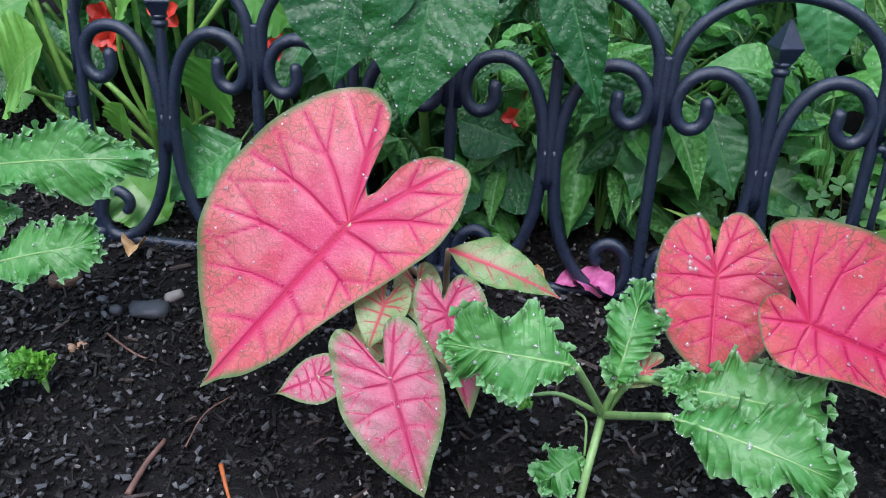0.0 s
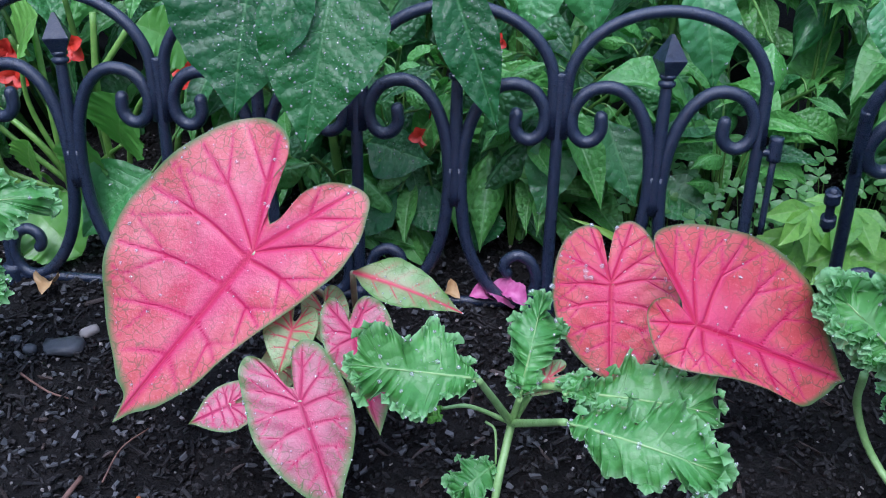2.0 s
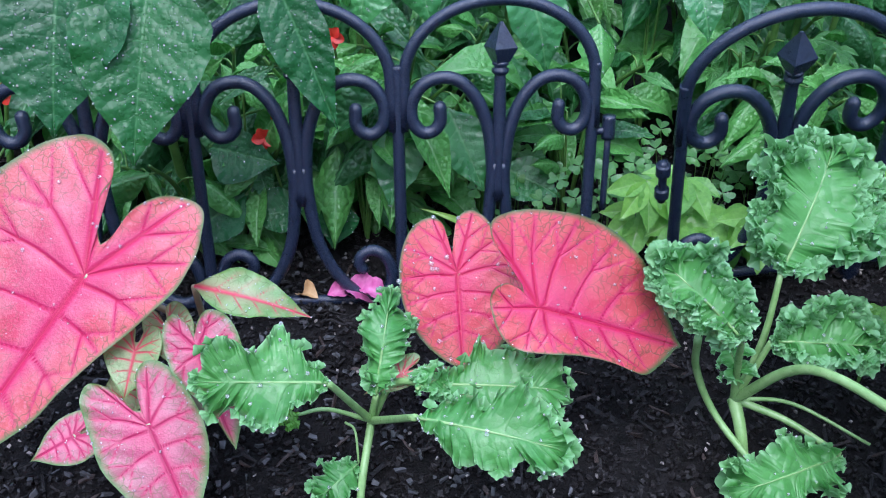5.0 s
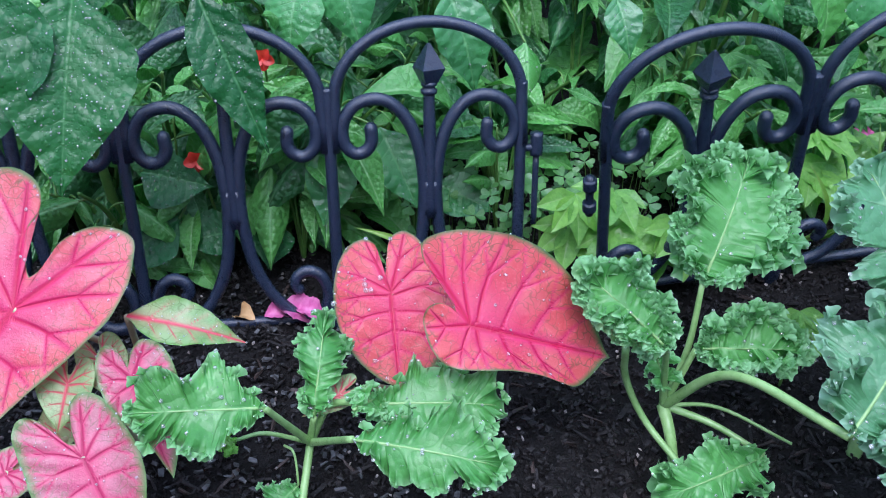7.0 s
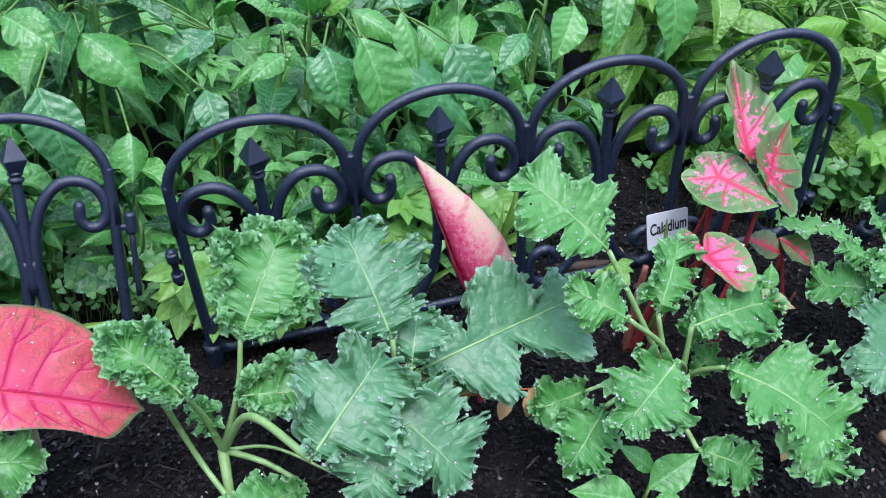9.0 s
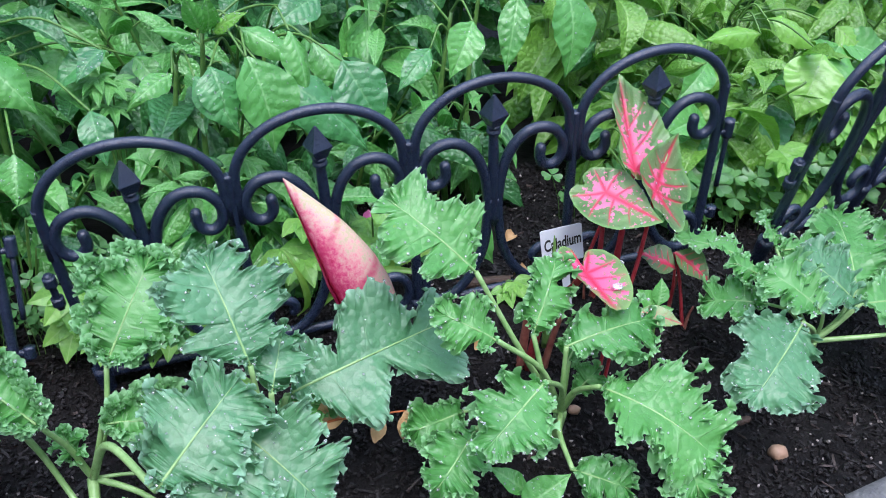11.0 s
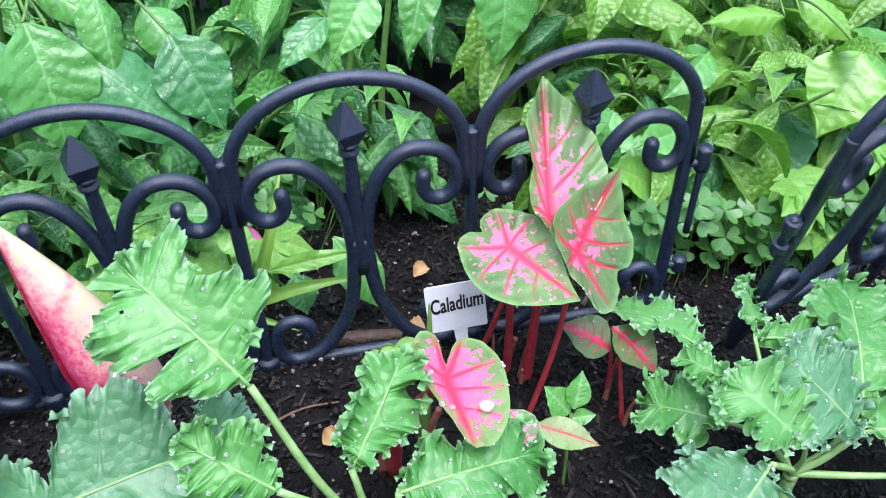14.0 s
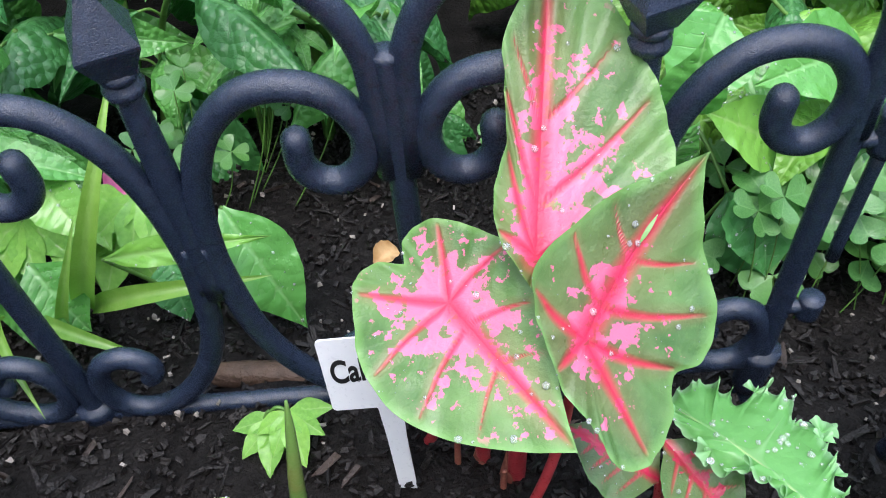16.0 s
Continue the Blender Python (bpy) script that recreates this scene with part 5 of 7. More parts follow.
kale_leaf(k3, ((1.020, -0.345, 0.150), (0.985, -0.395, 0.105), U, 0.55, 0.55), 61, 0.09, None, KALE_BLUE, wet=50, **C3)
kale_leaf(k3, ((1.050, -0.300, 0.165), (1.070, -0.250, 0.200), F, 0.5, 0.5), 62, 0.09, n3, KALE_BLUE, wet=40, **C3)

k4 = thing("kale_plant", g3(1.366, -0.262), "bright green curly kale beside the plant marker", "kale", "kale plants")
n4 = (1.366, -0.270, 0.055)
stalk("stem", (g3(1.366, -0.258, -0.01), n4), (0.0065, 0.0072), KALE_STEM, k4)
C4 = dict(depth=0.56, ruff=0.8, tooth=0.10, notches=4.5, frills=22, lobes=2.7)
kale_leaf(k4, ((1.252, -0.276, 0.249), (1.177, -0.219, 0.310), F, 0.42, 0.50), 63, 0.07, n4, None, (1.30, -0.29, 0.16), 80, wide=0.96, **dict(C4, depth=0.78, ruff=0.6, holes=1, frills=9))
kale_leaf(k4, ((1.316, -0.282, 0.172), (1.360, -0.232, 0.228), F, 0.32, 0.34), 64, 0.09, n4, None, (1.335, -0.285, 0.11), 50, wide=0.90, **C4)
kale_leaf(k4, ((1.300, -0.348, 0.162), (1.224, -0.392, 0.132), U, 0.44, 0.48), 65, 0.08, n4, None, (1.34, -0.31, 0.12), 90, wide=0.90, **C4)
kale_leaf(k4, ((1.372, -0.330, 0.130), (1.466, -0.413, 0.080), U, 0.50, 0.42), 66, 0.09, n4, None, (1.365, -0.295, 0.10), 90, bend=0.25, wide=0.90, **C4)
kale_leaf(k4, ((1.425, -0.372, 0.118), (1.440, -0.432, 0.052), (0, -0.71, 0.71), 0.45, 0.42), 67, 0.09, None, None, None, 40, wide=0.90, **C4)
kale_leaf(k4, ((1.345, -0.301, 0.164), (1.450, -0.291, 0.174), U, 0.36, 0.40), 68, 0.08, n4, None, (1.35, -0.295, 0.11), 60, bend=0.22, wide=0.90, **C4)
kale_leaf(k4, ((1.243, -0.289, 0.095), (1.178, -0.299, 0.088), F, 0.40, 0.40), 69, 0.08, n4, None, (1.30, -0.275, 0.09), 30, stem_r=(0.0028, 0.002), wide=0.90, **C4)
kale_leaf(k4, ((1.332, -0.366, 0.062), (1.392, -0.390, 0.040), F, 0.40, 0.42), 70, 0.07, n4, None, (1.345, -0.31, 0.06), 30, wide=0.90, **C4)
kale_leaf(k4, ((1.265, -0.310, 0.190), (1.208, -0.287, 0.219), F, 0.42, 0.45), 71, 0.08, n4, None, (1.32, -0.30, 0.14), 40, wide=0.90, **C4)
kale_leaf(k4, ((1.240, -0.330, 0.105), (1.185, -0.372, 0.075), F, 0.45, 0.45), 72, 0.08, n4, None, (1.30, -0.30, 0.10), 40, wide=0.90, **C4)
kale_leaf(k4, ((1.362, -0.280, 0.130), (1.385, -0.262, 0.160), F, 0.5, 0.5), 73, 0.1, n4, wet=12, wide=0.90, **C4)
kale_leaf(k4, ((1.372, -0.285, 0.09), (1.40, -0.28, 0.115), F, 0.5, 0.5), 74, 0.1, n4, wet=12, wide=0.90, **C4)

k5 = thing("kale_plant", g3(1.689, -0.272), "loose green kale with droplets at the bed's end", "kale", "kale plants")
n5 = (1.689, -0.275, 0.095)
stalk("stem", (g3(1.689, -0.268, -0.01), (1.692, -0.272, 0.078), n5), (0.0056, 0.0064), KALE_STEM, k5)
C5 = dict(depth=0.50, ruff=0.8, tooth=0.10, notches=4.5, frills=18, lobes=2.5)
kale_leaf(k5, ((1.624, -0.204, 0.180), (1.576, -0.129, 0.174), (0.22, -0.42, 0.88), 0.14, 0.54), 80, 0.06, n5, KALE_LIGHT, (1.650, -0.240, 0.150), 60, stem_r=(0.0028, 0.0022), **dict(C5, depth=0.30, ruff=0.55, frills=8))
kale_leaf(k5, ((1.680, -0.194, 0.178), (1.701, -0.134, 0.194), (0.2, -0.70, 0.69), 0.24, 0.28), 83, 0.08, n5, KALE_LIGHT, (1.680, -0.235, 0.140), 24, stem_r=(0.0024, 0.0018), **C5)
kale_leaf(k5, ((1.682, -0.194, 0.177), (1.760, -0.200, 0.164), (-0.10, -0.62, 0.78), 0.34, 0.20), 84, 0.08, None, KALE_LIGHT, None, 30, bend=0.20, **C5)
kale_leaf(k5, ((1.632, -0.235, 0.168), (1.598, -0.214, 0.182), (0.0, -0.66, 0.75), 0.42, 0.46), 85, 0.09, n5, KALE_LIGHT, (1.660, -0.255, 0.135), 16, stem_r=(0.0022, 0.0016), **C5)
kale_leaf(k5, ((1.626, -0.258, 0.146), (1.578, -0.201, 0.124), (-0.35, -0.55, 0.76), 0.42, 0.52), 86, 0.08, n5, None, (1.655, -0.268, 0.135), 70, stem_r=(0.0024, 0.0018), bend=0.18, **C5)
kale_leaf(k5, ((1.668, -0.300, 0.152), (1.613, -0.256, 0.192), (0.05, -0.66, 0.75), 0.42, 0.48), 87, 0.08, n5, KALE_LIGHT, (1.680, -0.290, 0.125), 40, stem_r=(0.0026, 0.0020), **C5)
kale_leaf(k5, ((1.724, -0.290, 0.150), (1.668, -0.244, 0.198), (0.05, -0.60, 0.80), 0.62, 0.66), 88, 0.08, n5, KALE_BLUE, (1.708, -0.285, 0.120), 80, **C5)
kale_leaf(k5, ((1.750, -0.262, 0.150), (1.785, -0.160, 0.205), (0, -0.70, 0.71), 0.40, 0.42), 77, 0.08, n5, None, (1.720, -0.275, 0.12), 60, **C5)
kale_leaf(k5, ((1.790, -0.245, 0.135), (1.900, -0.182, 0.178), F, 0.40, 0.40), 78, 0.08, n5, KALE_LIGHT, (1.730, -0.266, 0.11), 70, **C5)
kale_leaf(k5, ((1.735, -0.286, 0.145), (1.850, -0.275, 0.118), U, 0.46, 0.44), 79, 0.08, n5, KALE_LIGHT, (1.708, -0.282, 0.115), 70, bend=0.2, **C5)
kale_leaf(k5, ((1.774, -0.310, 0.112), (1.850, -0.345, 0.078), U, 0.36, 0.36), 82, 0.08, n5, KALE_BLUE, (1.730, -0.295, 0.105), 50, **C5)
kale_leaf(k5, ((1.628, -0.314, 0.154), (1.528, -0.372, 0.108), U, 0.46, 0.52), 75, 0.08, n5, KALE_BLUE, (1.660, -0.300, 0.130), 110, **C5)


# ---- the plant marker ----
tag = thing("plant_marker", (1.455, -0.088, float(ground_z(1.455, -0.088))), "white plastic plant marker with black hand lettering", "plant marker")
tag_pose = Matrix.Translation((1.4400, -0.0940, 0.1650)) @ Matrix.Rotation(radians(-6), 4, "Z") @ Matrix.Rotation(radians(88), 4, "X") @ Matrix.Rotation(radians(10), 4, "Z")


def slab(outline, thick):
    n = len(outline)
    v = [(x, y, z) for z in (-thick / 2, thick / 2) for x, y in outline]
    return np.array(v), [tuple(range(n))[::-1], tuple(range(n, 2 * n))] + [(i, (i + 1) % n, n + (i + 1) % n, n + i) for i in range(n)]


def turned(m, v):
    return np.array([m @ Vector(p) for p in v])


a = np.linspace(0, np.pi / 2, 5)
r, hw, hh = 0.0025, 0.0270, 0.0245
head = [(sx * (hw - r) + r * math.cos(b), sy * (hh - r) + r * math.sin(b)) for sx, sy, o in ((1, 1, 0), (-1, 1, 1), (-1, -1, 2), (1, -1, 3)) for b in a + o * np.pi / 2]
v, f = slab(head, 0.0012)
head_ob = part("head", turned(tag_pose, v), f, TAG, tag, flat=True)
v, f = slab([(-0.010, -0.020), (0.010, -0.020), (0.0062, -0.027), (0.0052, -0.05), (0.0048, -0.098), (0.0, -0.105), (-0.0048, -0.098), (-0.0052, -0.05), (-0.0062, -0.027)], 0.0012)
part("spike", turned(tag_pose @ Matrix.Translation((0.002, 0, -0.0013)), v), f, TAG, tag, flat=True)
text = bpy.data.curves.new("lettering", "FONT")
text.body, text.size, text.align_x, text.align_y, text.extrude, text.offset, text.shear = "Caladium", 0.0215, "CENTER", "CENTER", 0.0001, 0.0005, 0.14
text.materials.append(INK)
word = new("lettering", text)
word.parent = head_ob
word.matrix_basis = tag_pose @ Matrix.Translation((0.0005, 0.0035, 0.0009)) @ Matrix.Rotation(radians(4), 4, "Z") @ Matrix.Diagonal((0.60, 1, 1, 1))
tagged(word, "black handwritten word Caladium")


# ---- broad-leaved plants behind the fence ----
def shared_blade(name, profile, mat, seed, width, bend, cup, wave=0.0, quilt=0.006, rows=26, cols=11, lobes=0.02, veins=8, twist=0.0):
    v, f, vals, _ = strip_leaf((0, 0, 0), (0, 1, 0), (0, 0, 1), width, width, profile, bend=bend, cup=cup, ruffle=wave, ripples=2.5, lobes=lobes, teeth=0.0, veins=veins, seed=seed, rows=rows, cols=cols, vein_width=0.022, quilt=quilt, twist=twist)
    return mesh_data(name, v, f, mat, vals)


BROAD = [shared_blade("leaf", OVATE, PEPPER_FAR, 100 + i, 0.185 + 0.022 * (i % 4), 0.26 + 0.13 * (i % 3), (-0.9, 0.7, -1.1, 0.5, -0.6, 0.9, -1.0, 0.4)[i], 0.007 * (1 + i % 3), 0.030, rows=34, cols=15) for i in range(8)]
YOUNG = [shared_blade("leaf", OVATE, PEPPER_LIGHT_FAR, 120 + i, 0.175 + 0.03 * (i % 3), 0.24 + 0.13 * (i % 3), (0.8, -0.9, 0.5, -0.7)[i], 0.010, 0.022, rows=34, cols=15) for i in range(4)]
WARM = [shared_blade("leaf", OVATE if i % 2 else LANCE, YELLOW_FAR, 130 + i, 0.19 + 0.03 * (i % 3), 0.24 + 0.12 * (i % 3), (0.8, -0.9, 0.5, -0.7)[i], 0.008, 0.018, rows=30, cols=13) for i in range(4)]
LANCES = [shared_blade("leaf", LANCE, PEPPER_LIGHT_FAR if i % 2 else PEPPER_FAR, 140 + i, 0.15 + 0.03 * (i % 3), 0.2, 0.3, 0.008, 0.008) for i in range(4)]
LIMES = [shared_blade("leaflet", LANCE, LIME, 160 + i, 0.26, 0.1, 0.25, 0.015, 0.010, rows=18, cols=9) for i in range(2)]
BLADES = [shared_blade("blade", BLADE, GRASS, 170 + i, 0.038 + 0.014 * i, 0.5, 0.6, 0.0, 0.0, rows=20, cols=5, veins=1) for i in range(2)]


def put_leaf(me, foot, tip, normal, parent, roll=0.0):
    """One blade of a shared mesh, from foot to tip."""
    x, y, z, length = basis(foot, tip, normal)
    m = Matrix.Identity(4)
    for i in range(3):
        m[i][0], m[i][1], m[i][2], m[i][3] = x[i] * length, y[i] * length, z[i] * length, foot[i]
    ob = new(me.name, me)
    ob.parent = parent
    ob.matrix_basis = Matrix.Translation(-parent.location) @ m
    return ob


def bush(x, y, tall, stems, leaves, size, seed, pool, label, lean=-0.25, spread=0.10):
    rng = np.random.RandomState(seed)
    base = np.array(g3(x, y))
    top = thing("bush", tuple(base), label, "bush", "leafy plants behind the fence")
    for k in range(stems):
        a = rng.uniform(0, 6.28)
        end = base + (spread * math.cos(a) + rng.uniform(-0.03, 0.03), spread * math.sin(a) + lean * tall * 0.6, tall * rng.uniform(0.75, 1.1))
        foot = base + (0.02 * math.cos(a), 0.02 * math.sin(a), -0.01)
        mid = (foot + end) / 2 + (rng.uniform(-0.02, 0.02), 0.03, 0.02)
        line = smooth_line((foot, mid, end), 8)
        wood = [tube(line, (0.0042, 0.0018), 6)]
        for i in range(leaves):
            t = 0.15 + 0.85 * (i + rng.rand()) / leaves
            p = line[min(len(line) - 1, int(t * (len(line) - 1)))]
            b = i * 2.4 + rng.uniform(-0.5, 0.5)
            out = np.array((math.cos(b), math.sin(b) - 0.55, 0.0))
            out = unit(out)
            stem_len = size * rng.uniform(0.15, 0.35)
            at = p + out * stem_len + (0, 0, stem_len * 0.5)
            drop = rng.uniform(0.1, 1.3) if t < 0.9 else rng.uniform(-0.7, 0.3)
            way = unit(out + (0, 0, -drop))
            big = size * rng.uniform(0.65, 1.35) * (1.0 if t < 0.85 else 0.6)
            me = pool[rng.randint(len(pool))]
            if t > 0.88:
                me = (WARM if x > 1.6 else YOUNG)[rng.randint(4)]
            nrm = unit(np.array((out[0] * 0.35, -0.45 + out[1] * 0.2, 0.85)) + rng.uniform(-0.5, 0.5, 3))
            if at[1] < 0.06 and at[2] < 0.34:
                continue
            if (at + way * big)[1] < 0.035:
                way = unit((way[0], 0.05, way[2]))
            put_leaf(me, at, at + way * big, nrm, top)
            wood.append(tube(smooth_line((p, (p + at) / 2 + (0, 0, 0.004), at), 3), (0.0014, 0.0011), 5))
        part("stem", *joined(wood), STEM_GREEN, top)
    return top


# a wiry seedling with orange leaves between the kale plants
wiry = thing("orange_seedling", g3(1.092, -0.245), "wiry pink-stemmed seedling with small orange leaves", "seedling")
stalk("stem", (g3(1.092, -0.245, -0.005), (1.09, -0.25, 0.134), (1.129, -0.265, 0.122), (1.158, -0.275, 0.122)), (0.0012, 0.0008), STEM_WIRY, wiry)
stalk("stem", ((1.09, -0.25, 0.134), (1.056, -0.235, 0.12)), (0.0010, 0.0008), STEM_WIRY, wiry)
ORANGE_LEAF = shared_blade("leaf", OVATE, ORANGE, 180, 0.28, 0.3, 0.5, 0.01, 0.0, rows=14, cols=7, veins=3)
for foot, tip in (((1.064, -0.238, 0.131), (1.061, -0.24, 0.148)), ((1.074, -0.245, 0.132), (1.08, -0.245, 0.145)), ((1.082, -0.248, 0.134), (1.085, -0.252, 0.122)), ((1.131, -0.265, 0.122), (1.133, -0.272, 0.099)), ((1.15, -0.272, 0.122), (1.155, -0.278, 0.101)), ((1.124, -0.263, 0.122), (1.122, -0.262, 0.133)), ((1.157, -0.275, 0.122), (1.161, -0.275, 0.131))):
    put_leaf(ORANGE_LEAF, foot, tip, F, wiry)

DARK = "dark green broad-leaved bush, wet, behind the edging fence; tall rear rows added for shade"
FRESH = "fresh green broad-leaved plant, wet, behind the edging fence"
row = 0
# last two rows: added, crowns out of view, leaning over to shade the plants
for y, tall, size, lean in ((0.20, 0.24, 0.095, -0.25), (0.42, 0.40, 0.115, -0.25), (0.68, 0.50, 0.125, -0.25), (1.00, 0.86, 0.15, -0.35), (1.30, 1.30, 0.19, -0.55)):
    row += 1
    for i in range(11):
        x = -0.45 + 0.30 * i + 0.13 * (row % 2) + 0.06 * math.sin(7.1 * i + row)
        if row == 1 and (1.2 < x < 1.75 or x < 0.2 or 0.70 < x < 0.92):
            continue
        fresh = (row < 4 and (i * 3 + row) % 4 == 0) or (x > 1.7 and row < 4) or (row < 4 and 0.4 < x < 1.05)
        h = tall * (0.85 + 0.3 * ((i * 5 + row * 3) % 7) / 7)
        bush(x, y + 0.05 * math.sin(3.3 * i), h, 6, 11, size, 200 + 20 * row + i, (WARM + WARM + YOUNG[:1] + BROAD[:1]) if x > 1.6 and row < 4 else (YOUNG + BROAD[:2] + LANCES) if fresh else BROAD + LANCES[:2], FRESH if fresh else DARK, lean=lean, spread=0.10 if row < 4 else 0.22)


for i in range(15):
    x = -0.40 + 0.19 * i + 0.05 * math.sin(5.3 * i)
    if 1.28 < x < 1.62 or x < 0.22 or 0.68 < x < 0.92:
        continue
    bush(x, 0.14 + 0.05 * math.sin(4.1 * i), 0.11 + 0.04 * (i % 3), 4, 7, 0.055 + 0.01 * (i % 3), 400 + i, (WARM + LANCES[:1]) if x > 1.6 else YOUNG + LANCES + BROAD[:3], "low leafy undergrowth close behind the fence", spread=0.07)

for i in range(13):
    x = -0.42 + 0.215 * i + 0.04 * math.sin(6.1 * i)
    if -0.1 < x < 0.2:
        continue
    bush(x, 0.30 + 0.03 * math.sin(2.7 * i), 0.20 + 0.03 * (i % 3), 5, 8, 0.08 + 0.01 * (i % 3), 450 + i, (WARM + BROAD[:1]) if x > 1.6 else YOUNG + BROAD[:4] + LANCES, FRESH if i % 2 else DARK, spread=0.11)


def hero_leaf(plant, row, seed, mat, wet=0, **shape):
    foot, tip, normal, left, right = row
    args = dict(bend=0.10, cup=0.2, ruffle=0.014, ripples=2.2, lobes=0.02, veins=8, rows=70, cols=25, vein_width=0.0024, quilt=0.012)
    args.update(shape)
    v, f, vals, z = strip_leaf(foot, tip, normal, left, right, OVATE, seed=seed, **args)
    leaf = part("leaf", v, f, mat, plant, "", vals)
    if wet:
        drops(leaf, v, z, int(wet * 1.6), 0.0003, 0.0013, seed + 9)
    return leaf


big = thing("broad_leaf_plant", g3(0.36, 0.14), "tall plant with big dark wet leaves hanging over the fence", "plant")
stalk("stem", (g3(0.36, 0.14, -0.01), (0.35, 0.10, 0.25), (0.37, 0.02, 0.42)), (0.006, 0.004), STEM_GREEN, big)
hero_leaf(big, ((0.330, -0.012, 0.378), (0.317, -0.094, 0.241), (0.00, -0.86, 0.51), 0.40, 0.42), 300, BIG_LEAF, 260)
hero_leaf(big, ((0.400, -0.022, 0.362), (0.381, -0.110, 0.221), (0.10, -0.86, 0.50), 0.34, 0.33), 301, BIG_LEAF, 260)
hero_leaf(big, ((0.487, 0.046, 0.343), (0.543, -0.010, 0.202), (0.10, -0.91, 0.40), 0.17, 0.19), 302, BIG_LEAF, 130)
hero_leaf(big, ((0.385, 0.10, 0.385), (0.372, 0.045, 0.300), (0.0, -0.8, 0.6), 0.42, 0.42), 303, BIG_LEAF, 60)
for p in ((0.330, -0.012, 0.378), (0.400, -0.022, 0.362), (0.487, 0.046, 0.343), (0.385, 0.10, 0.385)):
    stalk("leaf_stalk", ((0.368, 0.03, 0.40), ((0.368 + p[0]) / 2, p[1] * 0.5 + 0.02, 0.405), p), (0.0022, 0.0018), STEM_GREEN, big)

low = thing("broad_leaf_plant", g3(0.60, 0.20), "plant with dark drooping leaves close behind the fence", "plant")
stalk("stem", (g3(0.60, 0.20, -0.01), (0.61, 0.19, 0.12), (0.62, 0.17, 0.24)), (0.005, 0.003), STEM_GREEN, low)
LOW = (((0.612, 0.110, 0.150), (0.588, 0.062, 0.075), F, 0.28, 0.34), ((0.655, 0.120, 0.165), (0.692, 0.070, 0.088), F, 0.28, 0.32), ((0.490, 0.100, 0.055), (0.428, 0.085, 0.052), F, 0.40, 0.45), ((0.530, 0.110, 0.055), (0.522, 0.072, 0.018), F, 0.5, 0.4),
       ((0.395, 0.110, 0.130), (0.470, 0.095, 0.115), F, 0.32, 0.5), ((0.720, 0.130, 0.085), (0.785, 0.100, 0.060), F, 0.36, 0.40), ((0.165, 0.050, 0.110), (0.085, 0.020, 0.040), F, 0.32, 0.45), ((0.43, 0.09, 0.08), (0.36, 0.06, 0.04), F, 0.4, 0.4))
for i, r in enumerate(LOW):
    hero_leaf(low, r, 310 + i, PEPPER if i in (0, 1, 5, 6) else BIG_LEAF, 45, rows=44, cols=17)
    stalk("leaf_stalk", ((0.61, 0.19, 0.12) if r[0][0] > 0.36 else g3(0.2, 0.13, 0.02), ((r[0][0] + 0.5) / 2 if r[0][0] > 0.36 else 0.18, 0.16, r[0][2] + 0.02), r[0]), (0.0018, 0.0014), STEM_GREEN, low)

def pepper_plant(top, label, leaves, seed, stems=2):
    """Upright stems whose long-stalked leaves hang; leaves: foot, tip, half width, material."""
    rng = np.random.RandomState(seed)
    plant = thing("pepper_plant", g3(top[0], top[1]), label, "plant", "pepper plants behind the fence")
    shoots = []
    for k in range(stems):
        x, y = top[0] + 0.035 * k * (-1) ** k, top[1] + 0.02 * k
        line = (g3(x + 0.01, y + 0.015, -0.01), (x - 0.008, y + 0.01, top[2] * 0.55), (x, y, top[2] * (1 - 0.12 * k)))
        stalk("stem", line, (0.0058, 0.0028), STEM_GREEN, plant)
        shoots.append(line[-1])
    for i, (foot, tip, half, mat) in enumerate(leaves):
        hero_leaf(plant, (foot, tip, (rng.uniform(-0.35, 0.35), -0.72, 0.69), half, half), seed * 20 + i, mat, 34, rows=44, cols=17, bend=rng.uniform(0.12, 0.3), cup=rng.uniform(-0.7, 0.3), quilt=0.016)
        root = min(shoots, key=lambda p: abs(p[0] - foot[0]))
        root = (root[0], root[1], min(root[2], foot[2] + 0.012))
        stalk("leaf_stalk", (root, ((root[0] + foot[0]) / 2, (root[1] + foot[1]) / 2 + 0.006, max(root[2], foot[2]) + 0.016), foot), (0.0020, 0.0015), STEM_GREEN, plant)
    return plant


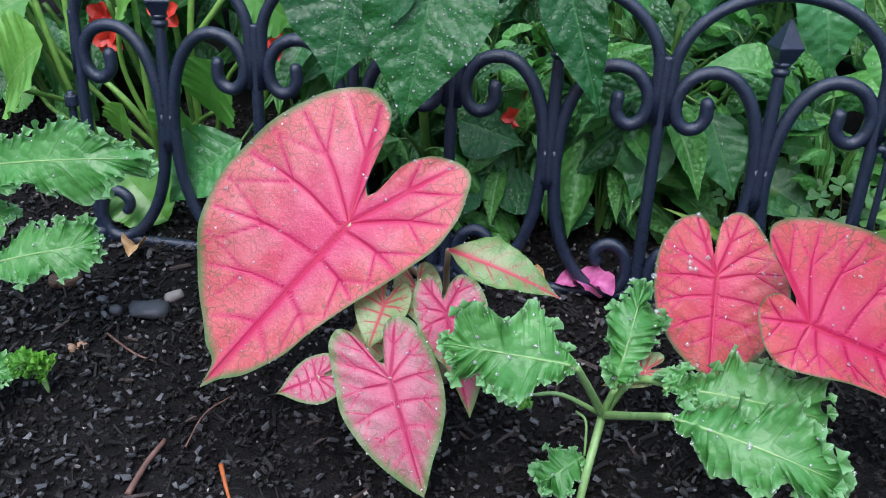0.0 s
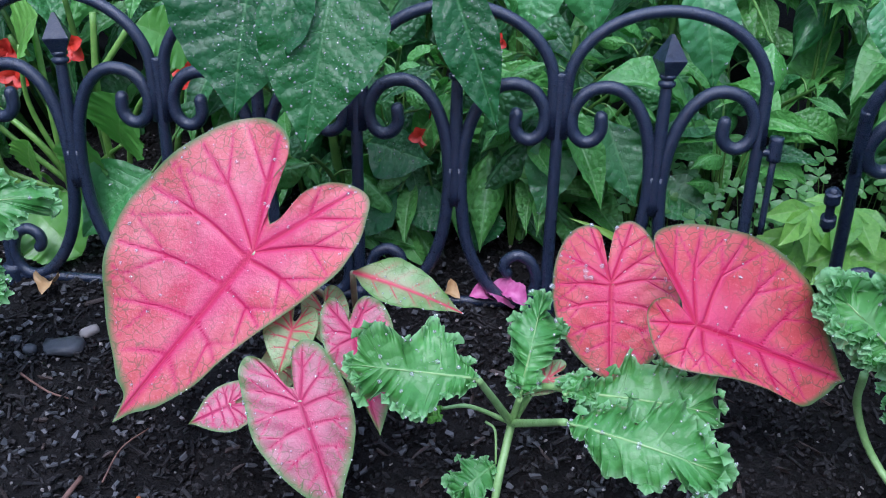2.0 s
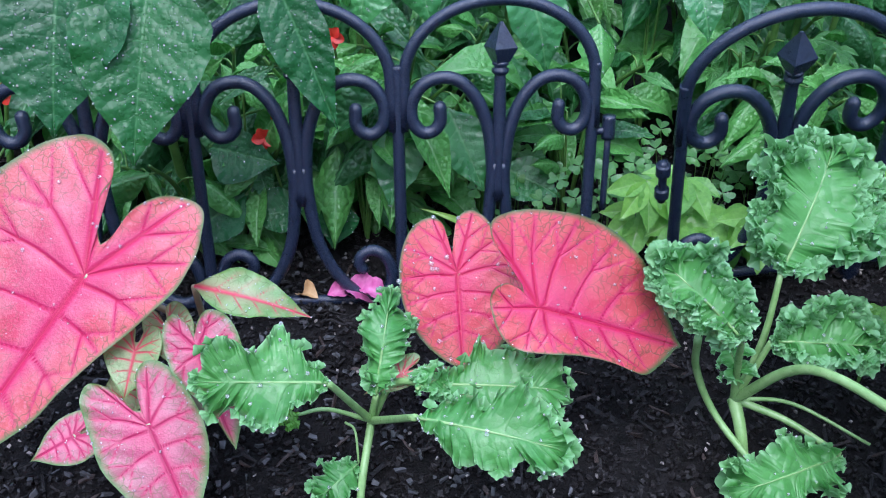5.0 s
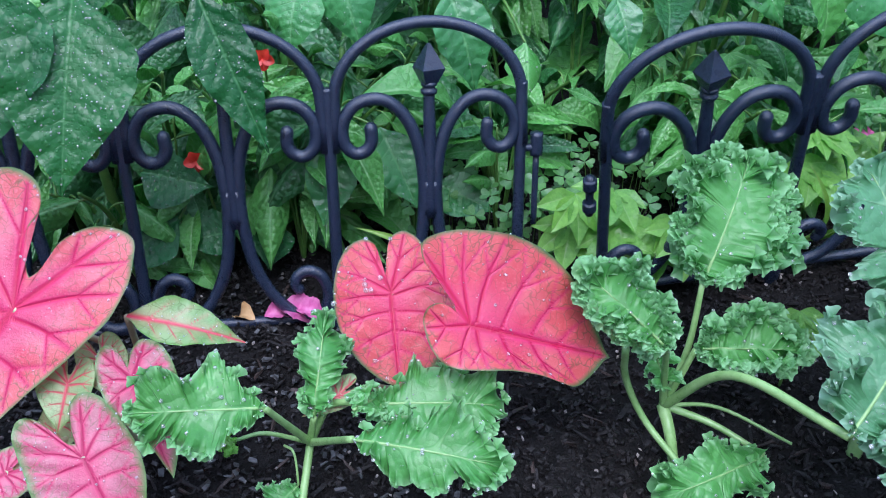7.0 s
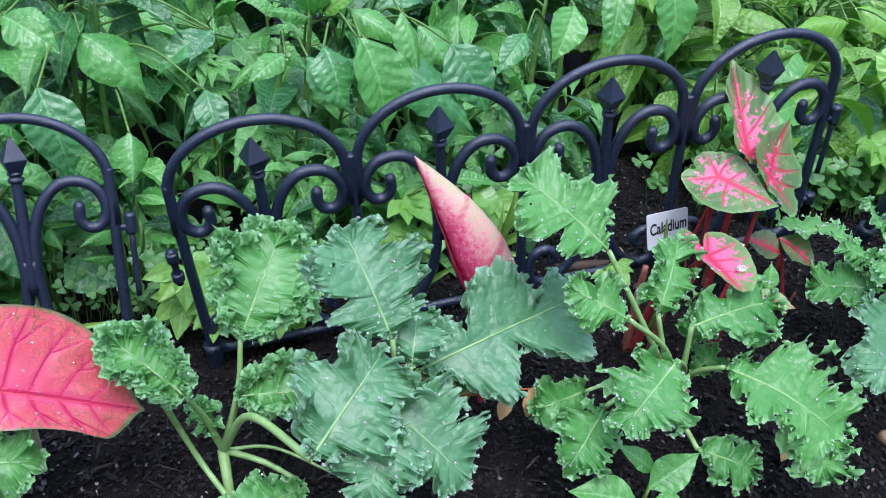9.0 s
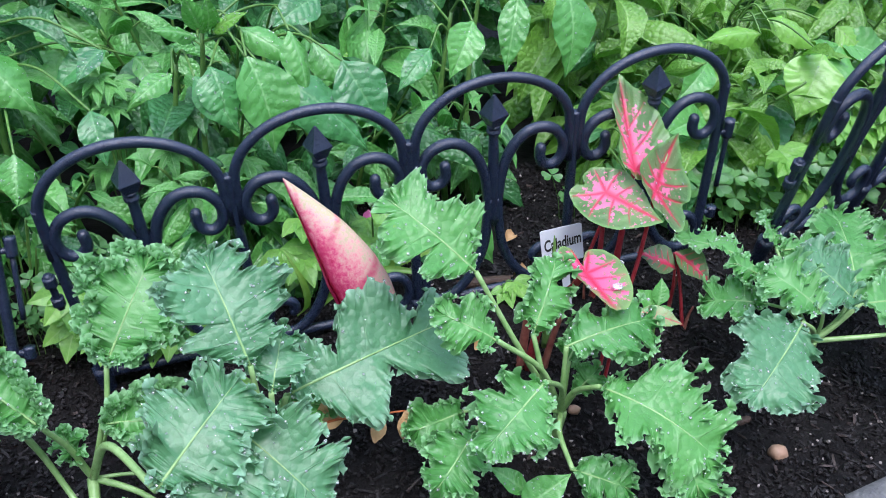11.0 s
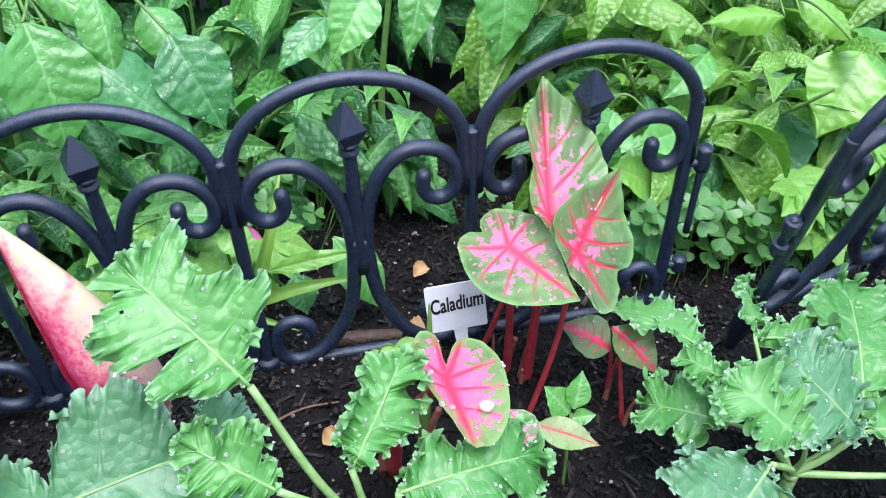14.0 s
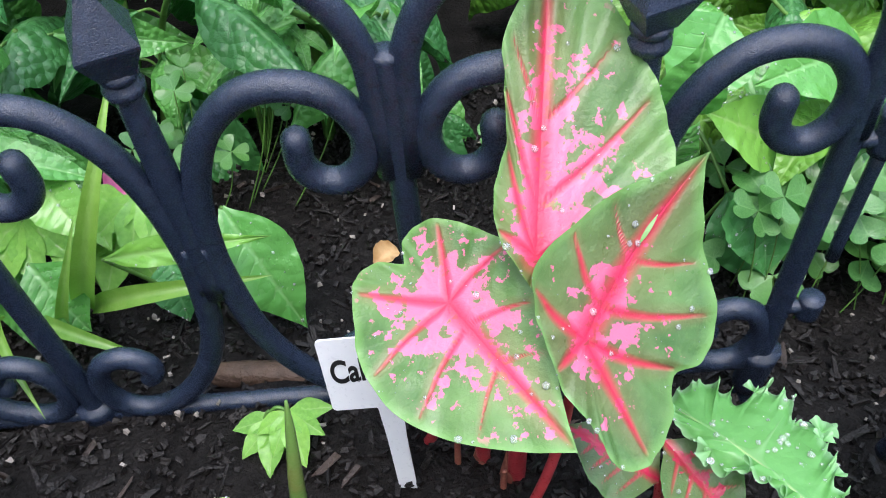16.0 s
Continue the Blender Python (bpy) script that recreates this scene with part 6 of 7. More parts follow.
pepper_plant((0.6, 0.255, 0.375), "pepper plant with soft drooping wet leaves behind the fence", (
    ((0.618, 0.180, 0.335), (0.640, 0.145, 0.246), 0.32, PEPPER),
    ((0.579, 0.190, 0.305), (0.564, 0.155, 0.239), 0.46, PEPPER),
    ((0.532, 0.200, 0.355), (0.496, 0.165, 0.320), 0.22, PEPPER),
    ((0.537, 0.250, 0.337), (0.572, 0.215, 0.376), 0.22, PEPPER),
), 17)
pepper_plant((0.79, 0.3, 0.385), "pepper plant with broad light green drooping leaves", (
    ((0.727, 0.110, 0.319), (0.753, 0.075, 0.219), 0.30, PEPPER),
    ((0.688, 0.230, 0.373), (0.750, 0.195, 0.333), 0.34, PEPPER_LIGHT),
    ((0.769, 0.250, 0.344), (0.841, 0.215, 0.273), 0.34, PEPPER_LIGHT),
    ((0.930, 0.300, 0.331), (0.855, 0.265, 0.281), 0.22, PEPPER),
    ((0.817, 0.130, 0.253), (0.815, 0.095, 0.201), 0.34, PEPPER_LIGHT),
    ((0.964, 0.340, 0.309), (1.004, 0.305, 0.261), 0.26, PEPPER_LIGHT),
    ((0.928, 0.200, 0.356), (0.895, 0.165, 0.325), 0.24, PEPPER),
    ((0.909, 0.120, 0.304), (0.921, 0.085, 0.246), 0.30, PEPPER),
), 18)
pepper_plant((1.66, 0.16, 0.20), "low pepper plant with pale and dark leaves beside the fence post", (
    ((1.627, 0.070, 0.210), (1.629, 0.050, 0.277), 0.36, PEPPER_LIGHT),
    ((1.682, 0.100, 0.225), (1.730, 0.080, 0.218), 0.32, PEPPER_LIGHT),
    ((1.695, 0.090, 0.137), (1.728, 0.070, 0.066), 0.34, PEPPER),
    ((1.682, 0.120, 0.197), (1.700, 0.100, 0.191), 0.42, LIME),
    ((1.620, 0.060, 0.178), (1.635, 0.040, 0.226), 0.3, PEPPER_LIGHT),
    ((1.795, 0.130, 0.085), (1.741, 0.110, 0.167), 0.3, BEGONIA),
    ((1.827, 0.120, 0.135), (1.781, 0.100, 0.182), 0.4, BEGONIA),
    ((1.646, 0.140, 0.253), (1.679, 0.120, 0.251), 0.3, PEPPER_LIGHT),
    ((1.727, 0.140, 0.246), (1.767, 0.120, 0.244), 0.26, LIME),
), 23)
pepper_plant((1.13, 0.21, 0.36), "pepper plant with large pale ribbed leaves over the fence", (
    ((1.090, 0.080, 0.371), (1.113, 0.050, 0.259), 0.36, PEPPER_LIGHT),
    ((1.207, 0.090, 0.358), (1.251, 0.060, 0.274), 0.36, PEPPER),
    ((1.145, 0.100, 0.395), (1.159, 0.070, 0.319), 0.24, PEPPER_LIGHT),
    ((1.182, 0.150, 0.366), (1.219, 0.120, 0.315), 0.34, PEPPER_LIGHT),
    ((1.049, 0.100, 0.356), (1.064, 0.070, 0.284), 0.34, PEPPER),
), 24)
pepper_plant((1.05, 0.19, 0.378), "upright pepper plant with a whorl of pointed leaves", (
    ((1.090, 0.150, 0.389), (1.161, 0.115, 0.346), 0.20, PEPPER_LIGHT),
    ((1.048, 0.170, 0.379), (1.027, 0.135, 0.435), 0.20, PEPPER_LIGHT),
    ((1.052, 0.170, 0.379), (1.052, 0.135, 0.436), 0.20, PEPPER_LIGHT),
    ((1.060, 0.160, 0.381), (1.101, 0.125, 0.413), 0.18, LIME),
    ((1.041, 0.150, 0.379), (0.985, 0.115, 0.397), 0.18, PEPPER_LIGHT),
    ((1.006, 0.120, 0.344), (0.956, 0.085, 0.320), 0.24, PEPPER_LIGHT),
    ((1.030, 0.100, 0.345), (1.076, 0.065, 0.281), 0.26, PEPPER),
    ((1.091, 0.100, 0.366), (1.144, 0.065, 0.279), 0.20, PEPPER_LIGHT),
    ((1.112, 0.090, 0.352), (1.233, 0.055, 0.249), 0.22, PEPPER),
    ((1.210, 0.240, 0.408), (1.140, 0.205, 0.375), 0.32, PEPPER),
    ((1.199, 0.300, 0.377), (1.190, 0.265, 0.422), 0.30, PEPPER),
), 19)
pepper_plant((1.44, 0.23, 0.43), "tall pepper plant with hanging pale green leaves", (
    ((1.396, 0.140, 0.389), (1.354, 0.105, 0.322), 0.30, PEPPER_LIGHT),
    ((1.328, 0.400, 0.279), (1.258, 0.365, 0.274), 0.25, LIME),
    ((1.365, 0.220, 0.334), (1.307, 0.185, 0.283), 0.22, PEPPER),
    ((1.451, 0.120, 0.428), (1.425, 0.085, 0.332), 0.20, PEPPER_LIGHT),
    ((1.519, 0.120, 0.435), (1.513, 0.085, 0.321), 0.30, PEPPER_LIGHT),
    ((1.396, 0.450, 0.350), (1.444, 0.415, 0.320), 0.25, PEPPER),
), 20)
pepper_plant((1.93, 0.28, 0.345), "lime green pepper plant at the far end of the fence", (
    ((1.954, 0.100, 0.330), (1.899, 0.065, 0.240), 0.42, LIME),
    ((1.930, 0.220, 0.334), (1.795, 0.185, 0.335), 0.15, LIME),
    ((1.936, 0.220, 0.358), (2.021, 0.185, 0.307), 0.22, LIME),
    ((1.742, 0.300, 0.335), (1.792, 0.265, 0.327), 0.32, PEPPER_LIGHT),
    ((2.107, 0.250, 0.332), (2.167, 0.215, 0.272), 0.30, LIME),
    ((1.823, 0.200, 0.299), (1.753, 0.165, 0.251), 0.30, PEPPER_LIGHT),
), 21)

# narrow light leaves in the gaps close behind the fence
for x, y, seed in ((0.56, 0.13, 1), (0.70, 0.16, 2), (0.80, 0.14, 3), (0.42, 0.15, 4)):
    rng = np.random.RandomState(seed)
    tuft = thing("strap_leaf_plant", g3(x, y), "light green narrow-leaved plant close behind the fence", "plant", "narrow-leaved plants")
    for i in range(11):
        a = rng.uniform(0, 6.28)
        foot = np.array(g3(x + 0.02 * math.cos(a), y + 0.015 * math.sin(a), rng.uniform(0.05, 0.19)))
        tip = foot + (0.075 * math.cos(a), -0.02 + 0.03 * math.sin(a), rng.uniform(-0.02, 0.05))
        stalk("leaf_stalk", (g3(x, y, -0.01), tuple((foot + g3(x, y)) / 2), tuple(foot)), (0.0016, 0.0012), STEM_GREEN, tuft)
        put_leaf((YOUNG + LANCES)[i % 8], foot, tip, (rng.uniform(-0.4, 0.4), -0.6, 0.75), tuft)

# one broad yellow-green leaf at the far end, and its kin
far = thing("broad_leaf_plant", g3(2.08, 0.24), "lime green broad-leaved plant at the far end of the fence", "plant")
stalk("stem", (g3(2.08, 0.24, -0.01), (2.09, 0.24, 0.15), (2.11, 0.24, 0.31)), (0.005, 0.003), STEM_GREEN, far)
for i, r in enumerate((((2.110, 0.235, 0.305), (1.99, 0.160, 0.215), F, 0.32, 0.32), ((2.11, 0.24, 0.31), (2.21, 0.20, 0.28), F, 0.34, 0.34), ((2.09, 0.23, 0.24), (1.98, 0.23, 0.25), F, 0.3, 0.3), ((2.09, 0.22, 0.2), (2.16, 0.14, 0.14), F, 0.34, 0.34))):
    hero_leaf(far, r, 370 + i, PEPPER_LIGHT, 30, rows=44, cols=17)

patch = thing("undergrowth_plant", g3(1.62, 0.12), "bright green mixed leaves in the soil close behind the fence", "plant")
for i, (p, q, w, m) in enumerate((
        ((1.350, 0.050, 0.160), (1.400, 0.020, 0.084), 0.26, PEPPER_LIGHT),
        ((1.280, 0.030, 0.137), (1.382, 0.020, 0.161), 0.09, LIME),
        ((1.311, 0.060, 0.113), (1.322, 0.040, 0.073), 0.40, PEPPER),
        ((1.690, 0.060, 0.174), (1.707, 0.030, 0.109), 0.42, PEPPER),
        ((1.661, 0.100, 0.266), (1.624, 0.060, 0.218), 0.42, PEPPER_LIGHT),
        ((1.759, 0.100, 0.245), (1.672, 0.060, 0.238), 0.32, PEPPER_LIGHT),
        ((1.716, 0.080, 0.179), (1.642, 0.060, 0.222), 0.28, LIME),
        ((1.785, 0.100, 0.176), (1.740, 0.060, 0.141), 0.36, LIME),
        ((1.918, 0.160, 0.251), (1.862, 0.100, 0.155), 0.40, PEPPER),
        ((1.885, 0.080, 0.148), (1.852, 0.050, 0.078), 0.38, LIME),
        ((1.857, 0.140, 0.189), (1.841, 0.100, 0.137), 0.36, PEPPER_LIGHT),
        ((1.902, 0.060, 0.102), (1.881, 0.030, 0.029), 0.30, PEPPER_LIGHT),
        ((1.240, 0.070, 0.168), (1.272, 0.040, 0.143), 0.34, LIME),
        ((1.232, 0.040, 0.126), (1.266, 0.020, 0.086), 0.40, PEPPER_LIGHT),)):
    hero_leaf(patch, (p, q, (0.0, -0.75, 0.66), w, w), 380 + i, m, 20, rows=40, cols=15, bend=0.16)
    base = g3((p[0] + q[0]) / 2, p[1] + 0.03, -0.01)
    stalk("leaf_stalk", (base, ((base[0] + p[0]) / 2, p[1] + 0.02, (base[2] + p[2]) / 2), p), (0.0017, 0.0013), STEM_GREEN, patch)

# ---- small plants ----
def palmate(name, at, size, seed, count, label, category, mat_pool, normal=(0, -0.6, 0.8), high=0.06, fan=2.6, facing=-1.57):
    """A low plant of leaves made of five leaflets."""
    rng = np.random.RandomState(seed)
    top = thing(name, at, label, category)
    for k in range(count):
        a = rng.uniform(0, 6.28)
        hub = np.array(at) + (rng.uniform(0.2, 1) * size * 1.1 * math.cos(a), rng.uniform(0.2, 1) * size * 0.8 * math.sin(a), high * rng.uniform(0.5, 1.1))
        stalk("leaf_stalk", (at, tuple((np.array(at) + hub) / 2 + (0, 0, 0.01)), tuple(hub)), (0.0014, 0.001), STEM_GREEN, top)
        spin = facing + rng.uniform(-0.6, 0.6)
        n = unit(np.array(normal) + rng.uniform(-0.25, 0.25, 3))
        x = unit(np.cross((0, 1, 0.3), n))
        y = np.cross(n, x)
        for j in range(5):
            b = spin + fan * (j / 4 - 0.5)
            d = math.cos(b) * x + math.sin(b) * y
            put_leaf(mat_pool[j % len(mat_pool)], hub, hub + d * size * (1.0, 1.15, 1.3, 1.15, 1.0)[j] * rng.uniform(0.85, 1.1), n, top)
    return top


palmate("creeper_seedling", g3(0.90, 0.045), 0.048, 1, 6, "lime green five-fingered creeper at the fence gap", "creeper", LIMES, high=0.11)
palmate("creeper_seedling", g3(0.99, 0.02), 0.045, 2, 5, "lime green five-fingered creeper behind kale", "creeper", LIMES, high=0.08)
palmate("creeper_seedling", g3(1.15, 0.05), 0.045, 3, 5, "lime green five-fingered creeper behind the fence", "creeper", LIMES, high=0.12)
palmate("creeper_seedling", (1.376, -0.061, 0.085), 0.024, 4, 2, "tiny lime green five-leaved seedling in soil", "seedling", LIMES, high=0.02)
palmate("creeper_seedling", g3(1.022, -0.17), 0.026, 5, 2, "yellow-green palmate seedling with red stalk", "seedling", LIMES, high=0.08)
CUT = [LANCES[1], LANCES[3]]
for x, y, h, k in ((1.10, 0.16, 0.19, 21), (1.20, 0.12, 0.13, 22), (1.02, 0.22, 0.22, 23), (1.83, 0.16, 0.14, 24), (1.36, 0.24, 0.15, 25), (0.93, 0.30, 0.26, 26)):
    palmate("cut_leaf_weed", g3(x, y), 0.034, k, 7, "light green weed with deeply cut leaves", "weed", CUT, high=h)
palmate("creeper_seedling", g3(1.90, 0.05), 0.045, 6, 6, "lime green five-fingered creeper at the fence", "creeper", LIMES, high=0.12)
palmate("creeper_seedling", g3(1.25, 0.10), 0.045, 7, 4, "lime green five-fingered creeper behind the fence", "creeper", LIMES, high=0.08)

# oxalis: three heart-shaped leaflets on a thread of a stalk
hv, hf, hvals, _ = heart_leaf((0, 1, 0), (0, 0, 0), (0, 0, 1), 0.62, 0.62, lobe=0.55, rings=6, per=3, wave=0.0, droop=0.0, cup=0.2, vein_width=0.05)
hv[:, 1] = hv[:, 1] * 0.8
LEAFLET = mesh_data("leaflet", hv, hf, CLOVER, hvals)


def oxalis(at, count, seed, size=0.011, spread=0.06, label="low clover-leaved oxalis on the dark soil"):
    rng = np.random.RandomState(seed)
    top = thing("oxalis_plant", at, label, "oxalis", "oxalis plants")
    for _ in range(count):
        x, y = at[0] + rng.normal(0, spread), at[1] + rng.normal(0, spread * 0.6)
        y = max(y, 0.03)
        h = rng.uniform(0.03, 0.11)
        hub = np.array((x, y, float(ground_z(x, y)) + h))
        foot = (x * 0.7 + at[0] * 0.3, y * 0.7 + at[1] * 0.3, float(ground_z(x, y)) - 0.003)
        stalk("leaf_stalk", (foot, tuple((np.array(foot) + hub) / 2 + (0.004, 0, 0)), tuple(hub)), (0.0006, 0.0005), STEM_GREEN, top, sides=5)
        n = unit((rng.uniform(-0.3, 0.3), -0.45, 0.85))
        a0 = rng.uniform(0, 2.1)
        for j in range(3):
            b = a0 + j * 2.094
            d = np.array((math.cos(b), math.sin(b) * 0.85, 0.0))
            d = unit(d - n * (d @ n))
            put_leaf(LEAFLET, hub, hub + d * size * rng.uniform(0.9, 1.3), n, top)
    return top


oxalis(g3(0.84, 0.10), 42, 1, 0.011, 0.05)
oxalis(g3(0.74, 0.13), 26, 2, 0.010, 0.05)
oxalis(g3(0.93, 0.14), 24, 3, 0.011, 0.05)
oxalis(g3(1.72, 0.10), 9, 4, 0.017, 0.06)
oxalis(g3(1.62, 0.16), 6, 5, 0.015, 0.05)
oxalis(g3(1.95, 0.02), 26, 6, 0.014, 0.06)
oxalis(g3(1.05, 0.12), 18, 7, 0.012, 0.05)
oxalis(g3(1.30, 0.17), 16, 8, 0.012, 0.05)
oxalis(g3(1.62, 0.10), 4, 9, 0.016, 0.05)
oxalis(g3(1.80, 0.06), 8, 10, 0.018, 0.06)
oxalis(g3(1.72, 0.02), 7, 11, 0.018, 0.04)


oxalis(g3(1.93, 0.03), 14, 12, 0.018, 0.05)
oxalis(g3(2.02, 0.05), 14, 13, 0.018, 0.06)
oxalis(g3(1.86, 0.03), 10, 14, 0.018, 0.05)
palmate("creeper_seedling", g3(1.97, 0.08), 0.045, 9, 5, "lime green five-fingered creeper at the fence", "creeper", LIMES, high=0.14)
palmate("creeper_seedling", g3(2.08, 0.10), 0.045, 10, 5, "lime green five-fingered creeper at the fence", "creeper", LIMES, high=0.16)


def grass(at, rows, seed, label="wide bright green grass blades by the fence"):
    top = thing("grass_clump", at, label, "grass")
    for i, (foot, tip) in enumerate(rows):
        put_leaf(BLADES[i % 2], foot, tip, (0.2, -0.7, 0.7), top)
    return top


grass(g3(1.27, 0.06), (((1.25, 0.07, 0.06), (1.30, 0.06, 0.25)), ((1.26, 0.05, 0.08), (1.38, 0.02, 0.13)), ((1.24, 0.06, 0.06), (1.27, 0.03, 0.17)), ((1.22, 0.05, 0.07), (1.31, -0.01, 0.09)), ((1.20, 0.05, 0.07), (1.25, -0.04, 0.075))), 1)
grass(g3(0.69, 0.06), (((0.69, 0.05, 0.02), (0.80, 0.02, 0.055)), ((0.70, 0.06, 0.02), (0.62, 0.05, 0.08))), 2)
grass(g3(1.14, 0.02), (((1.14, 0.03, 0.04), (1.17, 0.0, 0.20)), ((1.13, 0.03, 0.04), (1.11, 0.01, 0.15)), ((1.15, 0.03, 0.04), (1.22, -0.02, 0.12))), 3)

# seedlings in the front of the bed
seedling = thing("seedling", g3(0.085, -0.245), "tiny frilly lime seedling in black soil", "seedling")
for i, (dx, dz) in enumerate(((-0.022, 0.02), (-0.006, 0.034), (0.010, 0.03), (0.003, 0.018))):
    kale_leaf(seedling, ((0.085 + dx * 0.3, -0.246, 0.016), (0.085 + dx, -0.252, 0.012 + dz), F, 0.28, 0.28), 500 + i, 0.06, g3(0.085, -0.244), LIME, None, 0, stem_r=(0.0012, 0.0008))
pep = thing("pepper_seedling", g3(1.258, -0.384), "young plant with smooth oval leaves low in the soil", "seedling")
for i, r in enumerate((((1.268, -0.387, 0.045), (1.320, -0.384, 0.075), (0, -0.6, 0.8), 0.30, 0.30), ((1.248, -0.400, 0.045), (1.184, -0.380, 0.055), (0, -0.6, 0.8), 0.30, 0.30), ((1.282, -0.372, 0.050), (1.247, -0.352, 0.075), (0, -0.6, 0.8), 0.24, 0.24), ((1.269, -0.397, 0.040), (1.288, -0.423, 0.045), (0, -0.6, 0.8), 0.40, 0.40))):
    hero_leaf(pep, r, 520 + i, PEPPER_LIGHT, 10, rows=36, cols=15)
    stalk("leaf_stalk", (g3(1.258, -0.384, -0.005), r[0]), (0.0022, 0.0016), STEM_GREEN, pep)
sprout = thing("seedling", g3(1.522, -0.20), "pale green two-leaved sprout between the stalks", "seedling")
for i, r in enumerate((((1.512, -0.205, 0.125), (1.490, -0.195, 0.150), F, 0.4, 0.4), ((1.515, -0.205, 0.13), (1.525, -0.19, 0.158), F, 0.35, 0.35), ((1.515, -0.205, 0.12), (1.535, -0.21, 0.125), F, 0.35, 0.35))):
    hero_leaf(sprout, r, 530 + i, PEPPER_LIGHT, 0, rows=24, cols=11)
stalk("stem", (g3(1.522, -0.20, -0.005), (1.514, -0.205, 0.125)), (0.0018, 0.0014), STEM_GREEN, sprout)
vine = thing("creeper_shoot", g3(1.09, -0.24), "orange-tinged creeper shoot under the kale leaves", "creeper")
stalk("stem", (g3(1.08, -0.24, 0.0), (1.10, -0.262, 0.085), (1.14, -0.275, 0.10), (1.185, -0.275, 0.098)), (0.0016, 0.0009), RUST, vine)
DRYLEAF = shared_blade("leaf", LANCE, DRY, 180, 0.3, 0.2, 0.3, 0.02, 0.0, rows=14, cols=7)
for i, (p, q) in enumerate((((1.095, -0.262, 0.09), (1.075, -0.258, 0.12)), ((1.10, -0.262, 0.09), (1.105, -0.262, 0.118)), ((1.10, -0.264, 0.088), (1.128, -0.265, 0.10)), ((1.16, -0.276, 0.098), (1.150, -0.285, 0.072)), ((1.185, -0.276, 0.098), (1.18, -0.285, 0.07)), ((1.185, -0.276, 0.098), (1.205, -0.28, 0.09)))):
    put_leaf(DRYLEAF, p, q, F, vine)


# ---- fallen petals, dry leaves and flowers ----
def petal(name, at, size, seed, mat, label, category, lift=0.006):
    rng = np.random.RandomState(seed)
    a = rng.uniform(0, 6.28)
    d = np.array((math.cos(a), math.sin(a), 0.25)) * size
    foot = np.array(g3(at[0], at[1], lift)) - d / 2
    foot[2] = float(ground_z(*at)) + lift
    v, f, vals, _ = strip_leaf(foot, foot + d, (0.1, -0.4, 0.9), 0.42, 0.42, ROUND, bend=0.5, cup=0.9, ruffle=0.05, ripples=2, seed=seed, rows=26, cols=13, veins=5)
    return single(name, v, f, mat, label, category)


petal("fallen_petal", (0.552, 0.002), 0.036, 1, PETAL, "pink fallen petal on soil under the fence", "petal")
petal("fallen_petal", (0.566, -0.004), 0.028, 2, PETAL, "pink fallen petal on soil under the fence", "petal", 0.012)
petal("fallen_petal", (0.532, 0.004), 0.028, 3, PETAL, "pink fallen petal on soil under the fence", "petal")
petal("fallen_petal", (1.268, 0.150), 0.040, 4, PETAL, "bright pink fallen petal behind the fence", "petal", 0.03)
petal("fallen_petal", (0.865, 0.06), 0.030, 5, PETAL, "faded pink petal caught at the fence gap", "petal", 0.03)
petal("dry_leaf", (0.500, 0.004), 0.024, 6, DRY, "small tan dry leaf on the soil", "leaf")
petal("dry_leaf", (1.454, 0.090), 0.020, 7, DRY, "small pale dry leaf on the soil", "leaf")
petal("dry_leaf", (1.425, -0.02), 0.022, 8, DRY, "small tan dry leaf on the soil", "leaf")
petal("dry_leaf", (1.325, -0.135), 0.020, 9, DRY, "small tan dry leaf on the soil", "leaf")
petal("dry_leaf", (0.06, -0.03), 0.030, 10, DRY, "pale dry leaf at the foot of the fence", "leaf")
petal("dry_leaf", (1.47, -0.335), 0.020, 11, DRY, "small tan dry leaf on the soil", "leaf")

flowers = thing("red_flower_plant", g3(0.05, 0.28), "plant with small red flowers and thick green stalks", "flower")
rng = np.random.RandomState(77)
for i in range(9):
    x, y = rng.uniform(-0.22, 0.22), rng.uniform(0.16, 0.34)
    h = rng.uniform(0.16, 0.30)
    stalk("stem", (g3(x * 0.6, y + 0.02, -0.01), (x * 0.8, y, h * 0.5), (x, y - 0.02, h)), (0.005, 0.0035), STEM_GREEN, flowers)
    if i < 6:
        c = np.array((x, y - 0.03, h * 0.75))
        for j in range(5):
            b = j * 1.256 + i
            d = np.array((math.cos(b), -0.25, math.sin(b))) * 0.022
            v, f, vals, _ = strip_leaf(c, c + d, (0, -0.9, 0.4), 0.45, 0.45, ROUND, bend=0.2, cup=0.3, ruffle=0.04, ripples=2, seed=i * 7 + j, rows=12, cols=7, veins=3)
            part("petal", v, f, RED_PETAL, flowers)
for i, (x, y, z) in enumerate(((0.475, 0.12, 0.165), (0.53, 0.20, 0.22), (0.455, 0.11, 0.14))):
    head = thing("red_flower", (x, y, z - 0.02), "small red bloom among dark leaves", "flower")
    for j in range(5):
        b = j * 1.256 + i
        d = np.array((math.cos(b), -0.3, math.sin(b))) * 0.014
        v, f, vals, _ = strip_leaf((x, y, z), np.array((x, y, z)) + d, (0, -0.9, 0.4), 0.45, 0.45, ROUND, bend=0.2, cup=0.3, seed=i * 9 + j, rows=12, cols=7, veins=3)
        part("petal", v, f, RED_PETAL, head)
    stalk("stem", (g3(x + 0.02, y + 0.03, -0.01), (x + 0.01, y + 0.015, z * 0.5), (x, y + 0.002, z)), (0.002, 0.0015), STEM_GREEN, head)

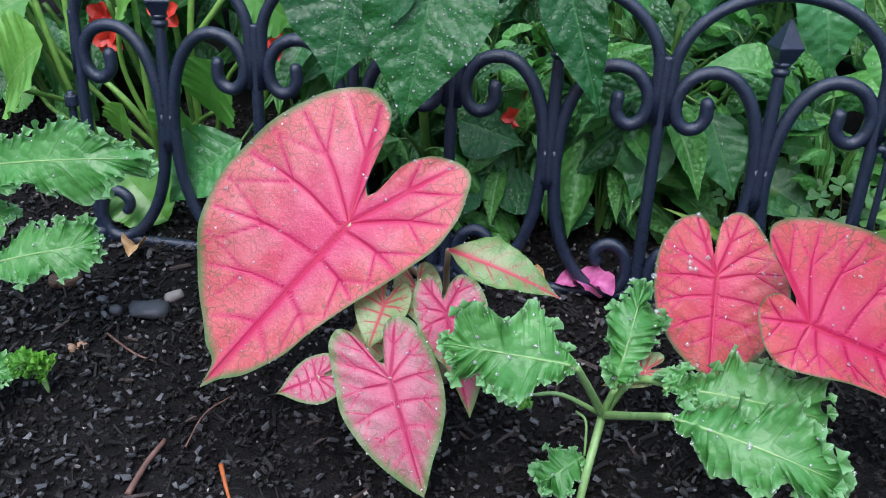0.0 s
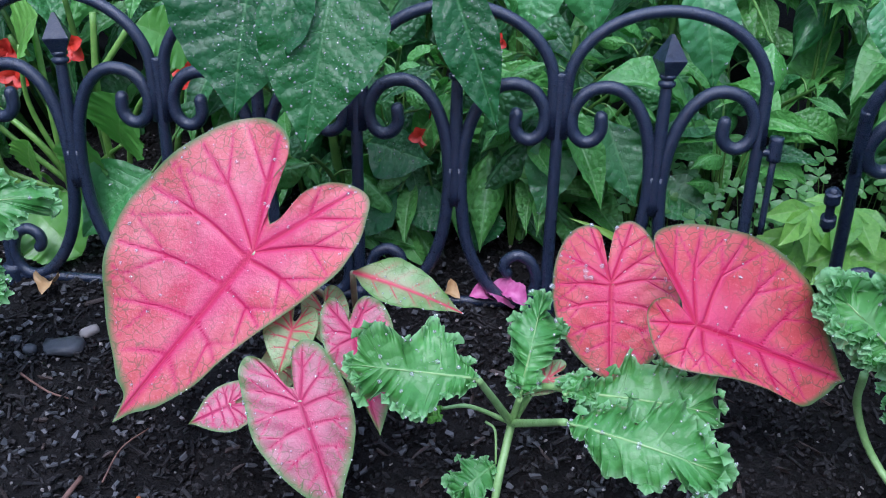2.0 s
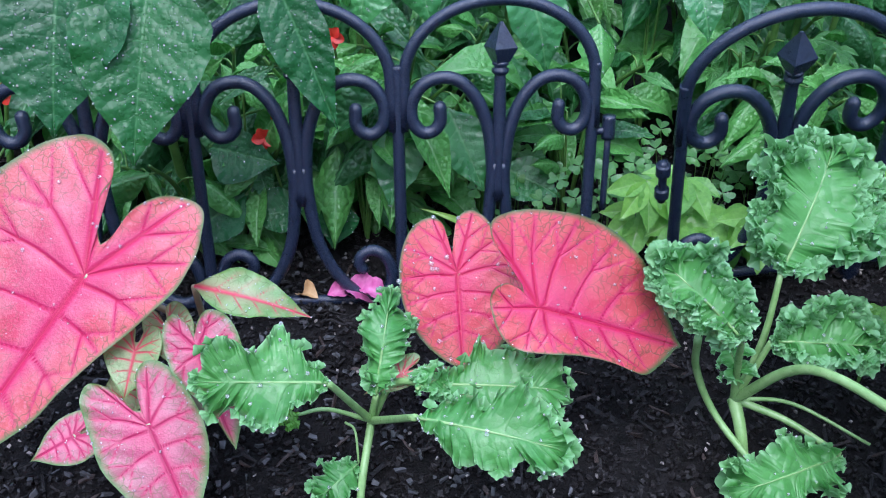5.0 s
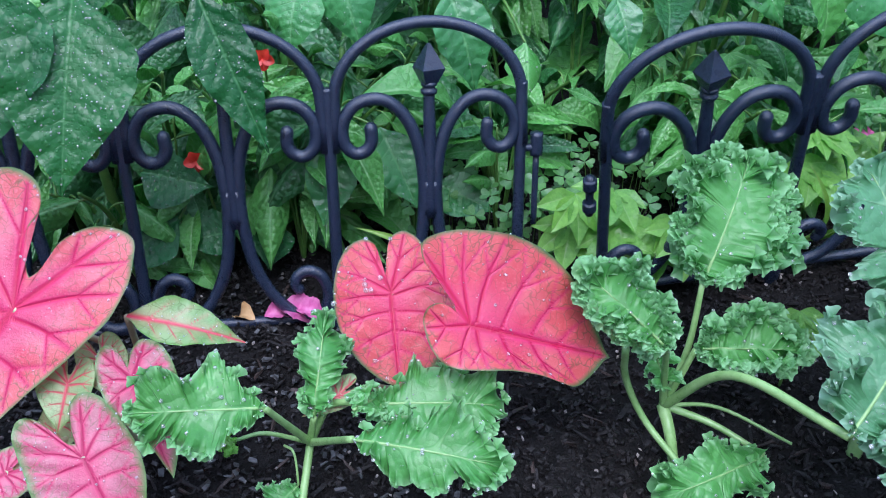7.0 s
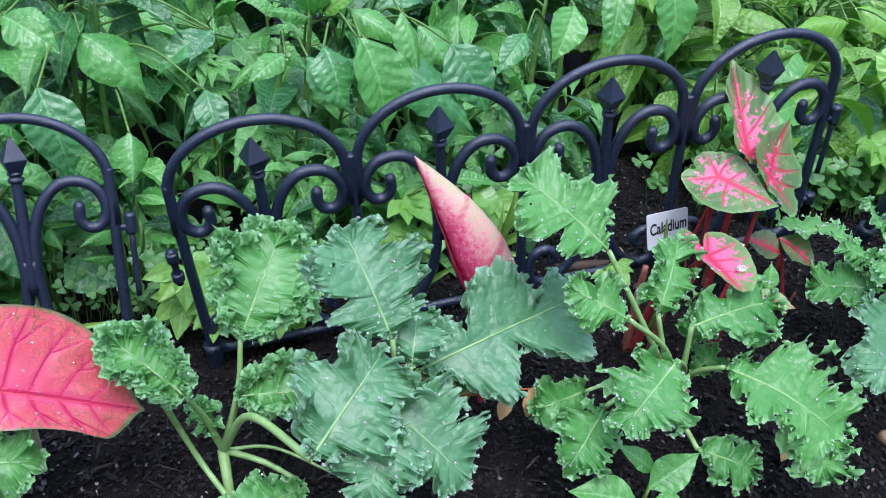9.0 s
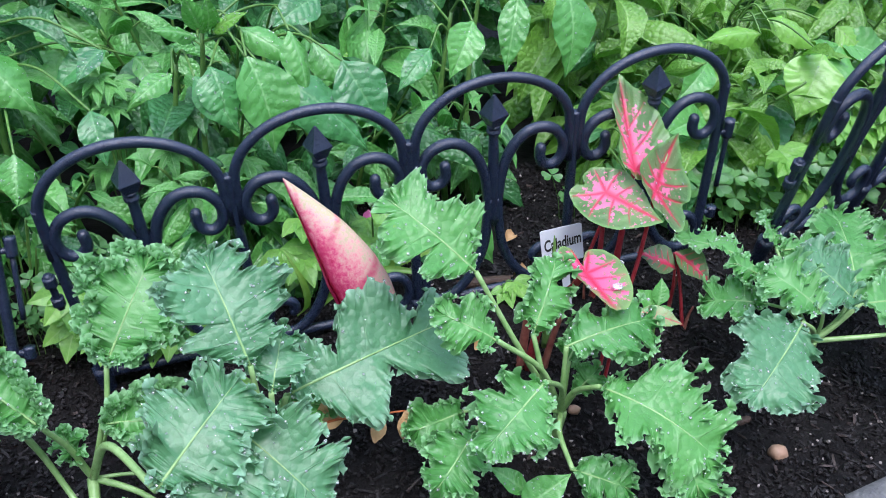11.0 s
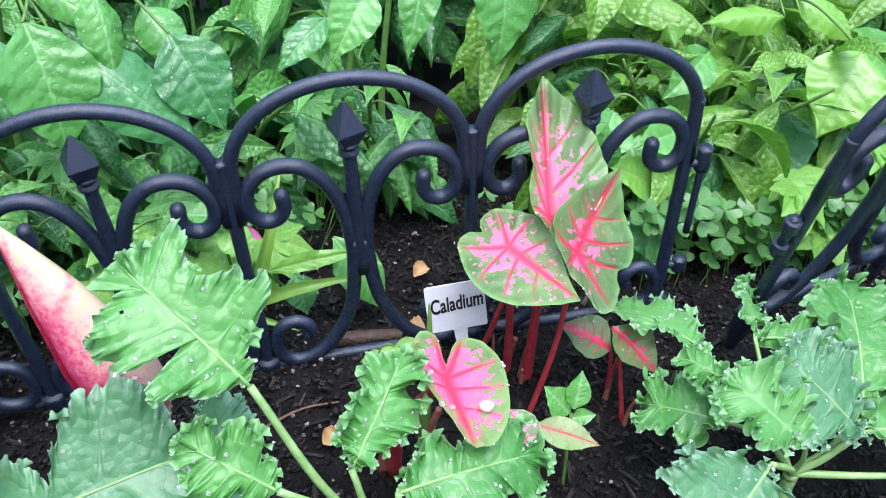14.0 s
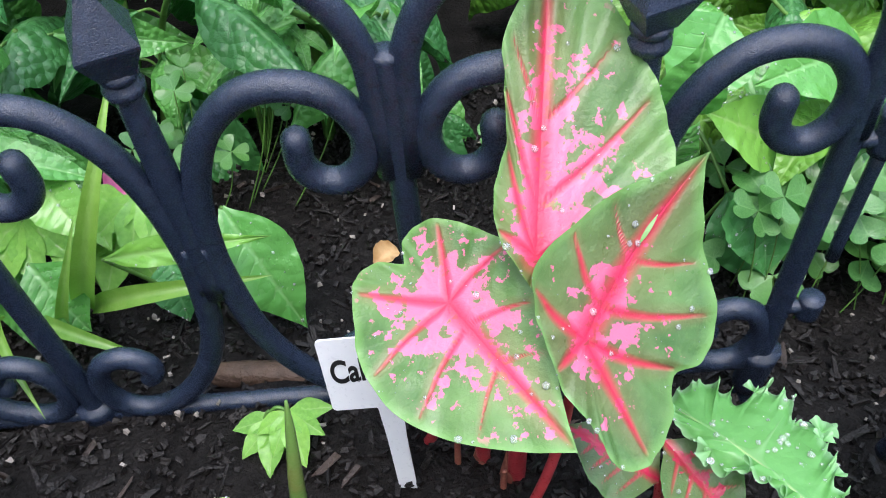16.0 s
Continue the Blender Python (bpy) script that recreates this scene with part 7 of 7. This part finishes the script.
# scalloped light green leaves by the fence end
scallop = thing("begonia_plant", g3(-0.08, 0.10), "light green round-leaved plant with thick stalks", "plant")
for i, (p, q, w, mat) in enumerate((((-0.118, 0.070, 0.140), (-0.040, 0.040, 0.205), 0.56, LIME), ((0.117, 0.090, 0.122), (0.140, 0.068, 0.190), 0.62, BEGONIA), ((0.083, 0.075, 0.085), (0.095, 0.052, 0.148), 0.52, BEGONIA), ((-0.003, 0.100, 0.075), (0.013, 0.080, 0.126), 0.46, LIME),
                                       ((0.010, 0.055, 0.058), (0.075, 0.026, 0.012), 0.50, BEGONIA), ((0.000, 0.130, 0.220), (0.045, 0.105, 0.262), 0.56, LIME), ((-0.110, 0.130, 0.225), (-0.170, 0.105, 0.190), 0.56, BEGONIA), ((0.205, 0.120, 0.225), (0.160, 0.090, 0.262), 0.52, BEGONIA), ((-0.138, 0.140, 0.110), (-0.165, 0.120, 0.085), 0.5, BEGONIA))):
    v, f, vals, z = strip_leaf(p, q, F, w, w, ROUND, bend=0.12, cup=0.2, ruffle=0.02, ripples=4, lobes=0.03, teeth=0.08, veins=5, seed=600 + i, rows=44, cols=19, quilt=0.01)
    part("leaf", v, f, mat, scallop, "", vals)
    stalk("leaf_stalk", (g3(-0.06 + 0.02 * i, 0.15, -0.01), (p[0] * 0.6 - 0.01, 0.14, p[2] * 0.6), p), (0.0040, 0.0024), STEM_LIME, scallop)
# bare thick stalks that rise past the leaves
for p, q, top in (((-0.045, 0.12, 0.0), (-0.052, 0.11, 0.118), (-0.062, 0.13, 0.27)), ((-0.010, 0.13, 0.0), (-0.065, 0.115, 0.10), (-0.105, 0.13, 0.25)), ((0.045, 0.13, 0.0), (0.058, 0.11, 0.135), (0.135, 0.13, 0.25)), ((0.075, 0.14, 0.0), (0.085, 0.12, 0.16), (0.094, 0.13, 0.26)), ((0.040, 0.14, 0.0), (0.010, 0.11, 0.105), (-0.060, 0.13, 0.155)), ((0.020, 0.13, 0.0), (0.030, 0.11, 0.11), (0.022, 0.13, 0.25))):
    stalk("bare_stalk", (p, q, top), (0.0046, 0.0034), STEM_LIME, scallop)
